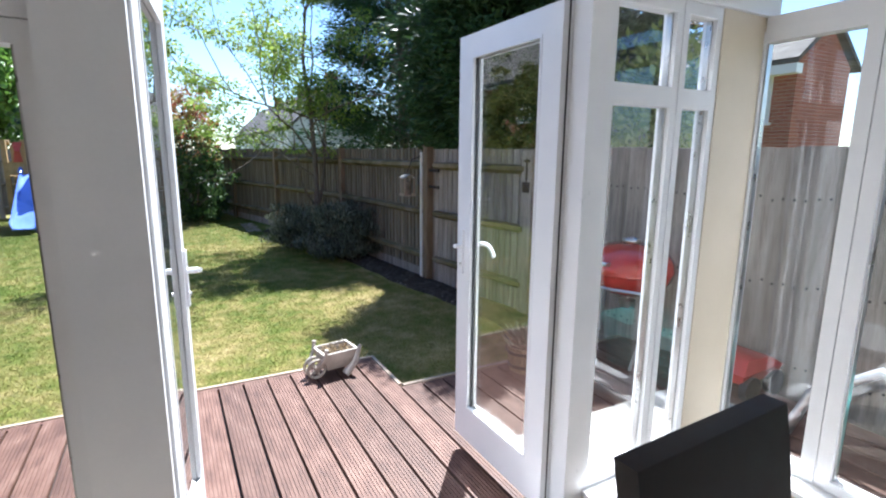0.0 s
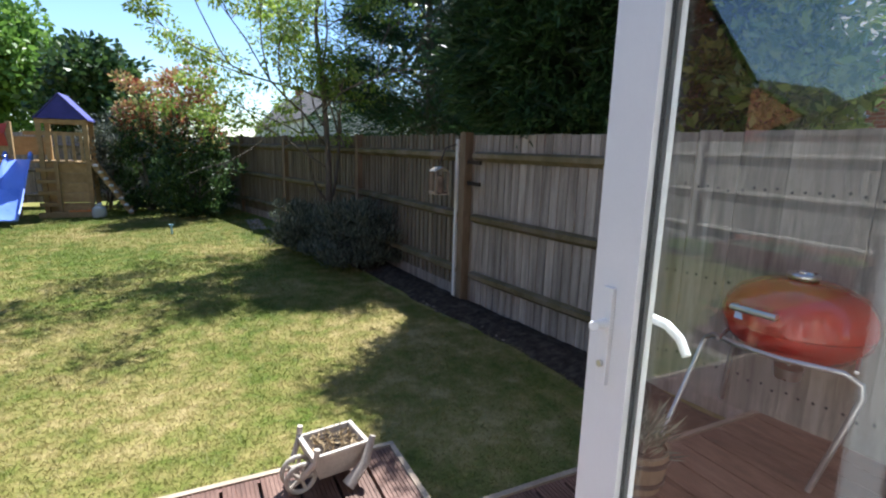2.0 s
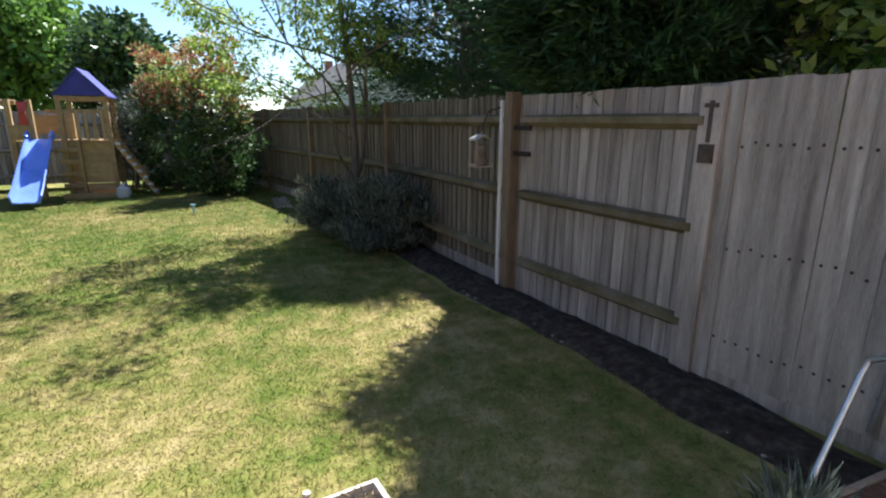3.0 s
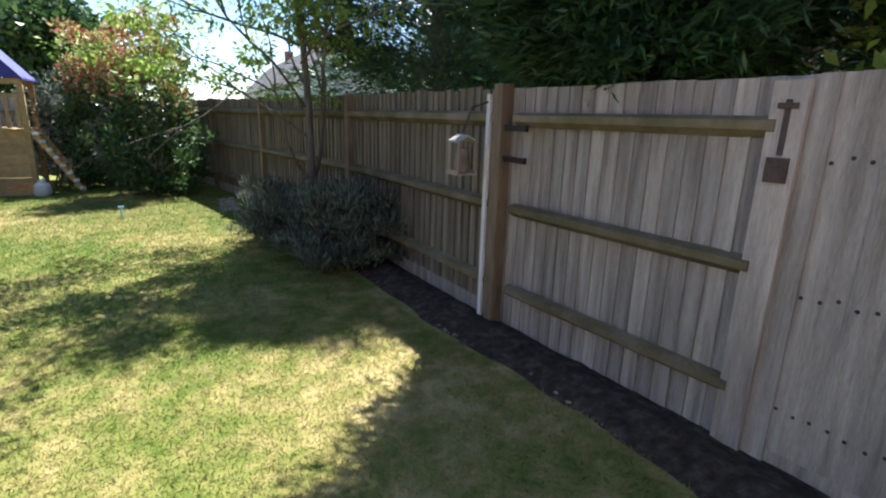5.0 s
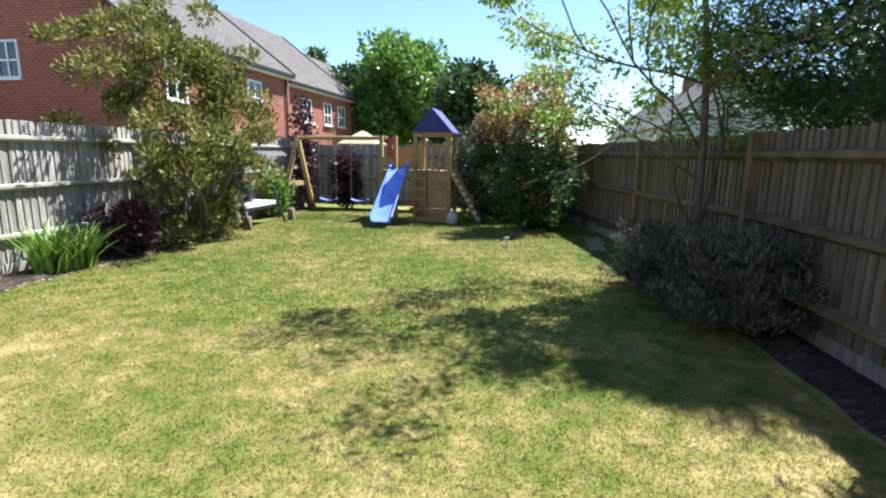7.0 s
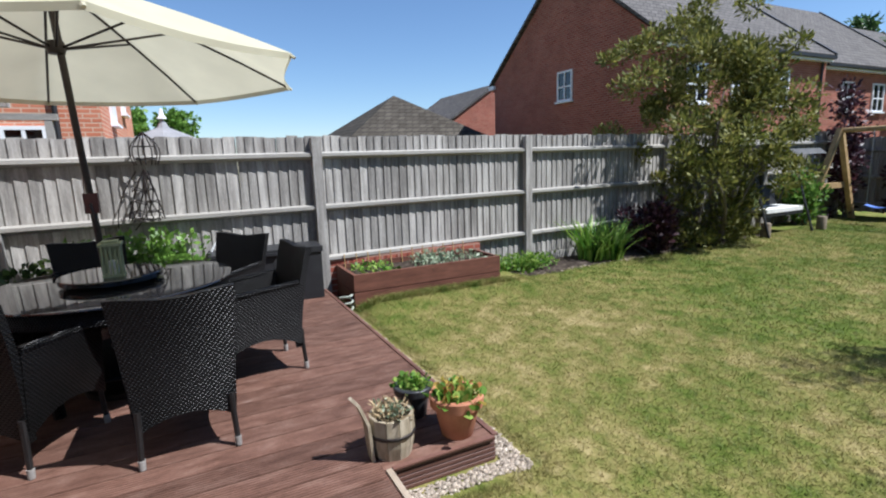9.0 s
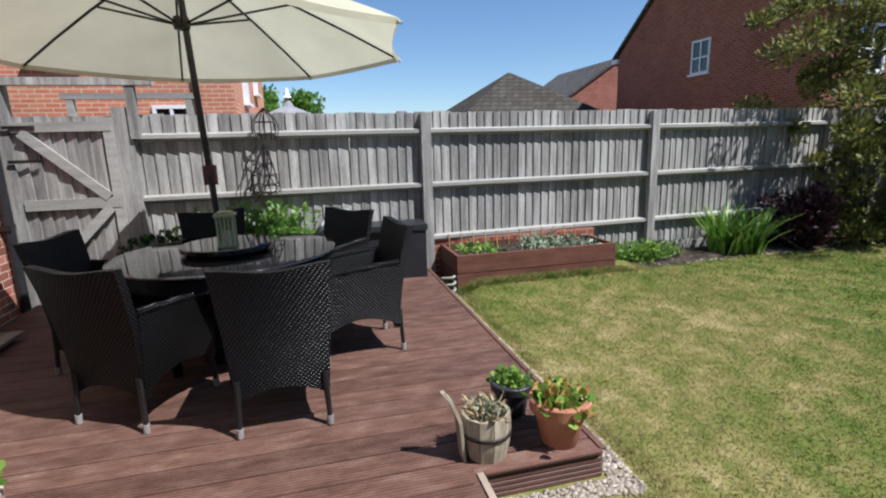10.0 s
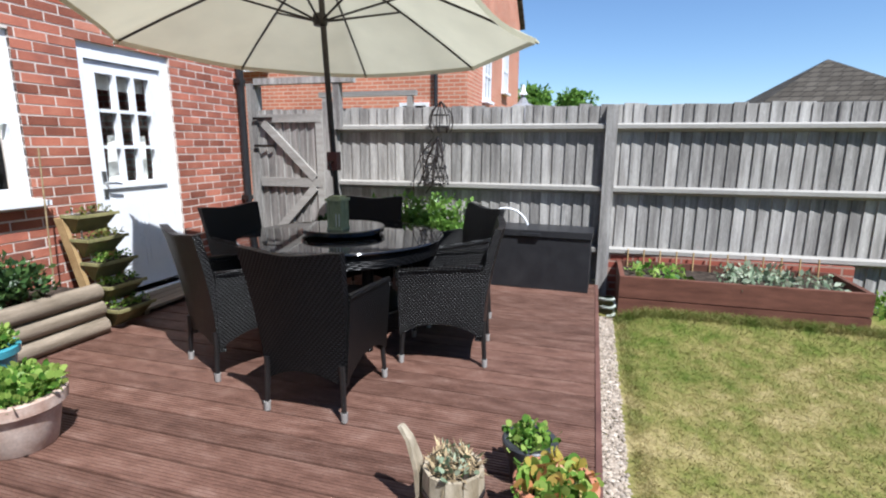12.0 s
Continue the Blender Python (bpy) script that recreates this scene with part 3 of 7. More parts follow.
door_1 = thing("door_1", 0, 0, 0, "white half-glazed back door with nine panes, closed", "door", kind="structure")
dy0, dy1 = WALL_Y - 0.12, WALL_Y - 0.03
part("door_frame", boxes((DOOR_X0, DOOR_X0 + 0.09, dy0, dy1, DOOR_Z0, DOOR_Z1), (DOOR_X1 - 0.07, DOOR_X1, dy0, dy1, DOOR_Z0, DOOR_Z1), (DOOR_X0 + 0.09, DOOR_X1 - 0.07, dy0, dy1, DOOR_Z1 - 0.13, DOOR_Z1)), WHITE_PAINT, door_1, bevel=0.004)
lx0, lx1, lz0, lz1 = DOOR_X0 + 0.1, DOOR_X1 - 0.08, DOOR_Z0 + 0.04, DOOR_Z1 - 0.14
gx0, gx1, gz0, gz1 = lx0 + 0.11, lx1 - 0.09, 1.2, 2.1
ly0, ly1 = dy0 + 0.01, dy1 - 0.02
part("door_leaf", boxes((lx0, gx0, ly0, ly1, lz0, lz1), (gx1, lx1, ly0, ly1, lz0, lz1), (gx0, gx1, ly0, ly1, gz1, lz1), (gx0, gx1, ly0, ly1, lz0, gz0)), WHITE_PAINT, door_1)
gw, gh = (gx1 - gx0) / 3, (gz1 - gz0) / 3
bm = bmesh.new()
for i in (1, 2):
    box(bm, gx0 + gw * i - 0.014, gx0 + gw * i + 0.014, ly0 + 0.01, ly1 + 0.006, gz0, gz1)
for i in (1, 2):
    for k in range(3):
        box(bm, gx0 + gw * k + 0.0145, gx0 + gw * (k + 1) - 0.0145, ly0 + 0.012, ly1 + 0.004, gz0 + gh * i - 0.014, gz0 + gh * i + 0.014)
part("glazing_bar", bm, WHITE_PAINT, door_1)
for i in range(3):
    for k in range(3):
        part("pane", boxes((gx0 + gw * i + 0.01, gx0 + gw * (i + 1) - 0.01, ly0 + 0.02, ly0 + 0.026, gz0 + gh * k + 0.01, gz0 + gh * (k + 1) - 0.01)), GLASS, door_1).visible_shadow = False
part("rail", boxes((lx0 + 0.03, lx1 - 0.03, ly1, ly1 + 0.02, gz0 - 0.05, gz0 - 0.012)), WHITE_PAINT, door_1, bevel=0.004)
for px0, px1 in ((lx0 + 0.1, (lx0 + lx1) / 2 - 0.03), ((lx0 + lx1) / 2 + 0.03, lx1 - 0.1)):
    bm = boxes((px0, px1, ly1, ly1 + 0.006, 0.42, 1.06))
    box(bm, px0 + 0.04, px1 - 0.04, ly1 + 0.006, ly1 + 0.012, 0.46, 1.02)
    part("door_panel", bm, WHITE_PAINT, door_1, bevel=0.003)
bm = boxes((lx1 - 0.075, lx1 - 0.035, ly1, ly1 + 0.012, 1.08, 1.3))
tube(bm, [(lx1 - 0.055, ly1 + 0.01, 1.2), (lx1 - 0.055, ly1 + 0.055, 1.2), (lx1 - 0.1, ly1 + 0.06, 1.2), (lx1 - 0.17, ly1 + 0.06, 1.19)], 0.01, 8)
part("door_handle", bm, METAL, door_1, "grey metal lever handle", smooth=True)
part("threshold", boxes((DOOR_X0 - 0.02, DOOR_X1 + 0.02, dy0, WALL_Y + 0.06, DOOR_Z0 - 0.06, DOOR_Z0)), WHITE_PAINT, door_1, bevel=0.005)
for k in (0, 1):
    bm = bmesh.new()
    ring_loft(bm, [[(gx0 + 0.02 + k * gw * 1.6, ly0 - 0.05, 1.15), (gx0 + 0.14 + k * gw * 1.6, ly0 - 0.06, 1.15), (gx0 + 0.14 + k * gw * 1.6, ly0 - 0.065, 1.15), (gx0 + 0.02 + k * gw * 1.6, ly0 - 0.055, 1.15)], [(gx0 + 0.0 + k * gw * 1.6, ly0 - 0.05, 1.6), (gx0 + 0.1 + k * gw * 1.6, ly0 - 0.06, 1.6), (gx0 + 0.1 + k * gw * 1.6, ly0 - 0.065, 1.6), (gx0 + 0.0 + k * gw * 1.6, ly0 - 0.055, 1.6)]])
    part("curtain", bm, PLASTER, door_1)
part("blind", boxes((gx0 - 0.02, gx1 + 0.02, ly0 - 0.05, ly0 - 0.04, 1.98, 2.12)), PLASTER, door_1)

door_step = thing("door_step", -3.5, 0.62, DECK_Z + 0.002, "low weathered timber step below the back door", "step")
for k in range(3):
    part("tread", boxes((-0.56, 0.52, 0.01 + k * 0.125, 0.125 + k * 0.125, 0.03, 0.055)), LOG_WOOD, door_step, bevel=0.004)
for x in (-0.5, 0.44):
    part("bearer", boxes((x, x + 0.05, 0.01, 0.37, 0.0, 0.029)), LOG_WOOD, door_step)

window_1 = thing("window_1", 0, 0, 0, "white plastic casement window with a projecting sill", "window", kind="structure")
fy0, fy1 = WALL_Y - 0.12, WALL_Y - 0.03
part("window_frame", boxes((WIN_X0, WIN_X0 + 0.07, fy0, fy1, WIN_Z0, WIN_Z1), (WIN_X1 - 0.07, WIN_X1, fy0, fy1, WIN_Z0, WIN_Z1), (WIN_X0 + 0.07, WIN_X1 - 0.07, fy0, fy1, WIN_Z1 - 0.07, WIN_Z1), (WIN_X0 + 0.07, WIN_X1 - 0.07, fy0, fy1, WIN_Z0, WIN_Z0 + 0.08), (-2.02, -1.95, fy0, fy1, WIN_Z0 + 0.08, WIN_Z1 - 0.07)), UPVC, window_1, bevel=0.004)
part("glazing_bar", boxes((-2.53, -2.02, fy0 + 0.03, fy1 - 0.02, 1.66, 1.685), (-1.95, -1.42, fy0 + 0.03, fy1 - 0.02, 1.66, 1.685)), UPVC, window_1)
for x0, x1 in ((-2.53, -2.02), (-1.95, -1.42)):
    part("pane", boxes((x0, x1, fy0 + 0.04, fy0 + 0.046, WIN_Z0 + 0.08, WIN_Z1 - 0.07)), GLASS, window_1).visible_shadow = False
part("window_sill", boxes((WIN_X0 - 0.06, WIN_X1 + 0.06, fy0, WALL_Y + 0.09, WIN_Z0 - 0.04, WIN_Z0 - 0.002)), UPVC, window_1, bevel=0.006)

downpipe = thing("downpipe", -4.93, WALL_Y + 0.06, 0, "dark brown rainwater downpipe on the brick wall", "downpipe")
bm = bmesh.new()
tube(bm, [(0, 0, 0.1), (0, 0, EAVE - 0.4), (0, 0.25, EAVE - 0.1)], 0.042, 10)
part("pipe", bm, BLACK_PLASTIC, downpipe, smooth=True)
for z in (0.9, 2.2, 3.6):
    part("bracket", boxes((-0.05, 0.05, -0.055, 0.03, z, z + 0.05)), DARK_METAL, downpipe, bevel=0.006)

# -- conservatory --
FLOOR_Z, FY0, FY1, HEAD = 0.2, 1.69, 1.77, 2.4
CX0, CX1, CYB = -0.9, 2.97, -2.6
tagged(part("floor", boxes((CX0, CX1, CYB, FY1, 0.0, FLOOR_Z)), FLOOR_TILE), "brown stone tiled conservatory floor", "floor", kind="structure")
tagged(part("ceiling", boxes((CX0 - 0.1, CX1 + 0.1, CYB, FY1 + 0.1, HEAD + 0.12, HEAD + 0.2)), UPVC), "white conservatory ceiling", "ceiling", kind="structure")
tagged(part("wall_inner", boxes((CX0, CX1, CYB - 0.1, CYB, 0, HEAD + 0.12)), INNER_PAINT), "plain beige inner wall", "wall", kind="structure")
tagged(part("wall_west", boxes((CX0 - 0.1, CX0, CYB, FY0, 0, HEAD + 0.12)), INNER_PAINT), "plain beige side wall", "wall", kind="structure")


def glazed(name, label, spans, place, low, high, transom=None, e=0.035, thick=0.07):
    """A run of white framed lights. spans: (start, end) along the wall; place(a, b, c0, c1, z0, z1) gives a box."""
    ob = thing(name, 0, 0, 0, label, "window", kind="structure")
    for a, b in spans:
        fr = [place(a, a + e, 0, thick, low, high), place(b - e, b, 0, thick, low, high), place(a + e, b - e, 0, thick, low, low + 0.05), place(a + e, b - e, 0, thick, high - 0.05, high)]
        zs = [(low + 0.05, high - 0.05)]
        if transom:
            fr.append(place(a + e, b - e, 0, thick, transom - 0.04, transom + 0.04))
            zs = [(low + 0.05, transom - 0.04), (transom + 0.04, high - 0.05)]
        f = part("window_frame", boxes(*fr), UPVC, ob, bevel=0.005)
        for z0, z1 in zs:
            part("pane", boxes(place(a + e, b - e, 0.03, 0.036, z0, z1)), GLASS, ob).visible_shadow = False
            bd = 0.008
            part("bead", boxes(place(a + e, a + e + bd, 0.02, 0.05, z0, z1), place(b - e - bd, b - e, 0.02, 0.05, z0, z1)), METAL, f)
    return ob


def front(a, b, c0, c1, z0, z1):
    return (a, b, FY0 + c0, FY0 + c1, z0, z1)


def flank(a, b, c0, c1, z0, z1):
    return (CX1 - 0.08 + c0, CX1 - 0.08 + c1, a, b, z0, z1)


SILL = 0.34
glazed("window_2", "white framed full height conservatory lights beside the doors", [(1.94, 2.338), (2.343, 2.59)], front, SILL, HEAD, 2.02)
glazed("window_3", "white framed full height conservatory light by the door", [(-0.5, 0.225), (-0.88, -0.505)], front, SILL, 2.06)
tagged(part("trim_panel", boxes((-0.88, 0.225, FY0, FY0 + 0.07, 2.063, HEAD)), UPVC, bevel=0.005), "white solid head panel of the conservatory", "panel", kind="structure")
glazed("window_4", "white framed full height conservatory side lights", [(1.232, 1.735), (0.78, 1.228), (0.33, 0.776), (-0.12, 0.326), (-0.57, -0.124), (-1.0, -0.574)], flank, SILL, 2.34, None, 0.058)
tagged(part("trim_post", boxes((1.835, 1.938, FY0 - 0.01, FY1 + 0.01, FLOOR_Z, HEAD)), UPVC, bevel=0.006), "white door post of the conservatory", "post", kind="structure")
tagged(part("trim_post", boxes((0.225, 0.405, FY0 - 0.02, FY1 + 0.004, FLOOR_Z, HEAD)), UPVC, bevel=0.01), "white door post of the conservatory", "post", kind="structure")
tagged(part("wall_pier", boxes((2.592, CX1, FY0 - 0.004, FY1, FLOOR_Z, HEAD)), CREAM, bevel=0.004), "cream corner pier of the conservatory", "pier", kind="structure")
tagged(part("wall_plinth", boxes((1.94, 2.59, FY0, FY1, 0.0, SILL - 0.03), (CX0, 0.225, FY0, FY1, 0.0, SILL - 0.03)), CREAM), "cream plinth under the front lights", "plinth", kind="structure")
tagged(part("wall_plinth", boxes((CX1 - 0.08, CX1, -1.6, 1.68, 0.0, SILL - 0.03)), CREAM), "cream plinth under the side lights", "plinth", kind="structure")
tagged(part("wall_flank", boxes((CX1 - 0.08, CX1, CYB, -1.6, 0.0, HEAD), (CX1 - 0.08, CX1, -1.6, -1.0, SILL, HEAD), (CX1 - 0.08, CX1, -1.0, 1.68, 2.34, HEAD)), UPVC), "white panels of the conservatory flank", "wall", kind="structure")
for nm, sp in (("trim_sill", (1.942, 2.588, FY0 - 0.1, FY1 + 0.04, SILL - 0.028, SILL - 0.002)), ("trim_sill", (CX0, 0.22, FY0 - 0.1, FY1 + 0.04, SILL - 0.028, SILL - 0.002)), ("trim_sill", (CX1 - 0.2, CX1 + 0.04, -1.0, 1.58, SILL - 0.028, SILL - 0.002))):
    tagged(part(nm, boxes(sp), UPVC, bevel=0.005), "white plastic sill", "sill", kind="structure")
tagged(part("trim_head", boxes((CX0, CX1, FY0 - 0.02, FY1 + 0.02, HEAD + 0.002, HEAD + 0.118)), UPVC, bevel=0.008), "white head beam of the conservatory", "beam", kind="structure")
tagged(part("trim_threshold", boxes((0.36, 1.83, FY0 - 0.03, FY1 + 0.05, FLOOR_Z - 0.05, FLOOR_Z + 0.025)), UPVC, bevel=0.006), "white door threshold", "threshold", kind="structure")
tagged(part("roof_conservatory", boxes((CX0 - 0.15, CX1 + 0.15, CYB, FY1 + 0.15, HEAD + 0.205, HEAD + 0.28)), UPVC), "white conservatory roof panel", "roof", kind="structure")


def french_leaf(name, x, y, turn, hand, label):
    """A glazed door leaf: it runs along local +y from its hinge; hand +1 has the handle plates on +x and -x alike."""
    ob = thing(name, x, y, 0, label, "door", kind="structure", turn=turn)
    z0, z1, w, t, s = 0.235, 2.345, 0.75, 0.03, 0.115
    part("door_frame", boxes((-t, t, 0.0, s, z0, z1), (-t, t, w - s, w, z0, z1), (-t, t, s, w - s, z0, z0 + 0.19), (-t, t, s, w - s, z1 - 0.1, z1)), UPVC, ob, bevel=0.006)
    gz0, gz1 = z0 + 0.19, z1 - 0.1
    part("pane", boxes((-0.014, -0.009, s, w - s, gz0, gz1), (0.009, 0.014, s, w - s, gz0, gz1)), GLASS, ob).visible_shadow = False
    b = 0.012
    bm = bmesh.new()
    for sx in (-1, 1):
        x0, x1 = sorted((sx * 0.016, sx * 0.033))
        box(bm, x0, x1, s, s + b, gz0, gz1)
        box(bm, x0, x1, w - s - b, w - s, gz0, gz1)
        box(bm, x0, x1, s + b, w - s - b, gz0, gz0 + b)
        box(bm, x0, x1, s + b, w - s - b, gz1 - b, gz1)
    part("bead", bm, UPVC, ob)
    part("seal", boxes((-0.008, 0.008, s - 0.002, s + 0.006, gz0, gz1), (-0.008, 0.008, w - s - 0.006, w - s + 0.002, gz0, gz1), (-0.003, 0.003, -0.003, 0.001, z0, z1), (-0.007, 0.007, w - 0.001, w + 0.004, z0, z1)), SEAL, ob)
    for sx in (-1, 1):
        bm = boxes((min(sx * t, sx * (t + 0.012)), max(sx * t, sx * (t + 0.012)), w - 0.072, w - 0.042, 1.17, 1.4))
        zc, yc = 1.315, w - 0.057
        tube(bm, [(sx * t, yc, zc), (sx * (t + 0.045), yc, zc), (sx * (t + 0.058), yc - 0.015, zc + 0.004)] + ([] if sx == hand else [(sx * (t + 0.062), yc - 0.06, zc), (sx * (t + 0.06), yc - 0.1, zc - 0.02), (sx * (t + 0.055), yc - 0.125, zc - 0.05)]), 0.0125, 10, 0.0105)
        part("door_handle", bm, UPVC, ob, "white curved lever handle", smooth=True, bevel=0.0)
    bm = bmesh.new()
    tube(bm, [(0, w - 0.057, 1.22), (0.05 * hand, w - 0.057, 1.22)], 0.008, 8)
    part("keyhole", bm, METAL, ob)
    for z in (0.5, 1.3, 2.1):
        bm = bmesh.new()
        for k in range(3):
            tube(bm, [(-0.05 * hand, -0.012, z + k * 0.04), (-0.05 * hand, -0.012, z + k * 0.04 + 0.036)], 0.014, 12)
        box(bm, min(-0.05 * hand, -0.028 * hand), max(-0.05 * hand, -0.028 * hand), -0.01, 0.055, z + 0.01, z + 0.11)
        part("hinge", bm, UPVC, ob, smooth=True)
    return ob


french_leaf("door_2", 1.815, 1.775, 0.0, -1, "white glazed French door leaf, wide open outwards")
french_leaf("door_3", 0.385, 1.782, -6.0, 1, "white glazed French door leaf, wide open outwards")

RUST = surface("rusty iron", [(0.05, 0.035, 0.028), (0.11, 0.08, 0.065)], 0.8, 0.2, scale=20, bump=0.4, spread=0.0)

# -- fences: posts and rails here, boards further down --


def rail_along(bm, a, b, z, deep, high, out):
    """An arris rail between two posts, on the side towards which out points."""
    a, b = Vector((*a, z)), Vector((*b, z))
    o = Vector((*out, 0))
    ring = [(0.0, -high / 2), (deep, -high * 0.12), (deep, high * 0.3), (0.0, high / 2)]
    ring_loft(bm, [[p + o * u + Vector((0, 0, h)) for u, h in ring] for p in (a, b)])


def fence_run(name, label, posts, out, rails, top, post_mat, rail_mat, post_w=0.1, kind_post="post", rail_size=(0.065, 0.085), post_cap=0.03, skip_last=False):
    ob = thing(name, 0, 0, 0, label, "fence", kind="structure")
    for i, p in enumerate(posts):
        q = posts[min(i + 1, len(posts) - 1)]
        r = posts[max(i - 1, 0)]
        ang = math.degrees(math.atan2(q[1] - r[1], q[0] - r[0]))
        bm = boxes((-post_w / 2, post_w / 2, -post_w / 2, post_w / 2, -0.05, top + post_cap))
        o = part(kind_post, bm, post_mat, ob, bevel=0.008)
        o.matrix_basis = pose(p[0] + out[0] * 0.03, p[1] + out[1] * 0.03, 0, 0, 0, ang)
    for a, b in zip(posts, posts[1:]):
        d = (Vector(b) - Vector(a)).normalized() * (post_w / 2)
        for z in rails:
            bm = bmesh.new()
            rail_along(bm, Vector(a) + d, Vector(b) - d, z, *rail_size, out)
            part("rail", bm, rail_mat, ob)
    return ob


GREY_POSTS = [(-5.2, 1.62), (-5.26, 4.61), (-5.41, 7.72), (-5.56, 10.85), (-5.7, 13.95), (-5.85, 17.1)]
fence_grey = fence_run("fence_grey", "silver grey closeboard fence with three pale rails", GREY_POSTS, (1, 0), (1.71, 1.1, 0.48), 1.88, GREY_WOOD, GREY_RAIL, 0.11)
RIGHT_POSTS = [(3.64, 6.48), (3.38, 9.53), (2.75, 12.63), (2.1, 15.2), (1.6, 17.3)]
fence_brown = fence_run("fence_brown", "brown weathered closeboard fence with mossy rails", RIGHT_POSTS, (-1, 0), (1.62, 0.97, 0.34), 1.84, POST_WOOD, MOSS_WOOD, 0.1, rail_size=(0.075, 0.115))
BACK_POSTS = [(-5.85, 17.25), (-3.4, 17.3), (-1.0, 17.35), (1.6, 17.4)]
fence_back = fence_run("fence_back", "grey board fence across the end of the garden", BACK_POSTS, (0, -1), (1.5, 0.9, 0.3), 1.78, GREY_WOOD, GREY_WOOD, 0.1)
fence_plain = thing("fence_plain", 0, 0, 0, "brown fence showing its flat boards with black nail heads", "fence", kind="structure")
GATE_A, GATE_B, PLAIN_END = (3.66, 6.38), (3.88, 4.53), (4.7, -1.6)
side_gate = thing("side_gate", 0, 0, 0, "wide closed gate of weathered boards with mossy rails", "gate")
for z in (1.62, 0.97, 0.34):
    bm = bmesh.new()
    rail_along(bm, (GATE_A[0] - 0.02, GATE_A[1] - 0.08), (GATE_B[0] - 0.01, GATE_B[1] + 0.09), z, 0.06, 0.1, (-1, 0))
    part("rail", bm, MOSS_WOOD, side_gate)
bm = boxes((-0.03, 0.03, -0.07, 0.07, 0.02, 1.82))
o = part("stile", bm, BROWN_WOOD, side_gate, bevel=0.005)
o.matrix_basis = pose(GATE_B[0] - 0.02, GATE_B[1] + 0.06, 0, 0, 0, 11)
bm = boxes((-0.055, -0.03, -0.045, 0.045, 1.38, 1.49), (-0.045, -0.025, -0.012, 0.012, 1.5, 1.74), (-0.05, -0.025, -0.04, 0.04, 1.7, 1.725))
o = part("latch", bm, RUST, side_gate, "rusty dark iron latch", bevel=0.004)
o.matrix_basis = pose(GATE_B[0] - 0.01, GATE_B[1] + 0.06, 0, 0, 0, 11)
for z in (1.56, 1.34):
    part("hinge", boxes((3.58, 3.605, 6.14, 6.4, z - 0.02, z + 0.02)), DARK_METAL, side_gate, bevel=0.003)

# white batten and post that carries the gate
batten = part("batten", boxes((-0.012, 0.012, -0.022, 0.022, 0.0, 1.8)), PLASTER, fence_brown, bevel=0.003)
batten.matrix_basis = pose(3.555, 6.58, 0)

# back gate in the corner by the house
back_gate = thing("back_gate", -5.12, 0, 0, "silver grey ledged and braced garden gate, closed", "gate")
for y in (0.6, 1.58):
    o = part("post", boxes((-0.06, 0.06, -0.06, 0.06, 0.0, 2.22 if y < 1 else 2.0)), GREY_WOOD, back_gate, bevel=0.008)
    o.matrix_basis = pose(-0.04, y, 0)
part("cross_beam", boxes((-0.06, 0.04, 0.66, 1.9, 2.2, 2.27)), GREY_WOOD, back_gate, bevel=0.006)
part("upright", boxes((-0.05, 0.03, 1.66, 1.74, 1.7, 2.198)), GREY_WOOD, back_gate)
for z0, z1 in ((1.78, 1.87), (1.05, 1.15), (0.3, 0.4)):
    part("ledge", boxes((0.0, 0.035, 0.68, 1.5, z0, z1)), GREY_RAIL, back_gate, bevel=0.004)
part("stile", boxes((0.0, 0.03, 1.43, 1.52, 0.2, 1.9)), GREY_RAIL, back_gate, bevel=0.004)
for za, zb in ((1.78, 1.15), (0.4, 1.05)):
    bm = bmesh.new()
    a, b = Vector((0.02, 0.75, za)), Vector((0.02, 1.4, zb))
    d = (b - a).normalized()
    s = Vector((0, -d.z, d.y)) * 0.045
    ring_loft(bm, [[p + s + Vector((-0.015, 0, 0)), p + s + Vector((0.02, 0, 0)), p - s + Vector((0.02, 0, 0)), p - s + Vector((-0.015, 0, 0))] for p in (a, b)])
    part("brace", bm, GREY_RAIL, back_gate)
for z in (1.81, 1.5):
    part("hinge", boxes((0.036, 0.046, 0.62, 0.88, z, z + 0.03)), DARK_METAL, back_gate)

# ---- things on the deck ----


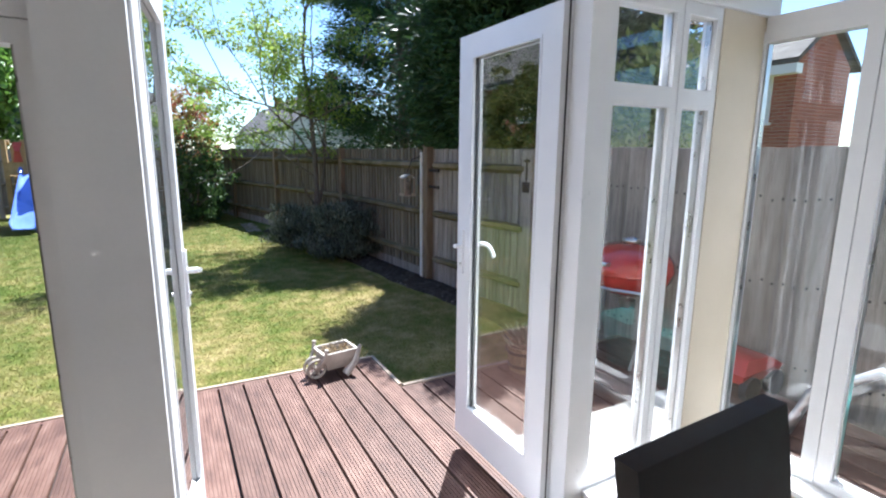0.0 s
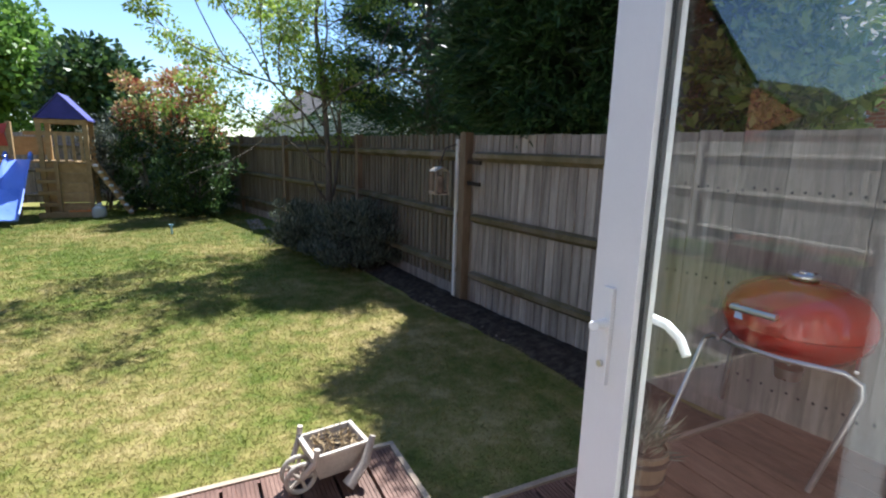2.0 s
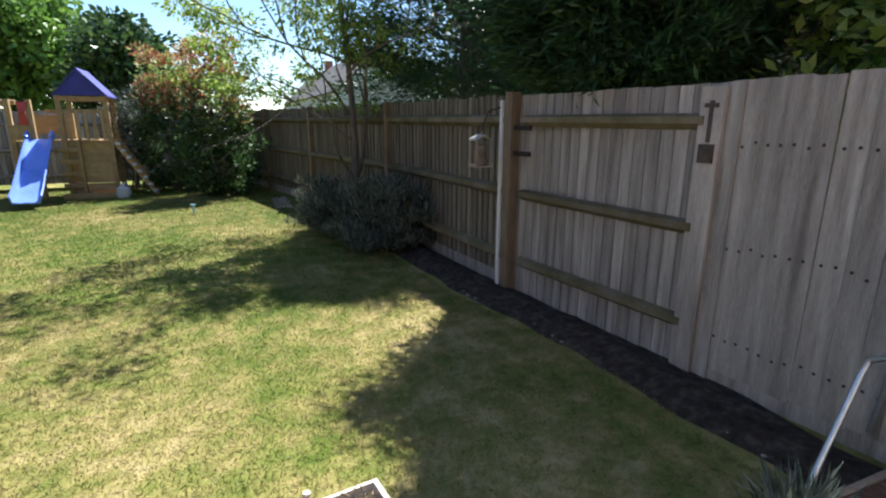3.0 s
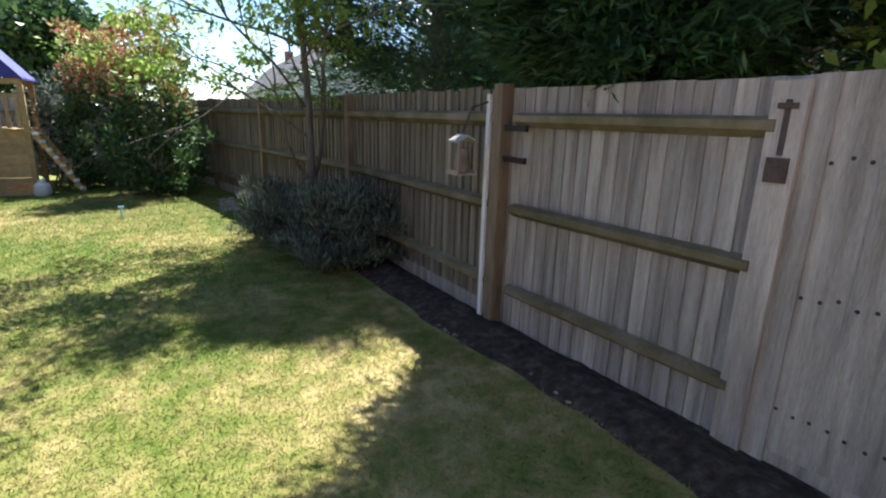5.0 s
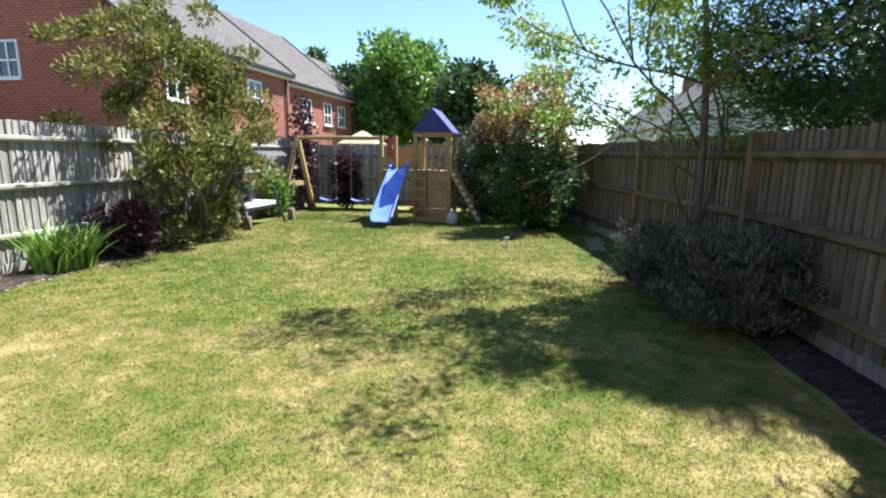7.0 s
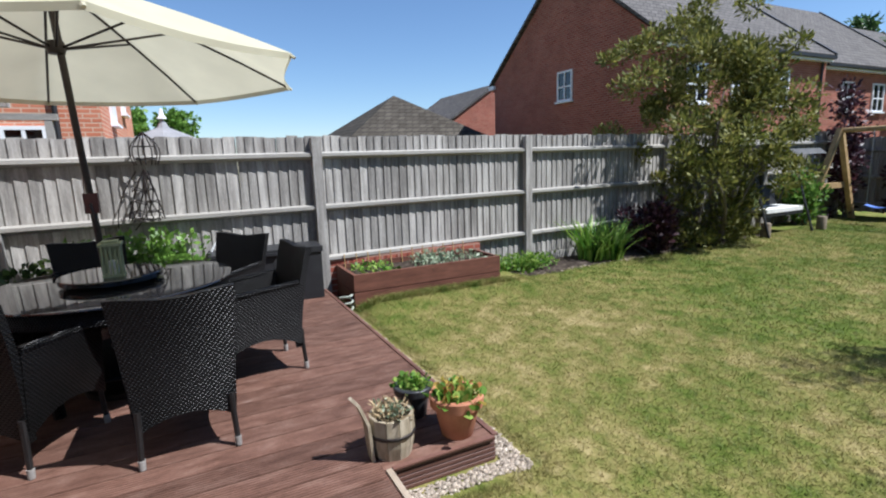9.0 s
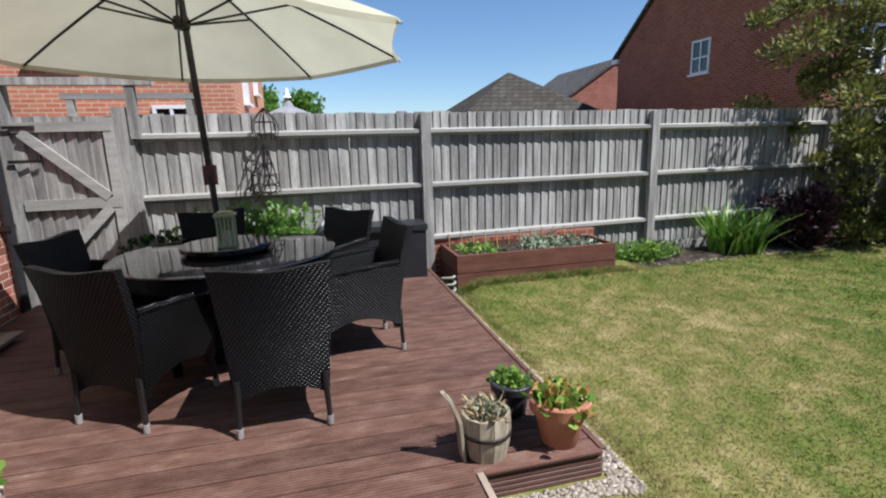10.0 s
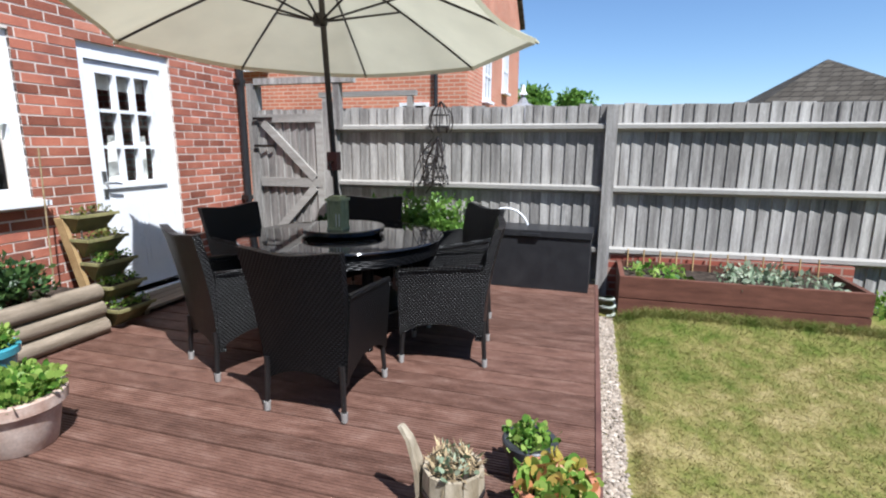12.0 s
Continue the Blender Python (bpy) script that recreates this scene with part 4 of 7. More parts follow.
def weave_surface(name, colours, across, up, rough=0.32, depth=0.006, spec=0.5):
    """Flat cane strands woven over and under upright ones: rows that bulge in turn."""
    m = bpy.data.materials.new(name)
    m.use_nodes = True
    nt = m.node_tree
    nt.nodes.clear()
    tc = nd(nt, "ShaderNodeTexCoord")
    sx = nd(nt, "ShaderNodeSeparateXYZ", {0: tc.outputs["Object"]})
    v = maths(nt, "DIVIDE", sx.outputs[2], up)
    line = maths(nt, "FLOOR", v)
    u = maths(nt, "ADD", maths(nt, "DIVIDE", maths(nt, "ADD", sx.outputs[0], sx.outputs[1]), across), maths(nt, "MULTIPLY", line, 0.5))
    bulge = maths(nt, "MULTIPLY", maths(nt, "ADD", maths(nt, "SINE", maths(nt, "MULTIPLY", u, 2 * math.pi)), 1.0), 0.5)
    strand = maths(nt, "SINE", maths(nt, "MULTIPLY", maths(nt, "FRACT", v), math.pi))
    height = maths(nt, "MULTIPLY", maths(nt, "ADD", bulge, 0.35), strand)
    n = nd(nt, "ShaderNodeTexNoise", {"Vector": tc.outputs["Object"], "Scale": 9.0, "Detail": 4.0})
    # base colour follows the relief: crevice shade painted darker, strand tops lighter
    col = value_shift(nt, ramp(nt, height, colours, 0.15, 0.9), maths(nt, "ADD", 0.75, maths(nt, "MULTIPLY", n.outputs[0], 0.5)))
    bp = nd(nt, "ShaderNodeBump", {"Height": height, "Strength": 0.85, "Distance": depth})
    bsdf = nd(nt, "ShaderNodeBsdfPrincipled", {"Base Color": col, "Roughness": rough, "Normal": bp.outputs[0], "Specular IOR Level": spec})
    nd(nt, "ShaderNodeOutputMaterial", {"Surface": bsdf.outputs[0]})
    return m


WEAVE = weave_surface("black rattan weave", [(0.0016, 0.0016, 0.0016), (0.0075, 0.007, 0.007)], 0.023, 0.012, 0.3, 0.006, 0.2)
CAP = surface("pale steel cap", [(0.28, 0.26, 0.24), (0.4, 0.38, 0.35)], 0.45, 0.2, bump=0.05, spread=0.0)


def sheet(bm, f, nu, nv, thick):
    """A curved slab: f(u, v) gives its outer face, and thick(u, v) the way to the inner face."""
    a = [[bm.verts.new(f(i / nu, j / nv)) for j in range(nv + 1)] for i in range(nu + 1)]
    b = [[bm.verts.new(Vector(f(i / nu, j / nv)) + Vector(thick(i / nu, j / nv))) for j in range(nv + 1)] for i in range(nu + 1)]
    for i in range(nu):
        for j in range(nv):
            bm.faces.new((a[i][j], a[i + 1][j], a[i + 1][j + 1], a[i][j + 1]))
            bm.faces.new((b[i][j], b[i][j + 1], b[i + 1][j + 1], b[i + 1][j]))
    for i in range(nu):
        bm.faces.new((a[i][0], b[i][0], b[i + 1][0], a[i + 1][0]))
        bm.faces.new((a[i][nv], a[i + 1][nv], b[i + 1][nv], b[i][nv]))
    for j in range(nv):
        bm.faces.new((a[0][j], a[0][j + 1], b[0][j + 1], b[0][j]))
        bm.faces.new((a[nu][j], b[nu][j], b[nu][j + 1], a[nu][j + 1]))
    return bm


def rattan_chair():
    """Faces +x; the back stands at -x."""
    ob = thing("garden_chair", 0, 0, 0, "black woven rattan garden armchair with steel tipped legs", "chair", "chairs round the table")

    def arch(u, low, rise):
        return low + rise * (1 - (2 * u - 1) ** 2)

    def back_out(u, v):
        w = 0.225 + 0.055 * v
        z = arch(u, 0.17, 0.075) * (1 - v) + v * (0.885 - 0.012 * math.cos((2 * u - 1) * 3.14))
        return (-0.25 - 0.02 * v - 0.09 * v * v - 0.02 * (1 - (2 * u - 1) ** 2), (2 * u - 1) * w, z)

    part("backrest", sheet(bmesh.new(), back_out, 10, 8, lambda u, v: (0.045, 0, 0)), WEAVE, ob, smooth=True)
    for s in (-1, 1):
        def side_out(u, v, s=s):
            z = arch(u, 0.19, 0.085) * (1 - v) + v * (0.655 - 0.03 * u - 0.02 * math.sin(u * 3.1))
            return (-0.25 + 0.53 * u, s * (0.235 + 0.035 * v), z)
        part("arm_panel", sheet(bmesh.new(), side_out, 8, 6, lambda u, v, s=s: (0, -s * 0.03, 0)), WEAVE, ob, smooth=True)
        bm = bmesh.new()
        tube(bm, [(-0.25, s * 0.258, 0.655), (-0.05, s * 0.258, 0.64), (0.15, s * 0.258, 0.625), (0.27, s * 0.257, 0.615), (0.285, s * 0.255, 0.58)], 0.02, 8)
        part("armrest", bm, WEAVE, ob, smooth=True)

    def front_out(u, v):
        return (0.275, (2 * u - 1) * 0.205, arch(u, 0.2, 0.06) * (1 - v) + v * 0.4)

    part("apron", sheet(bmesh.new(), front_out, 8, 3, lambda u, v: (-0.03, 0, 0)), WEAVE, ob)
    part("seat", boxes((-0.23, 0.28, -0.2, 0.2, 0.375, 0.42)), WEAVE, ob, bevel=0.012)
    for x, s in ((-0.265, -1), (-0.265, 1), (0.265, -1), (0.265, 1)):
        bm = bmesh.new()
        y = s * 0.222
        tube(bm, [(x * 0.97, y * 0.97, 0.3), (x * 0.98, y * 0.98, 0.2), (x * 1.015, y * 1.01, 0.045)], 0.017, 8, 0.014)
        leg = part("leg", bm, RATTAN, ob, smooth=True)
        bm = bmesh.new()
        tube(bm, [(x * 1.015, y * 1.01, 0.05), (x * 1.02, y * 1.012, 0.0)], 0.0185, 10, 0.017)
        part("foot_cap", bm, CAP, leg, "bare steel foot cap", smooth=True)
    return ob


TABLE = (-3.22, 2.72)
first = rattan_chair()
SEATS = [(-30, 0.782), (21.8, 1.02), (78, 0.87), (131, 0.86), (193, 0.95), (262, 0.82)]
for i, (a, r) in enumerate(SEATS):
    m = pose(TABLE[0] + r * math.cos(radians(a)), TABLE[1] + r * math.sin(radians(a)), DECK_Z + 0.002, 0, 0, a + 180 + (1, -21, 21, 0, 3, -4)[i])
    if i:
        copy_thing(first, m)
    else:
        first.matrix_basis = m

table = thing("garden_table", *TABLE, DECK_Z + 0.002, "round black rattan table with a black glass top", "table")
bm = bmesh.new()
lathe(bm, [(0.0, 0.722), (0.70, 0.722), (0.735, 0.726), (0.74, 0.733), (0.735, 0.74), (0.70, 0.742), (0.03, 0.742)], 56)
part("tabletop", bm, TABLE_GLASS, table, "polished black glass top", smooth=True)
bm = bmesh.new()
lathe(bm, [(0.66, 0.62), (0.7, 0.625), (0.71, 0.67), (0.7, 0.719), (0.3, 0.72)], 48)
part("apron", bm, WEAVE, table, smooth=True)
for k in range(4):
    a = radians(45 + 90 * k)
    bm = bmesh.new()
    tube(bm, [(0.5 * math.cos(a), 0.5 * math.sin(a), 0.63), (0.47 * math.cos(a), 0.47 * math.sin(a), 0.0)], 0.04, 10, 0.034)
    part("leg", bm, WEAVE, table, smooth=True)
bm = bmesh.new()
lathe(bm, [(0.0, 0.2), (0.44, 0.2), (0.46, 0.215), (0.44, 0.23), (0.0, 0.23)], 40)
part("shelf", bm, WEAVE, table, smooth=True)

tray = thing("turntable_tray", *TABLE, DECK_Z + 0.746, "round black glass turntable tray on the table", "tray")
bm = bmesh.new()
lathe(bm, [(0.2, 0.0), (0.26, 0.004), (0.3, 0.02), (0.305, 0.05), (0.3, 0.056), (0.03, 0.056)], 48)
part("plate", bm, TABLE_GLASS, tray, smooth=True)

lantern = thing("lantern", TABLE[0] + 0.13, TABLE[1] + 0.03, DECK_Z + 0.803, "pale green slatted garden lantern on the tray", "lantern")
LANTERN_GREEN = surface("aged green paint", [(0.2, 0.24, 0.13), (0.32, 0.35, 0.21)], 0.7, scale=12, bump=0.2, spread=0.05)
part("base", boxes((-0.06, 0.06, -0.06, 0.06, 0.0, 0.015)), LANTERN_GREEN, lantern, bevel=0.003)
part("cap", boxes((-0.065, 0.065, -0.065, 0.065, 0.2, 0.218), (-0.045, 0.045, -0.045, 0.045, 0.219, 0.232)), LANTERN_GREEN, lantern, bevel=0.004)
for k in range(4):
    for j in range(-2, 3):
        o = part("slat", boxes((0.05, 0.056, j * 0.024 - 0.006, j * 0.024 + 0.006, 0.015, 0.2)), LANTERN_GREEN, lantern)
        o.matrix_basis = pose(0, 0, 0, 0, 0, 90 * k)
bm = bmesh.new()
lathe(bm, [(0.0, 0.016), (0.03, 0.016), (0.03, 0.1), (0.0, 0.1)], 16)
part("candle", bm, PLASTER, lantern, smooth=True)

# parasol: tapering down from the hub, eight ribs
PC = Vector((-3.2, 2.61, 0.0))
APEX, RIM, RAD = 2.78, 2.24, 1.47
parasol = thing("parasol", PC.x, PC.y, 0, "large cream canvas parasol, open, on a dark pole", "parasol")
RIB = [radians(103 + 45 * k) for k in range(8)]


def canopy(a, v):
    """A place on the cloth: direction a, from hub (0) to rim (1)."""
    k = (a - RIB[0]) % (math.pi / 4) - math.pi / 8
    r = 0.03 + v * (RAD * math.cos(math.pi / 8) / math.cos(k) - 0.03)
    sag = (1 - (abs(k) / (math.pi / 8)) ** 2)
    z = APEX + (RIM - APEX) * (0.82 * v + 0.18 * v * v) - 0.05 * sag * v * (1.35 - v)
    return Vector((r * math.cos(a) * (1 - 0.03 * sag * v), r * math.sin(a) * (1 - 0.03 * sag * v), z + 0.024 * r * math.cos(a)))


bm = bmesh.new()
NA, NV = 96, 14
rows = [[canopy(RIB[0] + 2 * math.pi * i / NA, j / NV) for i in range(NA)] for j in range(NV + 1)]
hem = [p + Vector((0, 0, -0.035)) + Vector((p.x, p.y, 0)) * -0.003 for p in rows[-1]]
ring_loft(bm, rows + [hem], caps=False)
cloth = part("canopy", bm, CANVAS, parasol, smooth=True)
for a in RIB:
    bm = bmesh.new()
    tube(bm, [canopy(a, v) + Vector((0, 0, -0.018)) for v in (0.02, 0.25, 0.5, 0.75, 0.985)], 0.009, 6)
    rib = part("rib", bm, DARK_METAL, parasol)
    bm = bmesh.new()
    mid = canopy(a, 0.45) + Vector((0, 0, -0.025))
    tube(bm, [(0.04 * math.cos(a), 0.04 * math.sin(a), 2.36), mid], 0.008, 6)
    part("strut", bm, DARK_METAL, rib)
    bm = bmesh.new()
    tip = canopy(a, 1.0)
    tube(bm, [tip * 0.99 + Vector((0, 0, 0.015)), tip + Vector((tip.x * 0.012, tip.y * 0.012, -0.03))], 0.014, 6, 0.01)
    part("tip_pocket", bm, CANVAS, cloth)
bm = bmesh.new()
foot = Vector((TABLE[0] - PC.x, TABLE[1] - PC.y, DECK_Z + 0.05))
tube(bm, [foot, foot.lerp(Vector((0, 0, APEX)), 0.5), (0, 0, APEX + 0.03)], 0.021, 12)
part("pole", bm, DARK_METAL, parasol, smooth=True)
bm = bmesh.new()
lathe(bm, [(0.0, 2.32), (0.045, 2.325), (0.055, 2.36), (0.045, 2.4), (0.0, 2.41)], 16)
part("hub", bm, DARK_METAL, parasol, smooth=True)
bm = bmesh.new()
lathe(bm, [(0.0, APEX - 0.03), (0.03, APEX), (0.02, APEX + 0.06), (0.0, APEX + 0.09)], 14)
part("finial", bm, DARK_METAL, parasol, smooth=True)
cz = foot.lerp(Vector((0, 0, APEX)), 0.47)
bm = boxes((cz.x - 0.03, cz.x + 0.03, cz.y - 0.04, cz.y + 0.04, cz.z - 0.06, cz.z + 0.07))
crank = part("crank_box", bm, surface("maroon crank case", [(0.06, 0.018, 0.016), (0.1, 0.03, 0.026)], 0.5, spread=0.0), parasol, bevel=0.014)
bm = bmesh.new()
tube(bm, [(cz.x + 0.03, cz.y, cz.z), (cz.x + 0.07, cz.y, cz.z), (cz.x + 0.07, cz.y + 0.02, cz.z - 0.1)], 0.008, 6)
part("crank_handle", bm, DARK_METAL, crank)
bm = bmesh.new()
lathe(bm, [(0.0, DECK_Z + 0.002), (0.25, DECK_Z + 0.002), (0.25, DECK_Z + 0.04), (0.06, DECK_Z + 0.07), (0.05, DECK_Z + 0.2), (0.0, DECK_Z + 0.2)], 28, foot.x, foot.y)
part("base_plate", bm, DARK_METAL, parasol, smooth=True)

chest = thing("storage_box", -4.97, 3.92, DECK_Z + 0.002, "black plastic garden storage box with a closed lid", "storage box")
chest.rotation_mode = "XYZ"
chest.matrix_basis = pose(-4.99, 3.93, DECK_Z + 0.002, 0, 0, -2)
part("body", boxes((-0.2, 0.2, -0.56, 0.56, 0.0, 0.52)), BLACK_PLASTIC, chest, bevel=0.015)
lid = part("lid", boxes((-0.215, 0.215, -0.575, 0.575, 0.524, 0.585)), BLACK_PLASTIC, chest, bevel=0.02)
part("lid_handle", boxes((0.214, 0.235, -0.09, 0.09, 0.53, 0.556)), BLACK_PLASTIC, lid, bevel=0.006)
hoop = thing("plastic_hoop", -5.12, 3.62, DECK_Z, "white plastic hoop leaning behind the storage box", "hoop")
bm = bmesh.new()
tube(bm, [(0.0, 0.24 * math.cos(math.pi * i / 14), 0.5 + 0.25 * math.sin(math.pi * i / 14)) for i in range(15)], 0.012, 8)
tube(bm, [(0, 0.24, 0.5), (0, 0.24, 0.0)], 0.012, 8)
tube(bm, [(0, -0.24, 0.5), (0, -0.24, 0.0)], 0.012, 8)
part("tube", bm, UPVC, hoop, smooth=True)

# wire frames that hang on the fence
wires = thing("wire_hanger", -5.15, 2.85, 0, "dark twisted wire hanging basket frame on fence", "wire frame")
WIRES = []
for k in range(9):
    a = 2 * math.pi * k / 9
    WIRES.append(arc((0.05, 0.02, 1.62), (0.09 + 0.06 * math.cos(a), 0.16 * math.sin(a), 1.12), (0.03, 0.05 * math.sin(a * 2), -0.02), 6))
for z, r in ((1.2, 0.15), (1.3, 0.13), (1.42, 0.1), (1.12, 0.12)):
    WIRES.append([(0.09 + 0.5 * r * math.cos(2 * math.pi * i / 12), r * math.sin(2 * math.pi * i / 12), z + 0.02 * math.sin(i * 2.0)) for i in range(13)])
WIRES.append(arc((0.02, -0.05, 1.6), (0.03, -0.26, 1.05), (0.04, -0.05, 0), 6))
WIRES.append(arc((0.02, 0.05, 1.6), (0.03, -0.12, 1.02), (0.04, 0.1, 0), 6))
for k in range(7):
    a = 2 * math.pi * k / 7
    WIRES.append(arc((0.04, 0.05, 1.98), (0.04 + 0.06 * math.cos(a), 0.05 + 0.1 * math.sin(a), 1.66), (0.0, 0.08 * math.sin(a), 0.0), 6))
for z in (1.72, 1.84):
    WIRES.append([(0.04 + 0.05 * math.cos(2 * math.pi * i / 10), 0.05 + 0.09 * math.sin(2 * math.pi * i / 10), z) for i in range(11)])
for line in WIRES:
    bm = bmesh.new()
    tube(bm, line, 0.006, 5)
    part("wire", bm, DARK_METAL, wires)


def pot(name, x, y, z, label, material, r, h, rim=0.03, taper=0.7, saucer=False):
    ob = thing(name, x, y, z, label, "plant pot")
    bm = bmesh.new()
    lathe(bm, [(0.0, 0.0), (r * taper, 0.0), (r * taper + 0.004, 0.004), (r * 0.95, h * 0.8), (r * 0.96, h - rim * 1.6), (r + 0.012, h - rim * 1.5), (r + 0.016, h - 0.006), (r + 0.01, h), (r - 0.012, h), (r - 0.016, h - 0.05), (0.0, h - 0.05)], 40)
    part("body", bm, material, ob, smooth=True)
    bm = bmesh.new()
    lathe(bm, [(0.0, h - 0.045), (r - 0.03, h - 0.04), (r - 0.018, h - 0.049)], 24)
    part("soil", bm, SOIL, ob)
    return ob


def herb(parent, r, z, n, leaf, material, seed, rise=0.12, droop=0.0, name="foliage", aspect=0.8, stalks=14):
    """Low leafy growth over a pot's rim."""
    rng = np.random.default_rng(seed)
    a, q = rng.uniform(0, 6.28, 24), r * np.sqrt(rng.uniform(0, 1, 24))
    cl = np.stack([q * np.cos(a), q * np.sin(a), z + rise * rng.uniform(0.2, 1, 24) - droop * (q / r) ** 3], 1)
    at, d = clumped(rng, n, cl, r * 0.4, 0.45)
    at[:, 2] = np.maximum(at[:, 2], z - 0.03 - droop)
    way = d * 0.8 + np.array([0, 0, 0.5])
    ln = leaf * rng.uniform(0.6, 1.3, n)
    leaf_part(name, leaf_mesh("herb leaves", at, way, ln, ln * aspect, rng, 0.15, True), material, parent)
    bm = bmesh.new()
    for c in cl[:stalks]:
        tube(bm, arc((c[0] * 0.5, c[1] * 0.5, z - 0.05), c, (0, 0, 0.02), 3), 0.003, 4)
    part("stalk", bm, LEAF_HERB, parent)


# three pots on the step corner
terra = pot("terracotta_pot", -1.52, 4.405, DECK_Z, "terracotta pot with yellow green strawberry plants", TERRACOTTA, 0.134, 0.235, 0.04, 0.62)
herb(terra, 0.125, 0.2, 260, 0.044, LEAF_HERB, 21, 0.05, 0.03, aspect=0.9)
herb(terra, 0.12, 0.2, 80, 0.042, leaf_surface("yellowing leaves", [(0.4, 0.34, 0.06), (0.55, 0.4, 0.1), (0.5, 0.2, 0.08)], 0.4), 22, 0.06, 0.02, "yellow_leaves", 0.95, 3)
darkpot = pot("dark_pot", -1.83, 4.28, DECK_Z, "dark grey glazed pot with small leafy plants", DARK_POT, 0.1, 0.19, 0.03, 0.72)
herb(darkpot, 0.085, 0.16, 170, 0.034, LEAF_HERB, 23, 0.05, 0.0, aspect=0.9)
barrel = thing("barrel_planter", -1.53, 4.03, DECK_Z, "bleached wooden bucket planter with an upright handle", "planter")
for k in range(11):
    a0, a1 = 2 * math.pi * k / 11 + 0.012, 2 * math.pi * (k + 1) / 11 - 0.012
    bm = bmesh.new()
    rings = []
    for z, r in ((0.0, 0.098), (0.07, 0.112), (0.14, 0.118), (0.215, 0.115)):
        rings.append([(r * math.cos(a0), r * math.sin(a0), z), (r * math.cos(a1), r * math.sin(a1), z), ((r - 0.016) * math.cos(a1), (r - 0.016) * math.sin(a1), z), ((r - 0.016) * math.cos(a0), (r - 0.016) * math.sin(a0), z)])
    part("stave", ring_loft(bm, rings), BARREL_WOOD, barrel)
bm = bmesh.new()
lathe(bm, [(0.1185, 0.115), (0.1215, 0.117), (0.1215, 0.13), (0.1185, 0.132)], 33)
part("hoop", bm, DARK_METAL, barrel, smooth=True)
bm = bmesh.new()
lathe(bm, [(0.0, 0.02), (0.09, 0.02), (0.098, 0.185), (0.0, 0.195)], 20)
part("soil", bm, SOIL, barrel)
bm = bmesh.new()
ring_loft(bm, [[(-0.02, -0.112, 0.0), (0.05, -0.112, 0.0), (0.05, -0.127, 0.0), (-0.02, -0.127, 0.0)], [(-0.03, -0.128, 0.2), (0.05, -0.126, 0.2), (0.05, -0.142, 0.2), (-0.03, -0.144, 0.2)], [(-0.02, -0.165, 0.3), (0.03, -0.163, 0.3), (0.03, -0.18, 0.3), (-0.02, -0.182, 0.3)], [(-0.015, -0.2, 0.345), (0.02, -0.2, 0.35), (0.02, -0.215, 0.345), (-0.015, -0.215, 0.34)]])
part("handle", bm, BARREL_WOOD, barrel)
rng = np.random.default_rng(31)
n = 240
a = rng.uniform(0, 6.28, n)
at = np.stack([0.09 * np.sqrt(rng.uniform(0, 1, n)) * np.cos(a), 0.09 * np.sqrt(rng.uniform(0, 1, n)) * np.sin(a), rng.uniform(0.18, 0.24, n)], 1)
leaf_part("dead_growth", leaf_mesh("dead growth", at, rng.normal(size=(n, 3)) + np.array([0, 0, 0.6]), rng.uniform(0.03, 0.09, n), rng.uniform(0.005, 0.015, n), rng), STRAW, barrel, "dry brown dead stalks")
herb(barrel, 0.08, 0.2, 60, 0.03, LEAF_SILVER, 32, 0.05, 0.0, stalks=2)

# pots by the log bed
limepot = pot("pale_pot", -1.4, 1.97, DECK_Z, "large limewashed terracotta pot of bright parsley", PALE_POT, 0.185, 0.265, 0.04, 0.72)
herb(limepot, 0.155, 0.245, 1200, 0.035, LEAF_HERB, 41, 0.08, 0.01)
bluepot = pot("blue_pot", -1.7, 1.3, DECK_Z, "turquoise glazed pot with fresh green herbs", BLUE_GLAZE, 0.14, 0.28, 0.03, 0.72)
herb(bluepot, 0.115, 0.26, 750, 0.035, LEAF_HERB, 42, 0.12, 0.0)
logs = thing("log_bed", 0, 0, DECK_Z, "raised bed edged with three stacked weathered logs", "raised bed")
for i, (y, z) in enumerate(((1.03, 0.064), (1.01, 0.19), (1.0, 0.314))):
    bm = bmesh.new()
    tube(bm, arc((-2.62, y, z), (-1.0, y + 0.02, z + 0.01), (0, 0.012 * (i - 1), 0), 6), 0.064, 14, 0.061)
    part("log", bm, LOG_WOOD, logs, smooth=True)
part("soil", boxes((-2.6, -1.0, 0.56, 0.96, 0.0, 0.33)), SOIL, logs)
shrub("bed_plant", -2.15, 0.78, "leafy dark green plants in the log bed", LEAF_DARK, (0.15, 0, 0.63), (0.42, 0.18, 0.2), 1900, 0.055, 0.15, 51, 40, 4, "plant", 0.6, 0.5, 0.47, stem_r=0.006)
cane = thing("bamboo_cane", -2.5, 0.75, 0.5, "thin pale cane standing in the log bed", "cane")
bm = bmesh.new()
tube(bm, [(0, 0, 0), (-0.02, 0.02, 1.0)], 0.006, 6)
part("rod", bm, STRAW, cane)

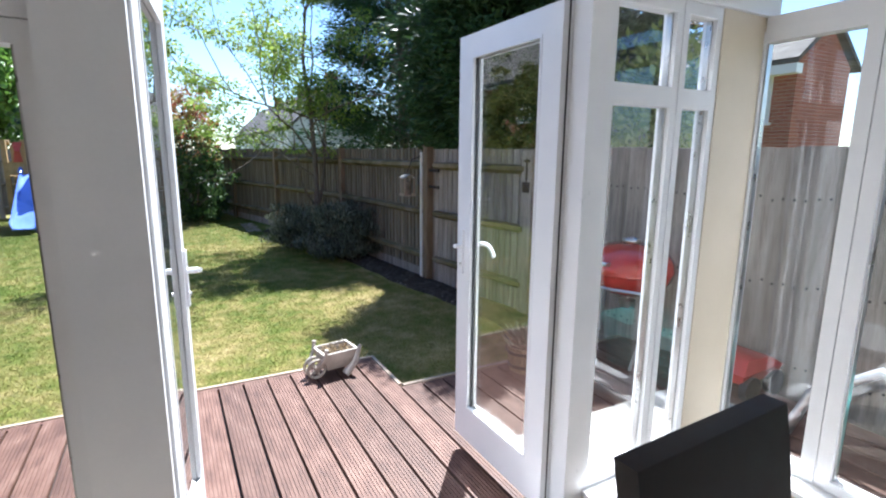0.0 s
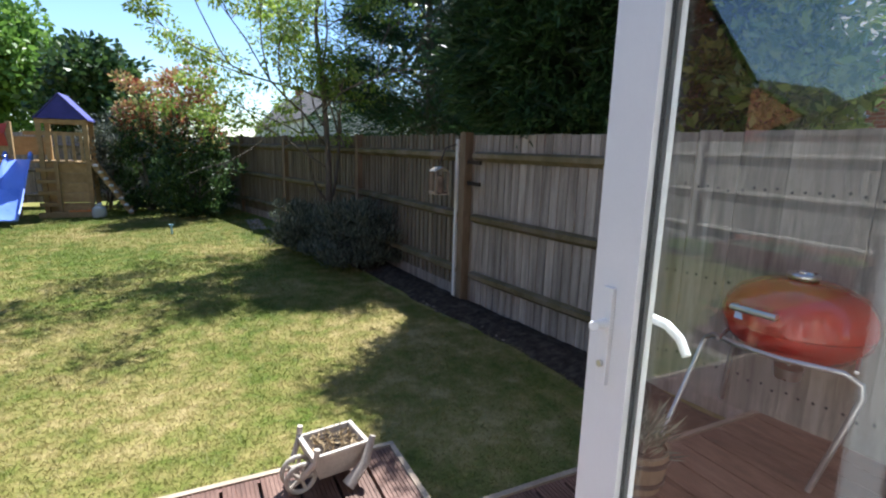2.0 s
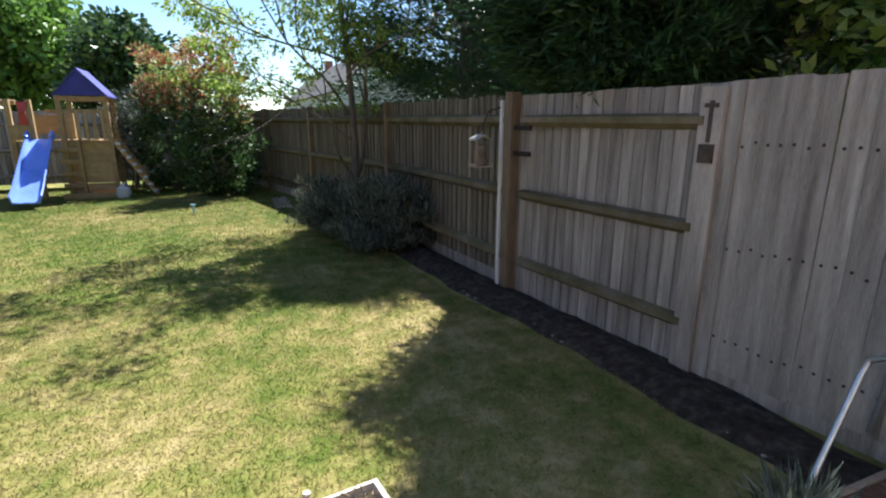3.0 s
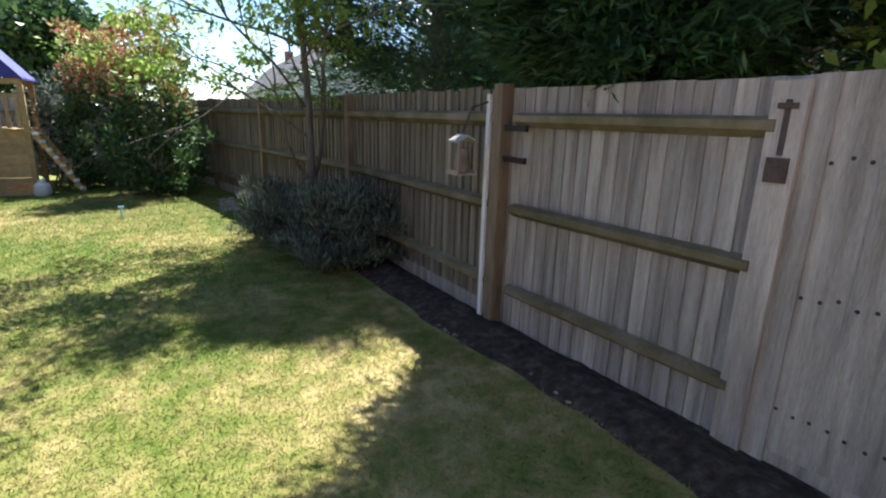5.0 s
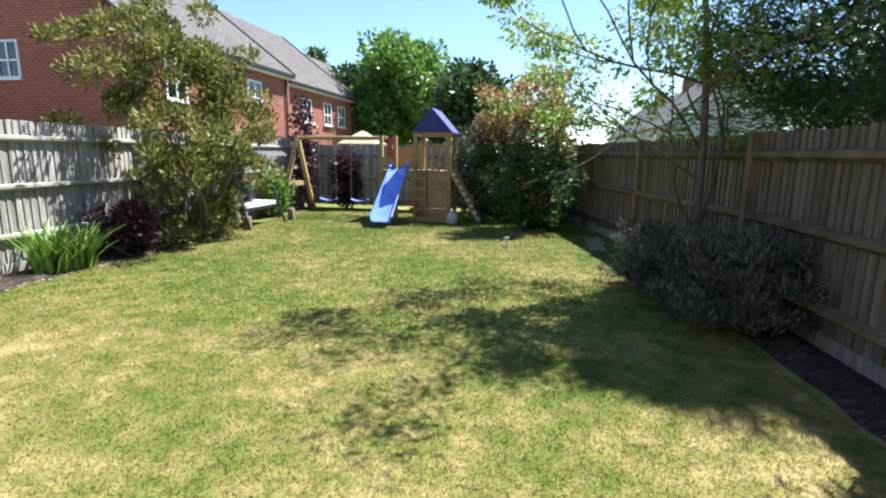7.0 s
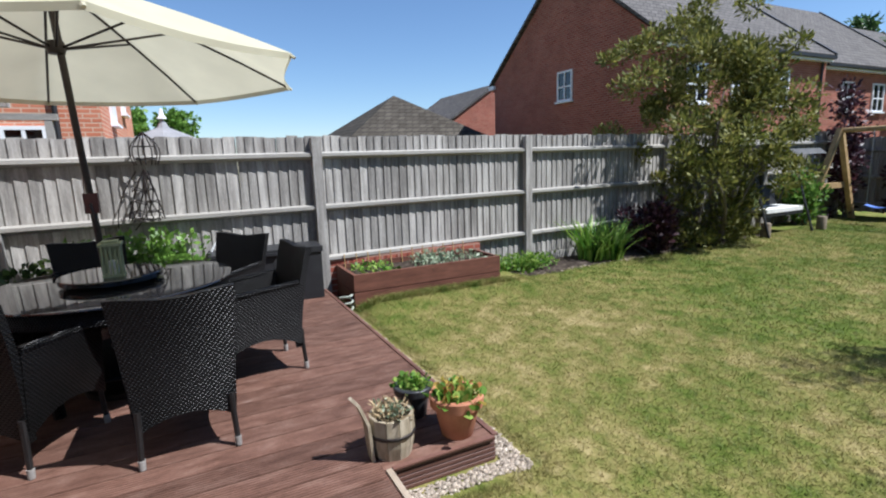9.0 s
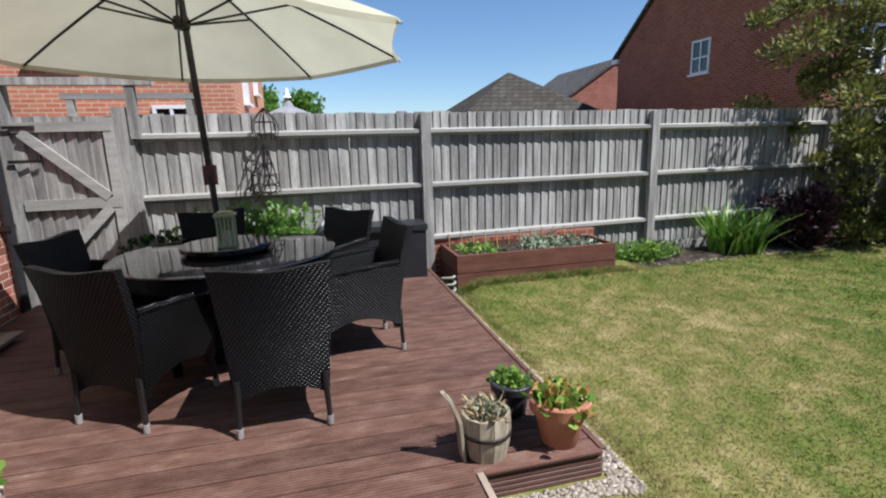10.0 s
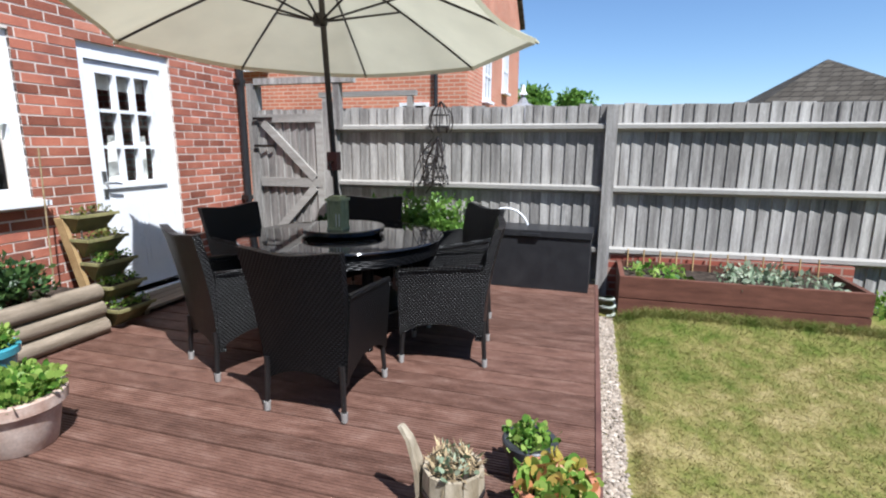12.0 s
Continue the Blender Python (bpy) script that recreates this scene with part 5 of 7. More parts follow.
tiers = thing("tiered_planter", -2.82, 0.88, DECK_Z, "five tier green timber strawberry planter by the door", "planter")
for sx in (-0.17, 0.14):
    bm = bmesh.new()
    ring_loft(bm, [[(sx, y - 0.05, z), (sx + 0.03, y - 0.05, z), (sx + 0.03, y + 0.03, z), (sx, y + 0.03, z)] for y, z in ((0.06, 0.0), (-0.2, 0.84))])
    part("frame_side", bm, PINE, tiers)
for k in range(5):
    y, z = 0.173 - 0.067 * k, 0.02 + 0.175 * k
    bm = bmesh.new()
    ring_loft(bm, [[(-0.12, y - 0.055, z), (0.12, y - 0.055, z), (0.12, y - 0.035, z), (-0.12, y - 0.035, z)], [(-0.16, y - 0.085, z + 0.14), (0.16, y - 0.085, z + 0.14), (0.16, y + 0.09, z + 0.14), (-0.16, y + 0.09, z + 0.14)]])
    tr = part("trough", bm, GREEN_WOOD, tiers)
    part("rim", boxes((-0.165, 0.165, y + 0.085, y + 0.1, z + 0.125, z + 0.148), (0.16, 0.172, y - 0.088, y + 0.085, z + 0.125, z + 0.148)), GREEN_WOOD, tr)
    part("soil", boxes((-0.15, 0.15, y - 0.075, y + 0.08, z + 0.136, z + 0.143)), SOIL, tr)
    rng = np.random.default_rng(60 + k)
    n = 110 if k < 3 else 60
    at = np.stack([rng.uniform(-0.13, 0.14, n), y + rng.uniform(-0.06, 0.08, n), z + 0.145 + rng.uniform(0, 0.05, n)], 1)
    leaf_part("strawberry_leaves", leaf_mesh("strawberry leaves", at, rng.normal(size=(n, 3)) + np.array([0.2, 0.2, 0.6]), rng.uniform(0.02, 0.045, n), rng.uniform(0.015, 0.035, n), rng), LEAF_HERB if k < 3 else LEAF_OLIVE, tr)
    part("plant_label", boxes((0.1, 0.103, y - 0.06, y - 0.045, z + 0.13, z + 0.2)), UPVC, tr)

# leafy row behind the table, in the corner
shrub("potato_plant", -4.85, 2.6, "green leafy plants against the grey fence", LEAF_FAR, (0.0, 0.15, 0.66), (0.2, 0.75, 0.36), 3200, 0.065, 0.2, 71, 40, 6, "plant", 0.7, 0.5, 0.2, stem_r=0.008)
shrub("corner_plant", -4.75, 1.75, "low green leafy plants beside the back gate", LEAF_DARK, (0.0, 0.1, 0.5), (0.2, 0.4, 0.3), 900, 0.07, 0.18, 72, 24, 4, "plant", 0.7, 0.5, 0.2, stem_r=0.007)

# raised vegetable bed
bed = thing("vegetable_bed", -4.9, 5.7, 0, "red stained timber raised bed half full of vegetables", "raised bed")
for z0, z1 in ((0.0, 0.2), (0.21, 0.4)):
    part("board", boxes((0.36, 0.4, -0.95, 0.95, z0, z1)), BED_WOOD, bed, bevel=0.004)
    part("board", boxes((-0.32, -0.28, -0.95, 0.95, z0, z1)), BED_WOOD, bed, bevel=0.004)
    for y in (-0.95, 0.91):
        part("board", boxes((-0.278, 0.358, y, y + 0.04, z0, z1)), BED_WOOD, bed, bevel=0.004)
part("soil", boxes((-0.278, 0.358, -0.908, 0.908, 0.0, 0.34)), SOIL, bed)
rng = np.random.default_rng(81)
for nm, y0, y1, cnt, mat, hgt in (("seedling", -0.85, -0.35, 130, LEAF_HERB, 0.07), ("cabbage", -0.1, 0.45, 230, LEAF_SILVER, 0.11), ("kale", 0.45, 0.85, 70, LEAF_SILVER, 0.08)):
    at = np.stack([rng.uniform(-0.2, 0.34, cnt), rng.uniform(y0, y1, cnt), 0.34 + rng.uniform(0, hgt, cnt)], 1)
    ln = rng.uniform(0.04, 0.09, cnt)
    leaf_part(nm, leaf_mesh(nm, at, rng.normal(size=(cnt, 3)) + np.array([0.2, 0, 0.7]), ln, ln * 0.6, rng), mat, bed)
for k in range(12):
    bm = bmesh.new()
    y = -0.85 + k * 0.15
    tube(bm, [(-0.27, y, 0.33), (-0.29, y, 0.52)], 0.008, 6)
    part("stake", bm, PINE, bed)
part("brick_backing", boxes((-0.37, -0.33, -1.1, 1.1, 0.0, 0.46)), FAR_BRICK, bed)
hose = thing("garden_tap", -4.55, 4.66, 0, "pale coiled hose end and tap beside the deck", "hose")
bm = bmesh.new()
tube(bm, [(0.08 * math.cos(i * 0.5) + 0.02 * math.sin(i), 0.07 * math.sin(i * 0.5), 0.03 + 0.006 * i) for i in range(28)], 0.012, 7)
part("coil", bm, surface("grey green hose", [(0.3, 0.33, 0.27), (0.45, 0.47, 0.4)], 0.5, spread=0.0), hose, smooth=True)

# wheelbarrow planter at the other step
barrow = thing("wheelbarrow_planter", 1.47, 3.83, DECK_Z + 0.002, "pale weathered toy wheelbarrow planter with dry stalks", "planter", turn=8)
RESIN = surface("pale weathered resin", [(0.36, 0.31, 0.26), (0.52, 0.47, 0.41)], 0.7, scale=9, bump=0.3, spread=0.08)
bm = bmesh.new()
ring_loft(bm, [[(-0.09, -0.08, 0.045), (0.11, -0.08, 0.045), (0.11, 0.08, 0.045), (-0.09, 0.08, 0.045)], [(-0.13, -0.11, 0.17), (0.15, -0.11, 0.17), (0.15, 0.11, 0.17), (-0.13, 0.11, 0.17)], [(-0.13, -0.11, 0.182), (0.15, -0.11, 0.182), (0.15, 0.11, 0.182), (-0.13, 0.11, 0.182)], [(-0.11, -0.095, 0.182), (0.13, -0.095, 0.182), (0.13, 0.095, 0.182), (-0.11, 0.095, 0.182)], [(-0.1, -0.085, 0.15), (0.12, -0.085, 0.15), (0.12, 0.085, 0.15), (-0.1, 0.085, 0.15)]])
part("tub", bm, RESIN, barrow)
part("soil", boxes((-0.1, 0.12, -0.085, 0.085, 0.151, 0.16)), SOIL, barrow)
rng = np.random.default_rng(91)
n = 150
at = np.stack([rng.uniform(-0.09, 0.11, n), rng.uniform(-0.08, 0.08, n), rng.uniform(0.155, 0.18, n)], 1)
leaf_part("dead_growth", leaf_mesh("barrow stalks", at, rng.normal(size=(n, 3)) + np.array([0, 0, 0.4]), rng.uniform(0.03, 0.07, n), rng.uniform(0.005, 0.014, n), rng), STRAW, barrow, "dry brown stalks")
for s in (-0.035, 0.035):
    bm = bmesh.new()
    c = Vector((-0.17, s - 0.03, 0.075))
    tube(bm, [c + Vector((0.066 * math.cos(2 * math.pi * i / 20), 0, 0.066 * math.sin(2 * math.pi * i / 20))) for i in range(21)], 0.011, 8)
    for k in range(5):
        aa = 2 * math.pi * k / 5
        tube(bm, [c, c + Vector((0.062 * math.cos(aa), 0, 0.062 * math.sin(aa)))], 0.009, 6)
    part("wheel", bm, RESIN, barrow, smooth=True)
for s in (-0.115, 0.115):
    bm = bmesh.new()
    tube(bm, [(-0.17, s * 0.6, 0.075), (-0.12, s, 0.16), (-0.11, s, 0.225)], 0.014, 8)
    part("handle", bm, RESIN, barrow, smooth=True)
bm = bmesh.new()
tube(bm, [(0.02, -0.15, 0.018), (0.11, -0.14, 0.1), (0.16, -0.12, 0.21)], 0.032, 10, 0.014)
part("leg", bm, RESIN, barrow, smooth=True)

# barbecue and lavender tub in the shade
bbq = thing("barbecue", 3.78, 3.1, DECK_Z + 0.002, "red enamel oval barbecue on bent steel tube legs", "barbecue", turn=-68)
bm = bmesh.new()
lathe(bm, [(0.0, 0.5), (0.14, 0.51), (0.26, 0.56), (0.33, 0.64), (0.345, 0.7), (0.33, 0.7), (0.0, 0.69)], 40)
bowl = part("bowl", bm, RED_ENAMEL, bbq, smooth=True)
bm = bmesh.new()
lathe(bm, [(0.35, 0.705), (0.352, 0.73), (0.335, 0.8), (0.28, 0.87), (0.19, 0.915), (0.08, 0.935), (0.0, 0.937)], 40)
lid = part("lid", bm, RED_ENAMEL, bbq, smooth=True)
bm = bmesh.new()
tube(bm, [(0.06 * math.cos(2 * math.pi * i / 18), 0.06 * math.sin(2 * math.pi * i / 18), 0.955) for i in range(19)], 0.016, 8)
lathe(bm, [(0.0, 0.93), (0.05, 0.935), (0.05, 0.95), (0.0, 0.952)], 16)
part("vent", bm, METAL, lid, smooth=True)
bm = bmesh.new()
tube(bm, [(-0.24, -0.24, 0.79), (-0.25, -0.31, 0.8), (-0.05, -0.37, 0.8), (-0.05, -0.31, 0.79)], 0.016, 8)
part("lid_handle", bm, METAL, lid, smooth=True)
bm = bmesh.new()
sheet(bm, lambda u, v: (-0.24 + 0.2 * u, -0.262 - 0.072 * u - 0.012 * v, 0.765 - 0.03 * v), 4, 1, lambda u, v: (0, 0.012, 0))
part("heat_shield", bm, METAL, lid)
LEG_BENDS = (
    [(-0.49, -0.38, 0.0), (-0.415, -0.1, 0.47), (-0.4, -0.08, 0.53), (-0.35, -0.12, 0.57), (-0.2, -0.27, 0.59), (0.0, -0.38, 0.61), (0.24, -0.395, 0.62), (0.305, -0.39, 0.585), (0.315, -0.388, 0.52), (0.19, -0.386, 0.0)],
    [(-0.36, 0.36, 0.0), (-0.32, 0.33, 0.5), (-0.3, 0.325, 0.59), (-0.25, 0.33, 0.63), (0.0, 0.36, 0.63), (0.25, 0.33, 0.63), (0.3, 0.325, 0.59), (0.32, 0.33, 0.5), (0.36, 0.36, 0.0)],
)
for bends in LEG_BENDS:
    bm = bmesh.new()
    tube(bm, bends, 0.0135, 10)
    part("leg", bm, GALV, bbq, smooth=True)
for x in (-0.28, 0.28):
    bm = bmesh.new()
    tube(bm, [(x, -0.37, 0.63), (x, 0.33, 0.63)], 0.009, 8)
    part("cross_bar", bm, GALV, bbq, smooth=True)
bm = bmesh.new()
lathe(bm, [(0.0, 0.38), (0.06, 0.385), (0.07, 0.45), (0.0, 0.46)], 16)
tube(bm, [(0, 0, 0.45), (0, 0, 0.52)], 0.012, 8)
part("ash_pan", bm, METAL, bowl, smooth=True)
tub = thing("wooden_tub", 2.79, 3.18, DECK_Z + 0.002, "terracotta coloured half barrel tub of lavender", "planter")
for k in range(16):
    a0, a1 = 2 * math.pi * k / 16 + 0.008, 2 * math.pi * (k + 1) / 16 - 0.008
    bm = bmesh.new()
    part("stave", ring_loft(bm, [[(r * math.cos(q), r * math.sin(q), z) for q, r in ((a0, r0), (a1, r0), (a1, r0 - 0.018), (a0, r0 - 0.018))] for z, r0 in ((0.0, 0.115), (0.12, 0.135), (0.2, 0.145))]), POST_WOOD, tub)
for z, r in ((0.05, 0.126), (0.16, 0.143)):
    bm = bmesh.new()
    lathe(bm, [(r, z - 0.012), (r + 0.004, z - 0.01), (r + 0.006, z + 0.01), (r, z + 0.012)], 32)
    part("hoop", bm, DARK_METAL, tub)
bm = bmesh.new()
lathe(bm, [(0.0, 0.02), (0.1, 0.02), (0.128, 0.18), (0.0, 0.185)], 20)
part("soil", bm, SOIL, tub)
rng = np.random.default_rng(95)
n = 420
at = np.stack([rng.normal(size=n) * 0.05, rng.normal(size=n) * 0.05, rng.uniform(0.18, 0.3, n)], 1)
leaf_part("lavender", leaf_mesh("tub lavender", at, np.stack([at[:, 0] * 8, at[:, 1] * 8, np.ones(n)], 1) + rng.normal(size=(n, 3)) * 0.3, rng.uniform(0.06, 0.14, n), rng.uniform(0.006, 0.014, n), rng), LEAF_LAVENDER, tub)

# pale slabs along the conservatory wall, laid on the deck
for k, (x0, x1) in enumerate(((1.98, 2.52), (2.53, 3.07), (3.08, 3.62))):
    slab = part("paving_slab", boxes((x0, x1, 1.84, 2.38, DECK_Z + 0.003, DECK_Z + 0.04)), PAVING, bevel=0.006)
    tagged(slab, "pale concrete paving slab against the conservatory wall", "paving", "slabs by the wall")

# things in the side passage, beyond the side lights
cart = thing("garden_toy", 3.95, 2.2, DECK_Z + 0.002, "faded red plastic ride-on toy in the side passage", "toy")
bm = bmesh.new()
ring_loft(bm, [[(-0.2, -0.14, 0.12), (0.2, -0.14, 0.12), (0.2, 0.14, 0.12), (-0.2, 0.14, 0.12)], [(-0.24, -0.17, 0.2), (0.22, -0.17, 0.21), (0.22, 0.17, 0.21), (-0.24, 0.17, 0.2)], [(-0.12, -0.12, 0.27), (0.14, -0.12, 0.26), (0.14, 0.12, 0.26), (-0.12, 0.12, 0.27)]])
part("body", bm, RED_PLASTIC, cart, bevel=0.03, smooth=True)
for x in (-0.14, 0.14):
    for y in (-0.16, 0.16):
        bm = bmesh.new()
        tube(bm, [(x, y - 0.025, 0.09), (x, y + 0.025, 0.09)], 0.09, 18)
        part("wheel", bm, BLACK_PLASTIC, cart, smooth=True)
crate = thing("plastic_crate", 3.7, 0.75, DECK_Z + 0.002, "teal plastic storage tub in the side passage", "crate")
bm = bmesh.new()
ring_loft(bm, [[(-0.22, -0.3, 0.0), (0.22, -0.3, 0.0), (0.22, 0.3, 0.0), (-0.22, 0.3, 0.0)], [(-0.26, -0.34, 0.36), (0.26, -0.34, 0.36), (0.26, 0.34, 0.36), (-0.26, 0.34, 0.36)], [(-0.29, -0.37, 0.37), (0.29, -0.37, 0.37), (0.29, 0.37, 0.37), (-0.29, 0.37, 0.37)], [(-0.29, -0.37, 0.4), (0.29, -0.37, 0.4), (0.29, 0.37, 0.4), (-0.29, 0.37, 0.4)]])
part("body", bm, TEAL_PLASTIC, crate)
scooter = thing("metal_frame", 3.62, 1.2, DECK_Z + 0.002, "grey tubular metal frame leaning in the passage", "frame")
bm = bmesh.new()
tube(bm, [(0, -0.5, 0.02), (0, -0.35, 0.4), (0, 0.1, 0.55), (0, 0.4, 0.3), (0, 0.5, 0.02)], 0.03, 10)
tube(bm, [(0, -0.3, 0.42), (0.05, -0.3, 0.85), (0.05, -0.3, 0.9)], 0.02, 10)
tube(bm, [(0.05, -0.5, 0.88), (0.05, -0.1, 0.88)], 0.018, 8)
part("tubes", bm, GALV, scooter, smooth=True)

# dining chair inside the conservatory
dining = thing("dining_chair", 1.52, 0.62, FLOOR_Z, "dark brown leather dining chair with a high back", "chair", turn=-88)
bm = bmesh.new()
sheet(bm, lambda u, v: (-0.24 - 0.06 * v * v, (2 * u - 1) * 0.285, 0.4 + 0.57 * v), 6, 8, lambda u, v: (0.06, 0, 0))
part("backrest", bm, LEATHER, dining, bevel=0.015, smooth=True)
part("seat", boxes((-0.2, 0.24, -0.225, 0.225, 0.38, 0.48)), LEATHER, dining, bevel=0.02)
for x in (-0.2, 0.2):
    for y in (-0.19, 0.19):
        bm = bmesh.new()
        tube(bm, [(x, y, 0.39), (x * 1.05, y, 0.0)], 0.024, 8, 0.018)
        part("leg", bm, DARK_METAL, dining)

# ---- the garden ----
feeder = thing("bird_feeder", 3.37, 6.64, 0, "weathered wooden bird table feeder hung on fence", "bird feeder")
bm = bmesh.new()
ring_loft(bm, [[(-0.085, y, 1.44), (-0.085, y, 1.452), (0.0, y, 1.5), (0.085, y, 1.452), (0.085, y, 1.44), (0.0, y, 1.488)] for y in (-0.085, 0.085)])
part("roof", bm, GREY_RAIL, feeder, "bleached pale roof")
part("tray", boxes((-0.085, 0.085, -0.085, 0.085, 1.2, 1.215), (-0.085, -0.077, -0.085, 0.085, 1.215, 1.235), (0.077, 0.085, -0.085, 0.085, 1.215, 1.235)), TRIM, feeder)
for x in (-0.07, 0.07):
    for y in (-0.07, 0.07):
        part("upright", boxes((x - 0.008, x + 0.008, y - 0.008, y + 0.008, 1.215, 1.455)), TRIM, feeder)
bm = bmesh.new()
lathe(bm, [(0.0, 1.22), (0.05, 1.22), (0.058, 1.3), (0.045, 1.4), (0.0, 1.41)], 14)
part("seed_tube", bm, LOG_WOOD, feeder, smooth=True)
bm = bmesh.new()
tube(bm, [(0.0, 0.0, 1.52), (0.06, -0.02, 1.7), (0.17, -0.06, 1.74)], 0.008, 6)
part("bracket", bm, DARK_METAL, feeder)

# play tower with slide, swing beam and climbing ramp
TY = 15.25
tower = thing("play_tower", 0, 0, 0, "wooden play tower with blue roof, slide, swings", "play tower")
for x, y, z1 in ((-1.9, TY, 2.1), (-1.08, TY, 2.1), (-1.9, TY + 0.8, 2.1), (-1.08, TY + 0.8, 2.1), (-2.75, TY, 2.0), (-2.75, TY + 0.8, 1.9), (-2.4, TY, 2.0)):
    part("post", boxes((x - 0.045, x + 0.045, y - 0.045, y + 0.045, 0 if x > -2.5 or x < -2.7 else 1.2, z1)), PINE, tower, bevel=0.006)
for k in range(9):
    part("floor_board", boxes((-2.8 + 0.196 * k, -2.8 + 0.196 * k + 0.186, TY - 0.05, TY + 0.85, 1.16, 1.195)), PINE, tower)
bm = bmesh.new()
ring_loft(bm, [[(-1.96, y, 2.06), (-1.96, y, 2.09), (-1.48, y, 2.63), (-1.0, y, 2.09), (-1.0, y, 2.06), (-1.48, y, 2.6)] for y in (TY - 0.12, TY + 0.92)])
part("roof", bm, BLUE_ROOF, tower, "dark blue painted gable roof")
bm = bmesh.new()
v = [bm.verts.new(p) for p in ((-1.92, TY - 0.1, 2.09), (-1.04, TY - 0.1, 2.09), (-1.48, TY - 0.1, 2.585))]
bm.faces.new(v)
ex = bmesh.ops.extrude_face_region(bm, geom=bm.faces[:])
bmesh.ops.translate(bm, verts=[g for g in ex["geom"] if isinstance(g, bmesh.types.BMVert)], vec=(0, 0.02, 0))
part("gable_board", bm, BLUE_ROOF, tower)
for y in (TY - 0.05, TY + 0.81):
    part("top_beam", boxes((-1.95, -1.03, y, y + 0.03, 1.99, 2.08)), PINE, tower)
for x0, x1 in ((-1.86, -1.13),):
    part("handrail", boxes((x0, x1, TY - 0.03, TY + 0.0, 1.74, 1.82)), PINE, tower)
    for k in range(5):
        xx = x0 + 0.06 + k * 0.15
        part("baluster", boxes((xx, xx + 0.06, TY - 0.045, TY - 0.031, 1.2, 1.8)), PINE, tower)
part("handrail", boxes((-2.36, -1.95, TY + 0.8, TY + 0.83, 1.74, 1.82), (-2.71, -1.95, TY + 0.835, TY + 0.86, 1.3, 1.7)), PINE, tower)
for k in range(5):
    part("wall_board", boxes((-1.86, -1.12, TY + 0.02, TY + 0.04, 0.08 + k * 0.215, 0.08 + k * 0.215 + 0.208)), PINE, tower)
for k in range(4):
    part("step", boxes((-2.02, -1.68, TY - 0.1, TY - 0.02, 0.22 + 0.25 * k, 0.3 + 0.25 * k)), PINE, tower)
part("ladder_side", boxes((-1.69, -1.62, TY - 0.12, TY - 0.05, 0, 1.2)), PINE, tower)
part("sand_box", boxes((-2.0, -0.95, TY - 0.35, TY - 0.3, 0, 0.12), (-0.99, -0.95, TY - 0.3, TY + 0.8, 0, 0.12)), PINE, tower)
bm = bmesh.new()
rows = []
for i in range(15):
    u = i / 14
    y = TY - 0.05 - 1.55 * u
    z = 1.22 - 1.12 * (u ** 1.05) + 0.07 * max(0, u - 0.85) / 0.15 * 0.6
    w = 0.2 + 0.03 * u
    xx = -2.28 + 0.02 * u
    rows.append([(xx - w - 0.025, y, z + 0.12), (xx - w, y, z + 0.13), (xx - w + 0.03, y, z + 0.02), (xx - 0.09, y, z), (xx, y, z + 0.012), (xx + 0.09, y, z), (xx + w - 0.03, y, z + 0.02), (xx + w, y, z + 0.13), (xx + w + 0.025, y, z + 0.12), (xx + w - 0.02, y, z - 0.02), (xx - w + 0.02, y, z - 0.02)])
ring_loft(bm, rows)
slide = part("slide", bm, BLUE_PLASTIC, tower, "glossy blue plastic wavy slide", smooth=True)
for s in (-1, 1):
    bm = bmesh.new()
    tube(bm, [(-2.28 + s * 0.2, TY - 0.02, 1.22), (-2.28 + s * 0.21, TY - 0.08, 1.36), (-2.28 + s * 0.21, TY - 0.2, 1.27)], 0.035, 8)
    part("slide_horn", bm, BLUE_PLASTIC, slide, smooth=True)
part("flag_board", boxes((-2.72, -2.42, TY - 0.06, TY - 0.05, 1.2, 1.5)), PINE, tower)
bm = bmesh.new()
ring_loft(bm, [[(-2.6, TY - 0.08, 1.5), (-2.42, TY - 0.08, 1.5), (-2.42, TY - 0.06, 1.5), (-2.6, TY - 0.06, 1.5)], [(-2.55, TY - 0.12, 1.75), (-2.45, TY - 0.12, 1.75), (-2.45, TY - 0.08, 1.75), (-2.55, TY - 0.08, 1.75)], [(-2.58, TY - 0.08, 1.95), (-2.4, TY - 0.08, 1.95), (-2.4, TY - 0.06, 1.95), (-2.58, TY - 0.06, 1.95)]])
part("toy_wheel", bm, RED_PLASTIC, tower, "red plastic periscope")
# climbing ramp
for y in (TY - 0.02, TY + 0.5):
    bm = bmesh.new()
    a, b = Vector((-1.03, y, 1.18)), Vector((-0.34, y, 0.0))
    ring_loft(bm, [[p + Vector(q) for q in ((-0.05, -0.02, 0), (0.05, -0.02, 0), (0.05, 0.02, 0), (-0.05, 0.02, 0))] for p in (a, b)])
    part("ramp_side", bm, PINE, tower)
for k in range(8):
    u = 0.06 + k * 0.125
    bm = bmesh.new()
    lathe(bm, [(0.0, -0.03), (0.05, -0.02), (0.055, 0.02), (0.0, 0.04)], 8)
    o = part("climbing_hold", bm, PLASTER, tower, "white moulded hold", smooth=True)
    o.matrix_basis = pose(-1.03 + 0.69 * u + 0.03, TY - 0.05, 1.18 * (1 - u), 0, 0, 40 * k)
    part("rung", boxes((-1.05 + 0.69 * u, -1.0 + 0.69 * u, TY + 0.0, TY + 0.48, 1.18 * (1 - u) - 0.02, 1.18 * (1 - u) + 0.02)), PINE, tower)
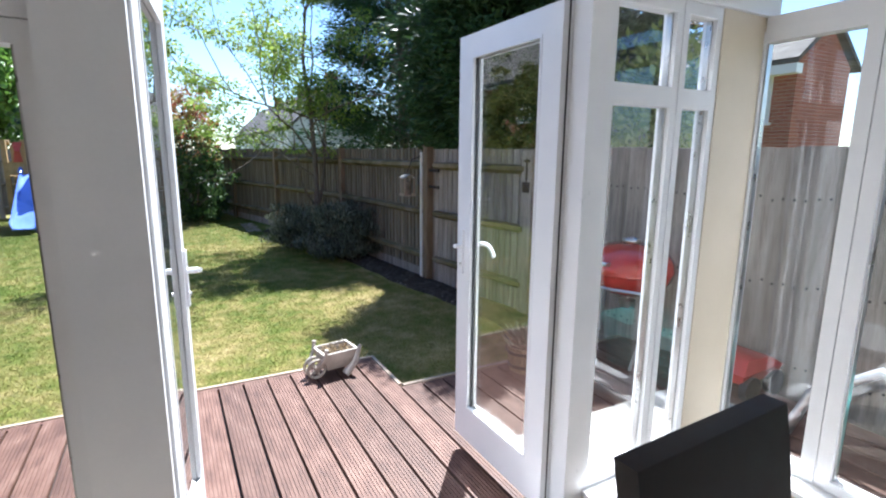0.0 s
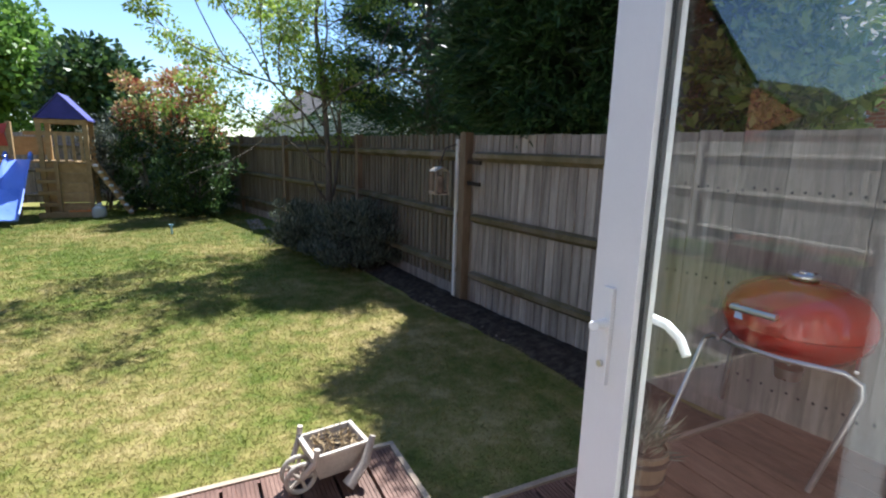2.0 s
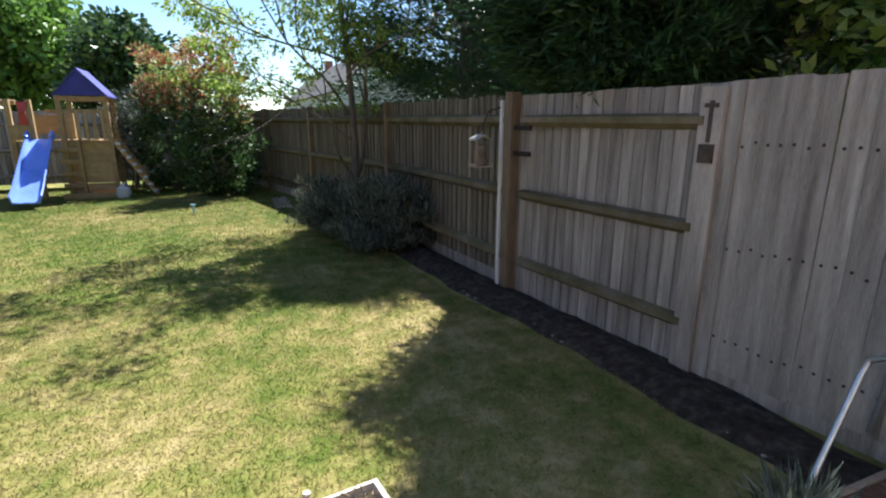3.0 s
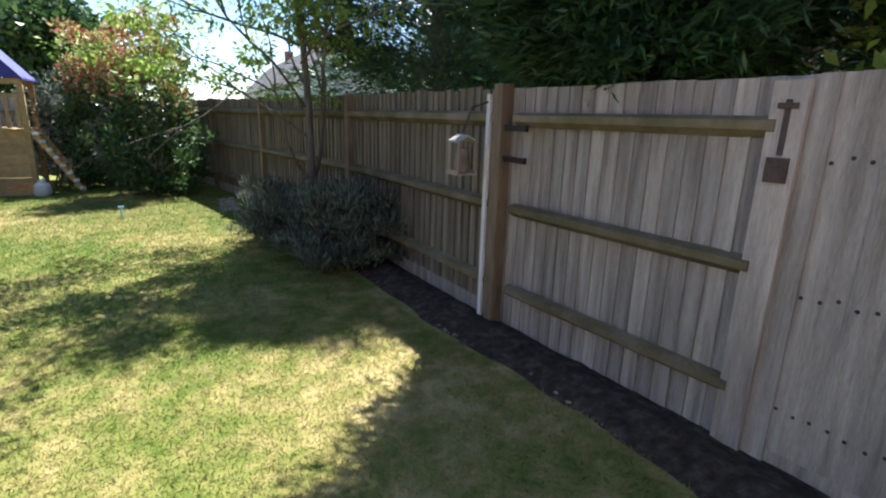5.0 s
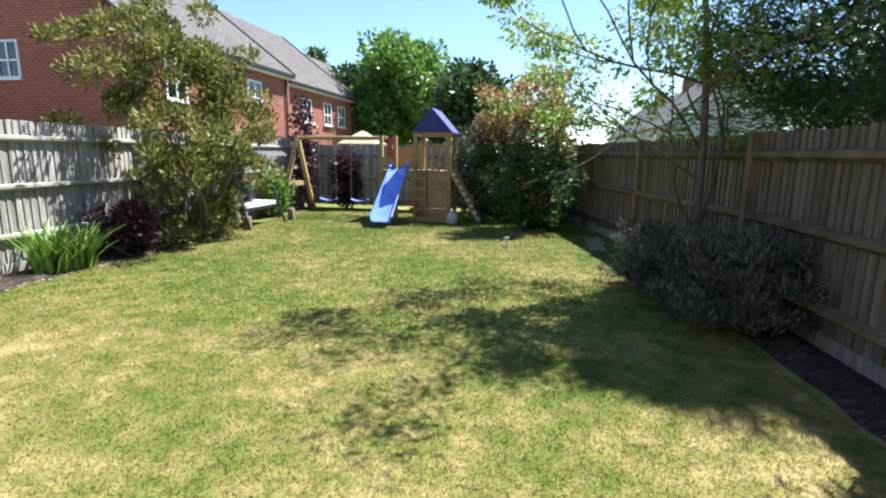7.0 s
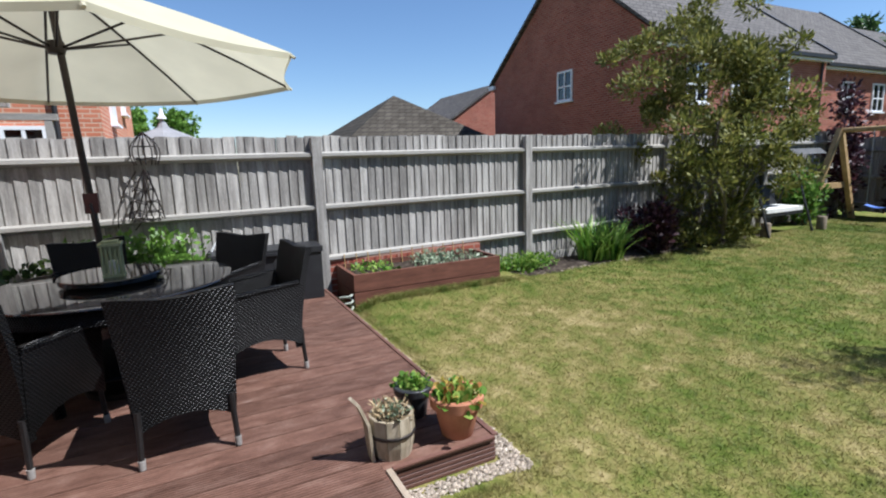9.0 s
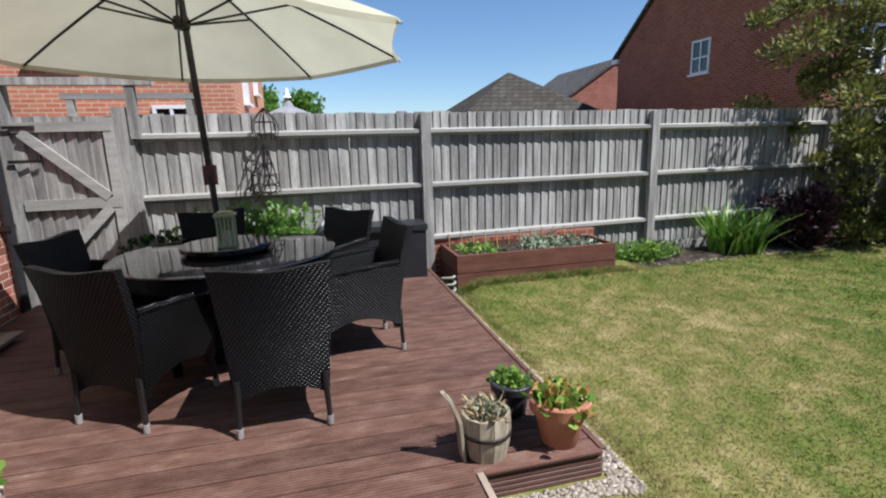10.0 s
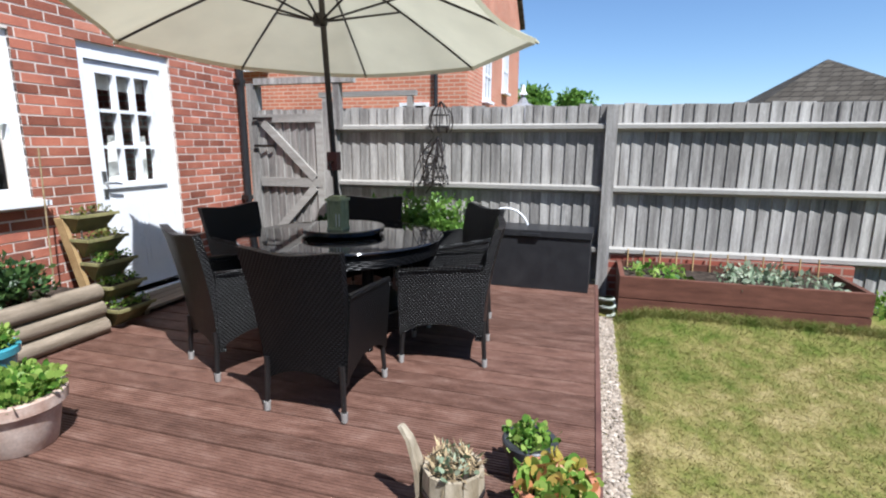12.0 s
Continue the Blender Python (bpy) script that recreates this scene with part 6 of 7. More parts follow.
# swing beam on an A-frame
bm = bmesh.new()
tube(bm, [(-2.72, TY + 0.4, 1.95), (-5.25, TY + 0.55, 1.95)], 0.05, 8)
part("swing_beam", bm, PINE, tower)
for yy, xx in ((TY - 0.25, -5.35), (TY + 1.35, -5.2)):
    bm = bmesh.new()
    a, b = Vector((-5.2, TY + 0.52, 2.0)), Vector((xx, yy, 0.0))
    ring_loft(bm, [[p + Vector(q) for q in ((-0.05, -0.05, 0), (0.05, -0.05, 0), (0.05, 0.05, 0), (-0.05, 0.05, 0))] for p in (a, b)])
    part("frame_leg", bm, PINE, tower)
part("cross_bar", boxes((-5.3, -5.22, TY + 0.0, TY + 1.1, 0.72, 0.84)), PINE, tower)
for xs in (-4.35, -3.5):
    bm = bmesh.new()
    for q in (-0.22, 0.22):
        tube(bm, [(xs + q, TY + 0.46, 1.92), (xs + q, TY + 0.46, 0.42)], 0.008, 6)
    sw = part("swing_rope", bm, GALV, tower)
    bm = bmesh.new()
    sheet(bm, lambda u, v, xs=xs: (xs - 0.23 + 0.46 * u, TY + 0.38 + 0.16 * v, 0.42 - 0.05 * math.sin(math.pi * u)), 8, 2, lambda u, v: (0, 0, -0.02))
    part("swing_seat", bm, BLUE_PLASTIC, sw, "blue swing seat")
for x, y, r in ((-1.3, TY - 0.1, 0.07), (-1.45, TY - 0.12, 0.06), (-1.15, TY - 0.05, 0.06)):
    toy = thing("sand_toy", x, y, 0.0, "orange plastic sand toy on the ground", "toy", "sand toys")
    bm = bmesh.new()
    lathe(bm, [(0.0, 0.0), (r, 0.0), (r * 1.3, 0.11), (r * 1.1, 0.13), (0.0, 0.12)], 14)
    part("bucket", bm, ORANGE_PLASTIC, toy, smooth=True)
sack = thing("white_sack", -0.92, TY - 0.4, 0.0, "crumpled white sack beside the tower", "sack")
bm = bmesh.new()
lathe(bm, [(0.0, 0.0), (0.12, 0.0), (0.15, 0.08), (0.12, 0.2), (0.05, 0.26), (0.07, 0.3), (0.0, 0.3)], 14)
for vtx in bm.verts:
    vtx.co += vtx.co * 0.15 * noise.noise(vtx.co * 14)
part("bag", bm, PLASTER, sack, smooth=True)
sprinkler = thing("garden_sprinkler", 0.55, 12.13, 0.0, "small pale blue lawn sprinkler spike", "sprinkler")
bm = bmesh.new()
tube(bm, [(0, 0, 0), (0, 0, 0.16)], 0.016, 8)
tube(bm, [(-0.04, 0, 0.17), (0.04, 0, 0.17)], 0.014, 8)
part("spike", bm, surface("pale blue plastic", [(0.2, 0.4, 0.55), (0.3, 0.5, 0.65)], 0.4, spread=0.0), sprinkler)

# swing seat with cushions
seat = thing("swing_seat", -5.15, 13.35, 0, "black framed garden swing seat with pale cushions", "swing seat", turn=0)
for y in (-0.7, 0.7):
    bm = bmesh.new()
    tube(bm, [(-0.35, y, 0.0), (0.0, y, 1.45), (0.45, y, 0.0)], 0.025, 8)
    part("frame_leg", bm, BLACK_PLASTIC, seat)
bm = bmesh.new()
ring_loft(bm, [[(-0.5, -0.85, 1.5), (0.5, -0.85, 1.5), (0.5, 0.85, 1.5), (-0.5, 0.85, 1.5)], [(-0.45, -0.8, 1.6), (0.4, -0.8, 1.6), (0.4, 0.8, 1.6), (-0.45, 0.8, 1.6)]])
part("canopy", bm, surface("grey canopy cloth", [(0.06, 0.06, 0.06), (0.12, 0.12, 0.12)], 0.9, spread=0.0), seat)
part("bench", boxes((-0.25, 0.3, -0.6, 0.6, 0.36, 0.42)), BLACK_PLASTIC, seat, bevel=0.02)
part("seat_cushion", boxes((-0.22, 0.31, -0.58, 0.58, 0.425, 0.5)), PLASTER, seat, "off-white seat cushion", bevel=0.03)
bm = boxes((-0.05, 0.05, -0.2, 0.2, 0.0, 0.36))
o = part("pillow", bm, YELLOW_CLOTH, seat, "yellow green pillow", bevel=0.04)
o.matrix_basis = pose(-0.1, -0.3, 0.5, 0, -22, 20)
bm = boxes((-0.04, 0.04, -0.6, 0.6, 0.0, 0.45))
o = part("back_cushion", bm, BLACK_PLASTIC, seat, bevel=0.03)
o.matrix_basis = pose(-0.24, 0, 0.45, 0, -14, 0)
for x, y in ((-4.81, 12.72), (-4.72, 14.4)):
    st = thing("timber_stump", x, y, 0, "short round timber bollard at lawn edge", "bollard", "timber bollards")
    bm = bmesh.new()
    lathe(bm, [(0.0, 0.0), (0.085, 0.0), (0.085, 0.25), (0.075, 0.265), (0.0, 0.265)], 16)
    part("log", bm, LOG_WOOD, st, smooth=True)

# -- plants --
shrub("photinia", 1.05, 14.75, "tall evergreen shrub with red young leaves on top", LEAF_DARK, (0.0, 0, 1.35), (1.1, 1.15, 2.4), 14000, 0.1, 0.24, 101, 150, 12, "shrub", 0.42, 0.6, 0.1, second=(LEAF_RED, 2.05), stem_r=0.03)
shrub("photinia", 0.0, 16.0, "tall evergreen shrub with red young leaves behind tower", LEAF_DARK, (0.0, 0, 1.4), (1.05, 0.7, 2.45), 10000, 0.1, 0.24, 111, 110, 9, "shrub", 0.42, 0.6, 0.1, second=(LEAF_RED, 2.1), stem_r=0.03)
shrub("grey_shrub", -0.85, 16.35, "soft grey green shrub behind the play tower", LEAF_LAVENDER, (0, 0, 1.25), (0.6, 0.5, 1.3), 4500, 0.1, 0.28, 102, 60, 5, "shrub", 0.3)
shrub("olive_shrub", -5.0, 11.5, "large loose olive green shrub leaning over grey fence", LEAF_OLIVE, (-0.2, 0.0, 2.15), (2.0, 2.35, 2.45), 31000, 0.095, 0.27, 103, 185, 16, "shrub", 0.4, 0.7, 0.15, stem_r=0.035)
shrub("purple_shrub", -4.98, 9.9, "dark purple leaved shrub in shaded border", LEAF_PURPLE, (0, 0, 0.45), (0.4, 0.6, 0.45), 2200, 0.09, 0.2, 104, 36, 5)
shrub("lavender_bush", 3.02, 8.6, "broad dark grey green lavender bush", LEAF_LAVENDER, (0, 0, 0.36), (0.92, 0.95, 0.68), 20000, 0.085, 0.16, 105, 150, 4, "shrub", 0.16, 1.6, 0.06, stem_r=0.01)
shrub("silver_bush", 2.45, 9.75, "rounded silvery lavender bush beside the tree", LEAF_LAVENDER, (0, 0, 0.36), (0.66, 0.75, 0.6), 9500, 0.08, 0.15, 106, 90, 4, "shrub", 0.16, 1.6, 0.06, stem_r=0.01)
shrub("climber", -5.45, 16.6, "dark purple climber tangled up the back fence", LEAF_PURPLE, (0, 0, 1.75), (0.2, 0.25, 1.75), 1500, 0.13, 0.25, 107, 60, 6, "climber", 0.5, 0.2, 0.1)
shrub("climber", -4.4, 17.0, "dark purple climber tangled up the back fence", LEAF_PURPLE, (0, 0, 0.9), (0.6, 0.15, 0.9), 1500, 0.12, 0.22, 108, 40, 5, "climber", 0.5, 0.2, 0.1)
shrub("border_plant", -5.4, 14.9, "bright green leafy plant behind the swing seat", LEAF_FAR, (0, 0, 0.6), (0.3, 0.6, 0.5), 1500, 0.12, 0.22, 109, 40, 5, "plant", 0.5)
shrub("ground_cover", -5.02, 7.4, "low green ground cover along the fence", LEAF_HERB, (0, 0, 0.08), (0.25, 0.75, 0.16), 1700, 0.05, 0.12, 110, 40, 2, "plant", 0.6, 0.8, 0.03, stem_r=0.004)
for i, (x, y, k) in enumerate(((-5.0, 8.6, 0.8), (-4.95, 9.0, 0.72))):
    rng = np.random.default_rng(120 + i)
    iris = thing("iris_clump", x, y, 0.02, "upright clump of sword shaped green leaves", "plant", "iris clumps")
    n = 120
    a = rng.uniform(0, 6.28, n)
    base = np.stack([0.17 * np.cos(a) * rng.uniform(0, 1, n), 0.2 * np.sin(a) * rng.uniform(0, 1, n), np.zeros(n)], 1)
    bm = bmesh.new()
    for p, q in zip(base, a):
        h = k * rng.uniform(0.45, 0.95)
        lean = Vector((math.cos(q), math.sin(q), 0)) * h * rng.uniform(0.15, 0.85)
        w = Vector((-math.sin(q + 0.6), math.cos(q + 0.6), 0)) * 0.026
        pts = [Vector(p) + lean * s * s + Vector((0, 0, h * s * (1 - 0.12 * s))) for s in (0, 0.4, 0.75, 1.0)]
        l = [bm.verts.new(c + w * (1 - 0.85 * j / 3)) for j, c in enumerate(pts)]
        r = [bm.verts.new(c - w * (1 - 0.85 * j / 3)) for j, c in enumerate(pts)]
        for j in range(3):
            bm.faces.new((l[j], l[j + 1], r[j + 1], r[j]))
    part("leaves", bm, LEAF_HERB, iris)


def limbs(bm, rng, start, way, length, radius, depth, ends, spread=0.5, rise=0.25):
    """Forking limbs that taper; the ends are kept for the leaves."""
    p = Vector(start)
    d = Vector(way).normalized()
    pts = [p.copy()]
    for _ in range(4):
        d = (d + Vector(rng.normal(size=3)) * 0.13 + Vector((0, 0, 0.05))).normalized()
        p = p + d * length / 4
        pts.append(p.copy())
    tube(bm, pts, radius, 7 if depth > 1 else 5, radius * 0.62)
    if depth == 0:
        ends.append((pts[-1], d.copy()))
        ends.append((pts[2], d.copy()))
        return
    for _ in range(3 if depth > 1 else 2 + int(rng.integers(0, 2))):
        nd_ = (d + Vector(rng.normal(size=3)) * spread + Vector((0, 0, rise))).normalized()
        limbs(bm, rng, pts[-1] if rng.random() < 0.6 else pts[3], nd_, length * rng.uniform(0.6, 0.85), radius * 0.6, depth - 1, ends, spread, rise)
    ends.append((pts[-1], d.copy()))


# the light tree on the lawn's edge
rng = np.random.default_rng(204)
tree = thing("garden_tree", 2.93, 9.75, 0, "slender multi-stemmed garden tree with airy light leaves", "tree")
bm = bmesh.new()
ends = []
tube(bm, arc((0, 0, -0.05), (-0.02, 0, 0.75), (0.03, 0, 0), 5), 0.075, 9, 0.062)
tube(bm, arc((-0.02, 0, 0.7), (-0.16, 0.05, 3.4), (0.05, 0, 0), 8), 0.055, 8, 0.03)
limbs(bm, rng, (-0.16, 0.05, 3.35), (-0.1, 0.0, 1), 0.9, 0.03, 2, ends, 0.6, 0.16)
limbs(bm, rng, (-0.12, 0.03, 2.7), (0.35, -0.3, 0.8), 1.0, 0.02, 2, ends, 0.6, 0.1)
limbs(bm, rng, (-0.02, 0, 0.72), (0.28, 0.1, 1), 1.1, 0.03, 2, ends, 0.6, 0.12)
for z, way, length in ((0.8, (-0.75, -0.35, 0.8), 1.2), (1.35, (-0.95, 0.25, 0.75), 1.3), (1.7, (-0.8, -0.75, 0.7), 1.4), (2.0, (-0.35, 0.9, 0.6), 1.2), (2.2, (0.1, -1.0, 0.6), 1.2), (2.4, (-1.0, -0.2, 0.45), 1.35)):
    limbs(bm, rng, (-0.03 - 0.03 * z, 0, z), way, length, 0.019, 2, ends, 0.5, 0.06)
part("trunk", bm, BARK, tree, smooth=True)
e_at = np.array([list(p) for p, d in ends])
n = 21000
at, d = clumped(rng, n, e_at, 0.3, 0.45)
fits = (at[:, 0] < 0.9) & (at[:, 2] > 1.5 + 0.3 * rng.random(n)) & (at[:, 2] < 4.9) & (np.hypot(at[:, 0] + 0.4, at[:, 1]) < 2.6)
at, d = at[fits], d[fits]
n = len(at)
ln = rng.uniform(0.035, 0.08, n)
leaf_part("crown", leaf_mesh("tree leaves", at, d + np.array([0, 0, -0.3]), ln, ln * 0.5, rng), LEAF_TREE, tree)


def conifer(x, y, height, width, n, seed, label, low=1.0, lean=(0, 0), shape=None):
    """A dense dark conifer: layered sprays that droop at their ends."""
    rng = np.random.default_rng(seed)
    ob = thing("conifer", x, y, 0, label, "tree", "conifers behind the fence")
    bm = bmesh.new()
    tube(bm, [(0, 0, -0.1), (lean[0] * 0.5, lean[1] * 0.5, height * 0.5), (lean[0], lean[1], height * 0.97)], 0.14, 9, 0.02)
    boughs = 150
    pts, dirs = [], []
    for k in range(boughs):
        h = low + (height - low) * (k + rng.random()) / boughs
        f = (h - low) / (height - low)
        reach = (width * (1 - f) ** 0.38 if shape is None else float(np.interp(h, *shape))) * rng.uniform(0.7, 1.1) + 0.08
        a = rng.uniform(0, 6.28)
        c = Vector((lean[0] * h / height, lean[1] * h / height, h))
        tip = c + Vector((math.cos(a) * reach, math.sin(a) * reach, reach * rng.uniform(-0.05, 0.35)))
        tube(bm, arc(c, tip, (0, 0, 0.06 * reach), 3), 0.018, 4, 0.004)
        m = int(n / boughs)
        s = rng.uniform(0.3, 1.03, m) ** 0.8
        line = np.array(c)[None] + (np.array(tip) - np.array(c))[None] * s[:, None]
        wob = rng.normal(size=(m, 3)) * (0.10 + 0.16 * reach * (1.1 - s))[:, None]
        wob[:, 2] *= 0.6
        pts.append(line + wob)
        dirs.append((np.array(tip) - np.array(c))[None] / reach + rng.normal(size=(m, 3)) * 0.45 + np.array([0, 0, -0.15]))
    part("trunk", bm, BARK, ob)
    at, way = np.concatenate(pts), np.concatenate(dirs)
    k = len(at)
    ln = rng.uniform(0.07, 0.17, k)
    leaf_part("crown", leaf_mesh("conifer sprays", at, way, ln, ln * rng.uniform(0.1, 0.22, k), rng), LEAF_CONIFER, ob)
    return ob


conifer(5.2, 10.6, 6.6, 2.0, 100000, 301, "tall dense dark green conifer above the fence", 1.3, (-0.3, 0))
conifer(4.6, 6.15, 4.6, 1.5, 170000, 302, "tall dense dark green conifer above the fence", 1.75, (0, 0), ((1.75, 2.5, 3.2, 3.6, 4.0, 4.3, 4.6), (0.85, 1.05, 1.2, 1.25, 1.1, 0.75, 0.25)))
conifer(6.1, 6.0, 6.6, 1.5, 90000, 303, "tall dense dark green conifer above the fence", 1.4, (-0.1, 0))
shrub("laurel", 5.4, 4.35, "glossy yellow green laurel beyond the side fence", LEAF_LAUREL, (0, 0, 2.2), (0.65, 0.75, 1.15), 5500, 0.12, 0.32, 304, 80, 7, "shrub", 0.45, 0.4, 0.3)


def broad_tree(name, x, y, label, centre, radii, n, leaf, spread, clumps, seed, material=LEAF_FAR, trunk=0.3):
    rng = np.random.default_rng(seed)
    ob = thing(name, x, y, 0, label, "tree")
    cl = ellipsoid_clumps(rng, clumps, centre, radii)
    bm = bmesh.new()
    top = Vector(centre)
    tube(bm, [(0, 0, -0.1), top * 0.5, top], trunk, 9, trunk * 0.4)
    for i in range(14):
        tube(bm, arc(top * rng.uniform(0.4, 0.9), Vector(cl[rng.integers(0, clumps)]), (0, 0, 0.3), 4), trunk * 0.3, 5, trunk * 0.06)
    part("trunk", bm, BARK, ob)
    at, d = clumped(rng, n, cl, spread)
    ln = leaf * rng.uniform(0.6, 1.4, n)
    leaf_part("crown", leaf_mesh("far leaves", at, d + rng.normal(size=(n, 3)) * 0.6, ln, ln * 0.6, rng), material, ob)
    return ob


broad_tree("broad_tree", -7.8, 35.0, "big rounded bright green tree beyond the garden", (0, 0, 5.2), (3.9, 3.6, 4.0), 20000, 0.34, 1.0, 170, 401)
broad_tree("broad_tree", -12.0, 38.0, "dark green tree behind the houses", (0, 0, 4.5), (3.0, 3.0, 3.4), 6000, 0.36, 1.0, 70, 402, LEAF_DARK)
broad_tree("broad_tree", -2.4, 27.0, "dark spreading tree behind the play tower", (0, 0, 3.2), (2.6, 2.4, 2.6), 9000, 0.28, 0.8, 90, 403, LEAF_DARK)
broad_tree("broad_tree", 8.5, 14.5, "dark green tree behind the brown fence", (0, 0, 3.9), (2.6, 2.6, 3.2), 11000, 0.22, 0.8, 110, 404, LEAF_DARK)
broad_tree("broad_tree", -33.0, 0.4, "distant green tree beyond the roofs", (0, 0, 3.9), (1.2, 1.1, 1.4), 4000, 0.3, 0.5, 60, 405)
broad_tree("broad_tree", -33.0, 3.1, "distant green tree beyond the roofs", (0, 0, 3.5), (1.1, 1.1, 1.5), 4000, 0.3, 0.45, 50, 406)
broad_tree("broad_tree", -20.0, 47.0, "far treetop over the row of houses", (0, 0, 7.5), (2.5, 2.5, 3.0), 4000, 0.4, 0.9, 50, 407, LEAF_DARK)
broad_tree("broad_tree", 16.0, 26.0, "dark green tree behind far gardens", (0, 0, 4.0), (4.5, 3.5, 3.6), 9000, 0.34, 1.0, 90, 408, LEAF_DARK)


# ---- neighbouring houses ----
def window_in(parent, m, w, h, bars=True):
    """A white framed window, set proud of a wall; local x runs along the wall, -y is outwards."""
    fr = part("window", boxes((-w / 2, -w / 2 + 0.06, -0.05, 0.02, 0, h), (w / 2 - 0.06, w / 2, -0.05, 0.02, 0, h), (-w / 2 + 0.06, w / 2 - 0.06, -0.05, 0.02, 0, 0.06), (-w / 2 + 0.06, w / 2 - 0.06, -0.05, 0.02, h - 0.06, h), (-0.025, 0.025, -0.045, 0.02, 0.06, h - 0.06), (-w / 2 + 0.06, -0.026, -0.04, 0.02, h * 0.45, h * 0.45 + 0.05), (0.026, w / 2 - 0.06, -0.04, 0.02, h * 0.45, h * 0.45 + 0.05)), UPVC, parent)
    fr.matrix_basis = m
    part("pane", boxes((-w / 2 + 0.05, w / 2 - 0.05, -0.012, -0.006, 0.05, h - 0.05)), TABLE_GLASS, fr)
    part("sill", boxes((-w / 2 - 0.05, w / 2 + 0.05, -0.12, 0.02, -0.06, -0.004)), UPVC, fr)


def gable_roof(parent, x0, x1, y0, y1, eave, ridge, along="y", over=0.25):
    bm = bmesh.new()
    if along == "y":
        xm = (x0 + x1) / 2
        rings = [[(x0 - over, y, eave - 0.1), (xm, y, ridge), (x1 + over, y, eave - 0.1), (x1 + over, y, eave - 0.2), (xm, y, ridge - 0.16), (x0 - over, y, eave - 0.2)] for y in (y0 - 0.12, y1 + 0.12)]
    else:
        ym = (y0 + y1) / 2
        rings = [[(x, y0 - over, eave - 0.1), (x, ym, ridge), (x, y1 + over, eave - 0.1), (x, y1 + over, eave - 0.2), (x, ym, ridge - 0.16), (x, y0 - over, eave - 0.2)] for x in (x0 - 0.12, x1 + 0.12)]
    ring_loft(bm, rings)
    return part("roof", bm, TILE, parent)


def gable_walls(parent, x0, x1, y0, y1, eave, ridge, material, along="y"):
    bm = bmesh.new()
    if along == "y":
        xm = (x0 + x1) / 2
        ring_loft(bm, [[(x0, y, -0.3), (x1, y, -0.3), (x1, y, eave - 0.12), (xm, y, ridge - 0.2), (x0, y, eave - 0.12)] for y in (y0, y1)])
    else:
        ym = (y0 + y1) / 2
        ring_loft(bm, [[(x, y0, -0.3), (x, y1, -0.3), (x, y1, eave - 0.12), (x, ym, ridge - 0.2), (x, y0, eave - 0.12)] for x in (x0, x1)])
    return part("wall", bm, material, parent)


def terrace(x0, x1, y0, y1, eave, ridge, wins, label, end_window=None):
    ob = thing("terraced_house", 0, 0, 0, label, "house", "row of brick houses")
    gable_walls(ob, x0, x1, y0, y1, eave, ridge, FAR_BRICK)
    gable_roof(ob, x0, x1, y0, y1, eave, ridge)
    part("gutter", boxes((x1 + 0.22, x1 + 0.34, y0, y1, eave - 0.26, eave - 0.16)), BLACK_PLASTIC, ob)
    part("fascia", boxes((x1 + 0.005, x1 + 0.215, y0, y1, eave - 0.34, eave - 0.21)), UPVC, ob)
    for y, z, w, h in wins:
        window_in(ob, pose(x1, y, z, 0, 0, 90), w, h)
    bm = bmesh.new()
    tube(bm, [(x1 + 0.06, y1 - 0.35, 0), (x1 + 0.06, y1 - 0.35, eave - 0.25)], 0.04, 8)
    part("downpipe", bm, BLACK_PLASTIC, ob)
    if end_window:
        window_in(ob, pose(end_window[0], y0, end_window[1], 0, 0, 0), 0.8, 1.05)
    xm = (x0 + x1) / 2
    bm = bmesh.new()
    ring_loft(bm, [[(x, y1 + 0.02, z), (x, y1 + 0.14, z), (x, y1 + 0.14, z + 0.09), (x, y1 + 0.02, z + 0.09)] for x, z in ((xm, ridge - 0.02), (x1 + 0.27, eave - 0.13))])
    part("verge_cap", bm, BLACK_PLASTIC, ob)
    part("verge", boxes((x0 - 0.3, x0 + 0.1, y0 - 0.13, y0 - 0.005, eave - 0.36, eave - 0.2)), UPVC, ob)
    return ob


terrace(-18.7, -9.8, 15.8, 24.1, 4.9, 8.4, [(19.3, 3.05, 0.95, 1.15), (21.4, 3.05, 0.95, 1.15), (17.2, 3.05, 0.9, 1.15), (18.6, 0.6, 1.2, 1.3), (21.2, 0.6, 1.2, 1.3)], "red brick end house with grey roof and white windows", (-14.05, 3.55))
terrace(-18.9, -10.1, 24.25, 32.3, 4.75, 8.2, [(26.3, 2.95, 0.9, 1.1), (28.6, 2.95, 0.9, 1.1), (30.4, 2.95, 0.9, 1.1), (27.3, 0.6, 1.2, 1.3)], "red brick middle house with grey tiled roof")
terrace(-19.2, -10.5, 32.45, 39.5, 4.6, 7.9, [(33.0, 2.8, 0.9, 1.1), (35.0, 2.8, 0.9, 1.1)], "red brick far house with grey tiled roof")

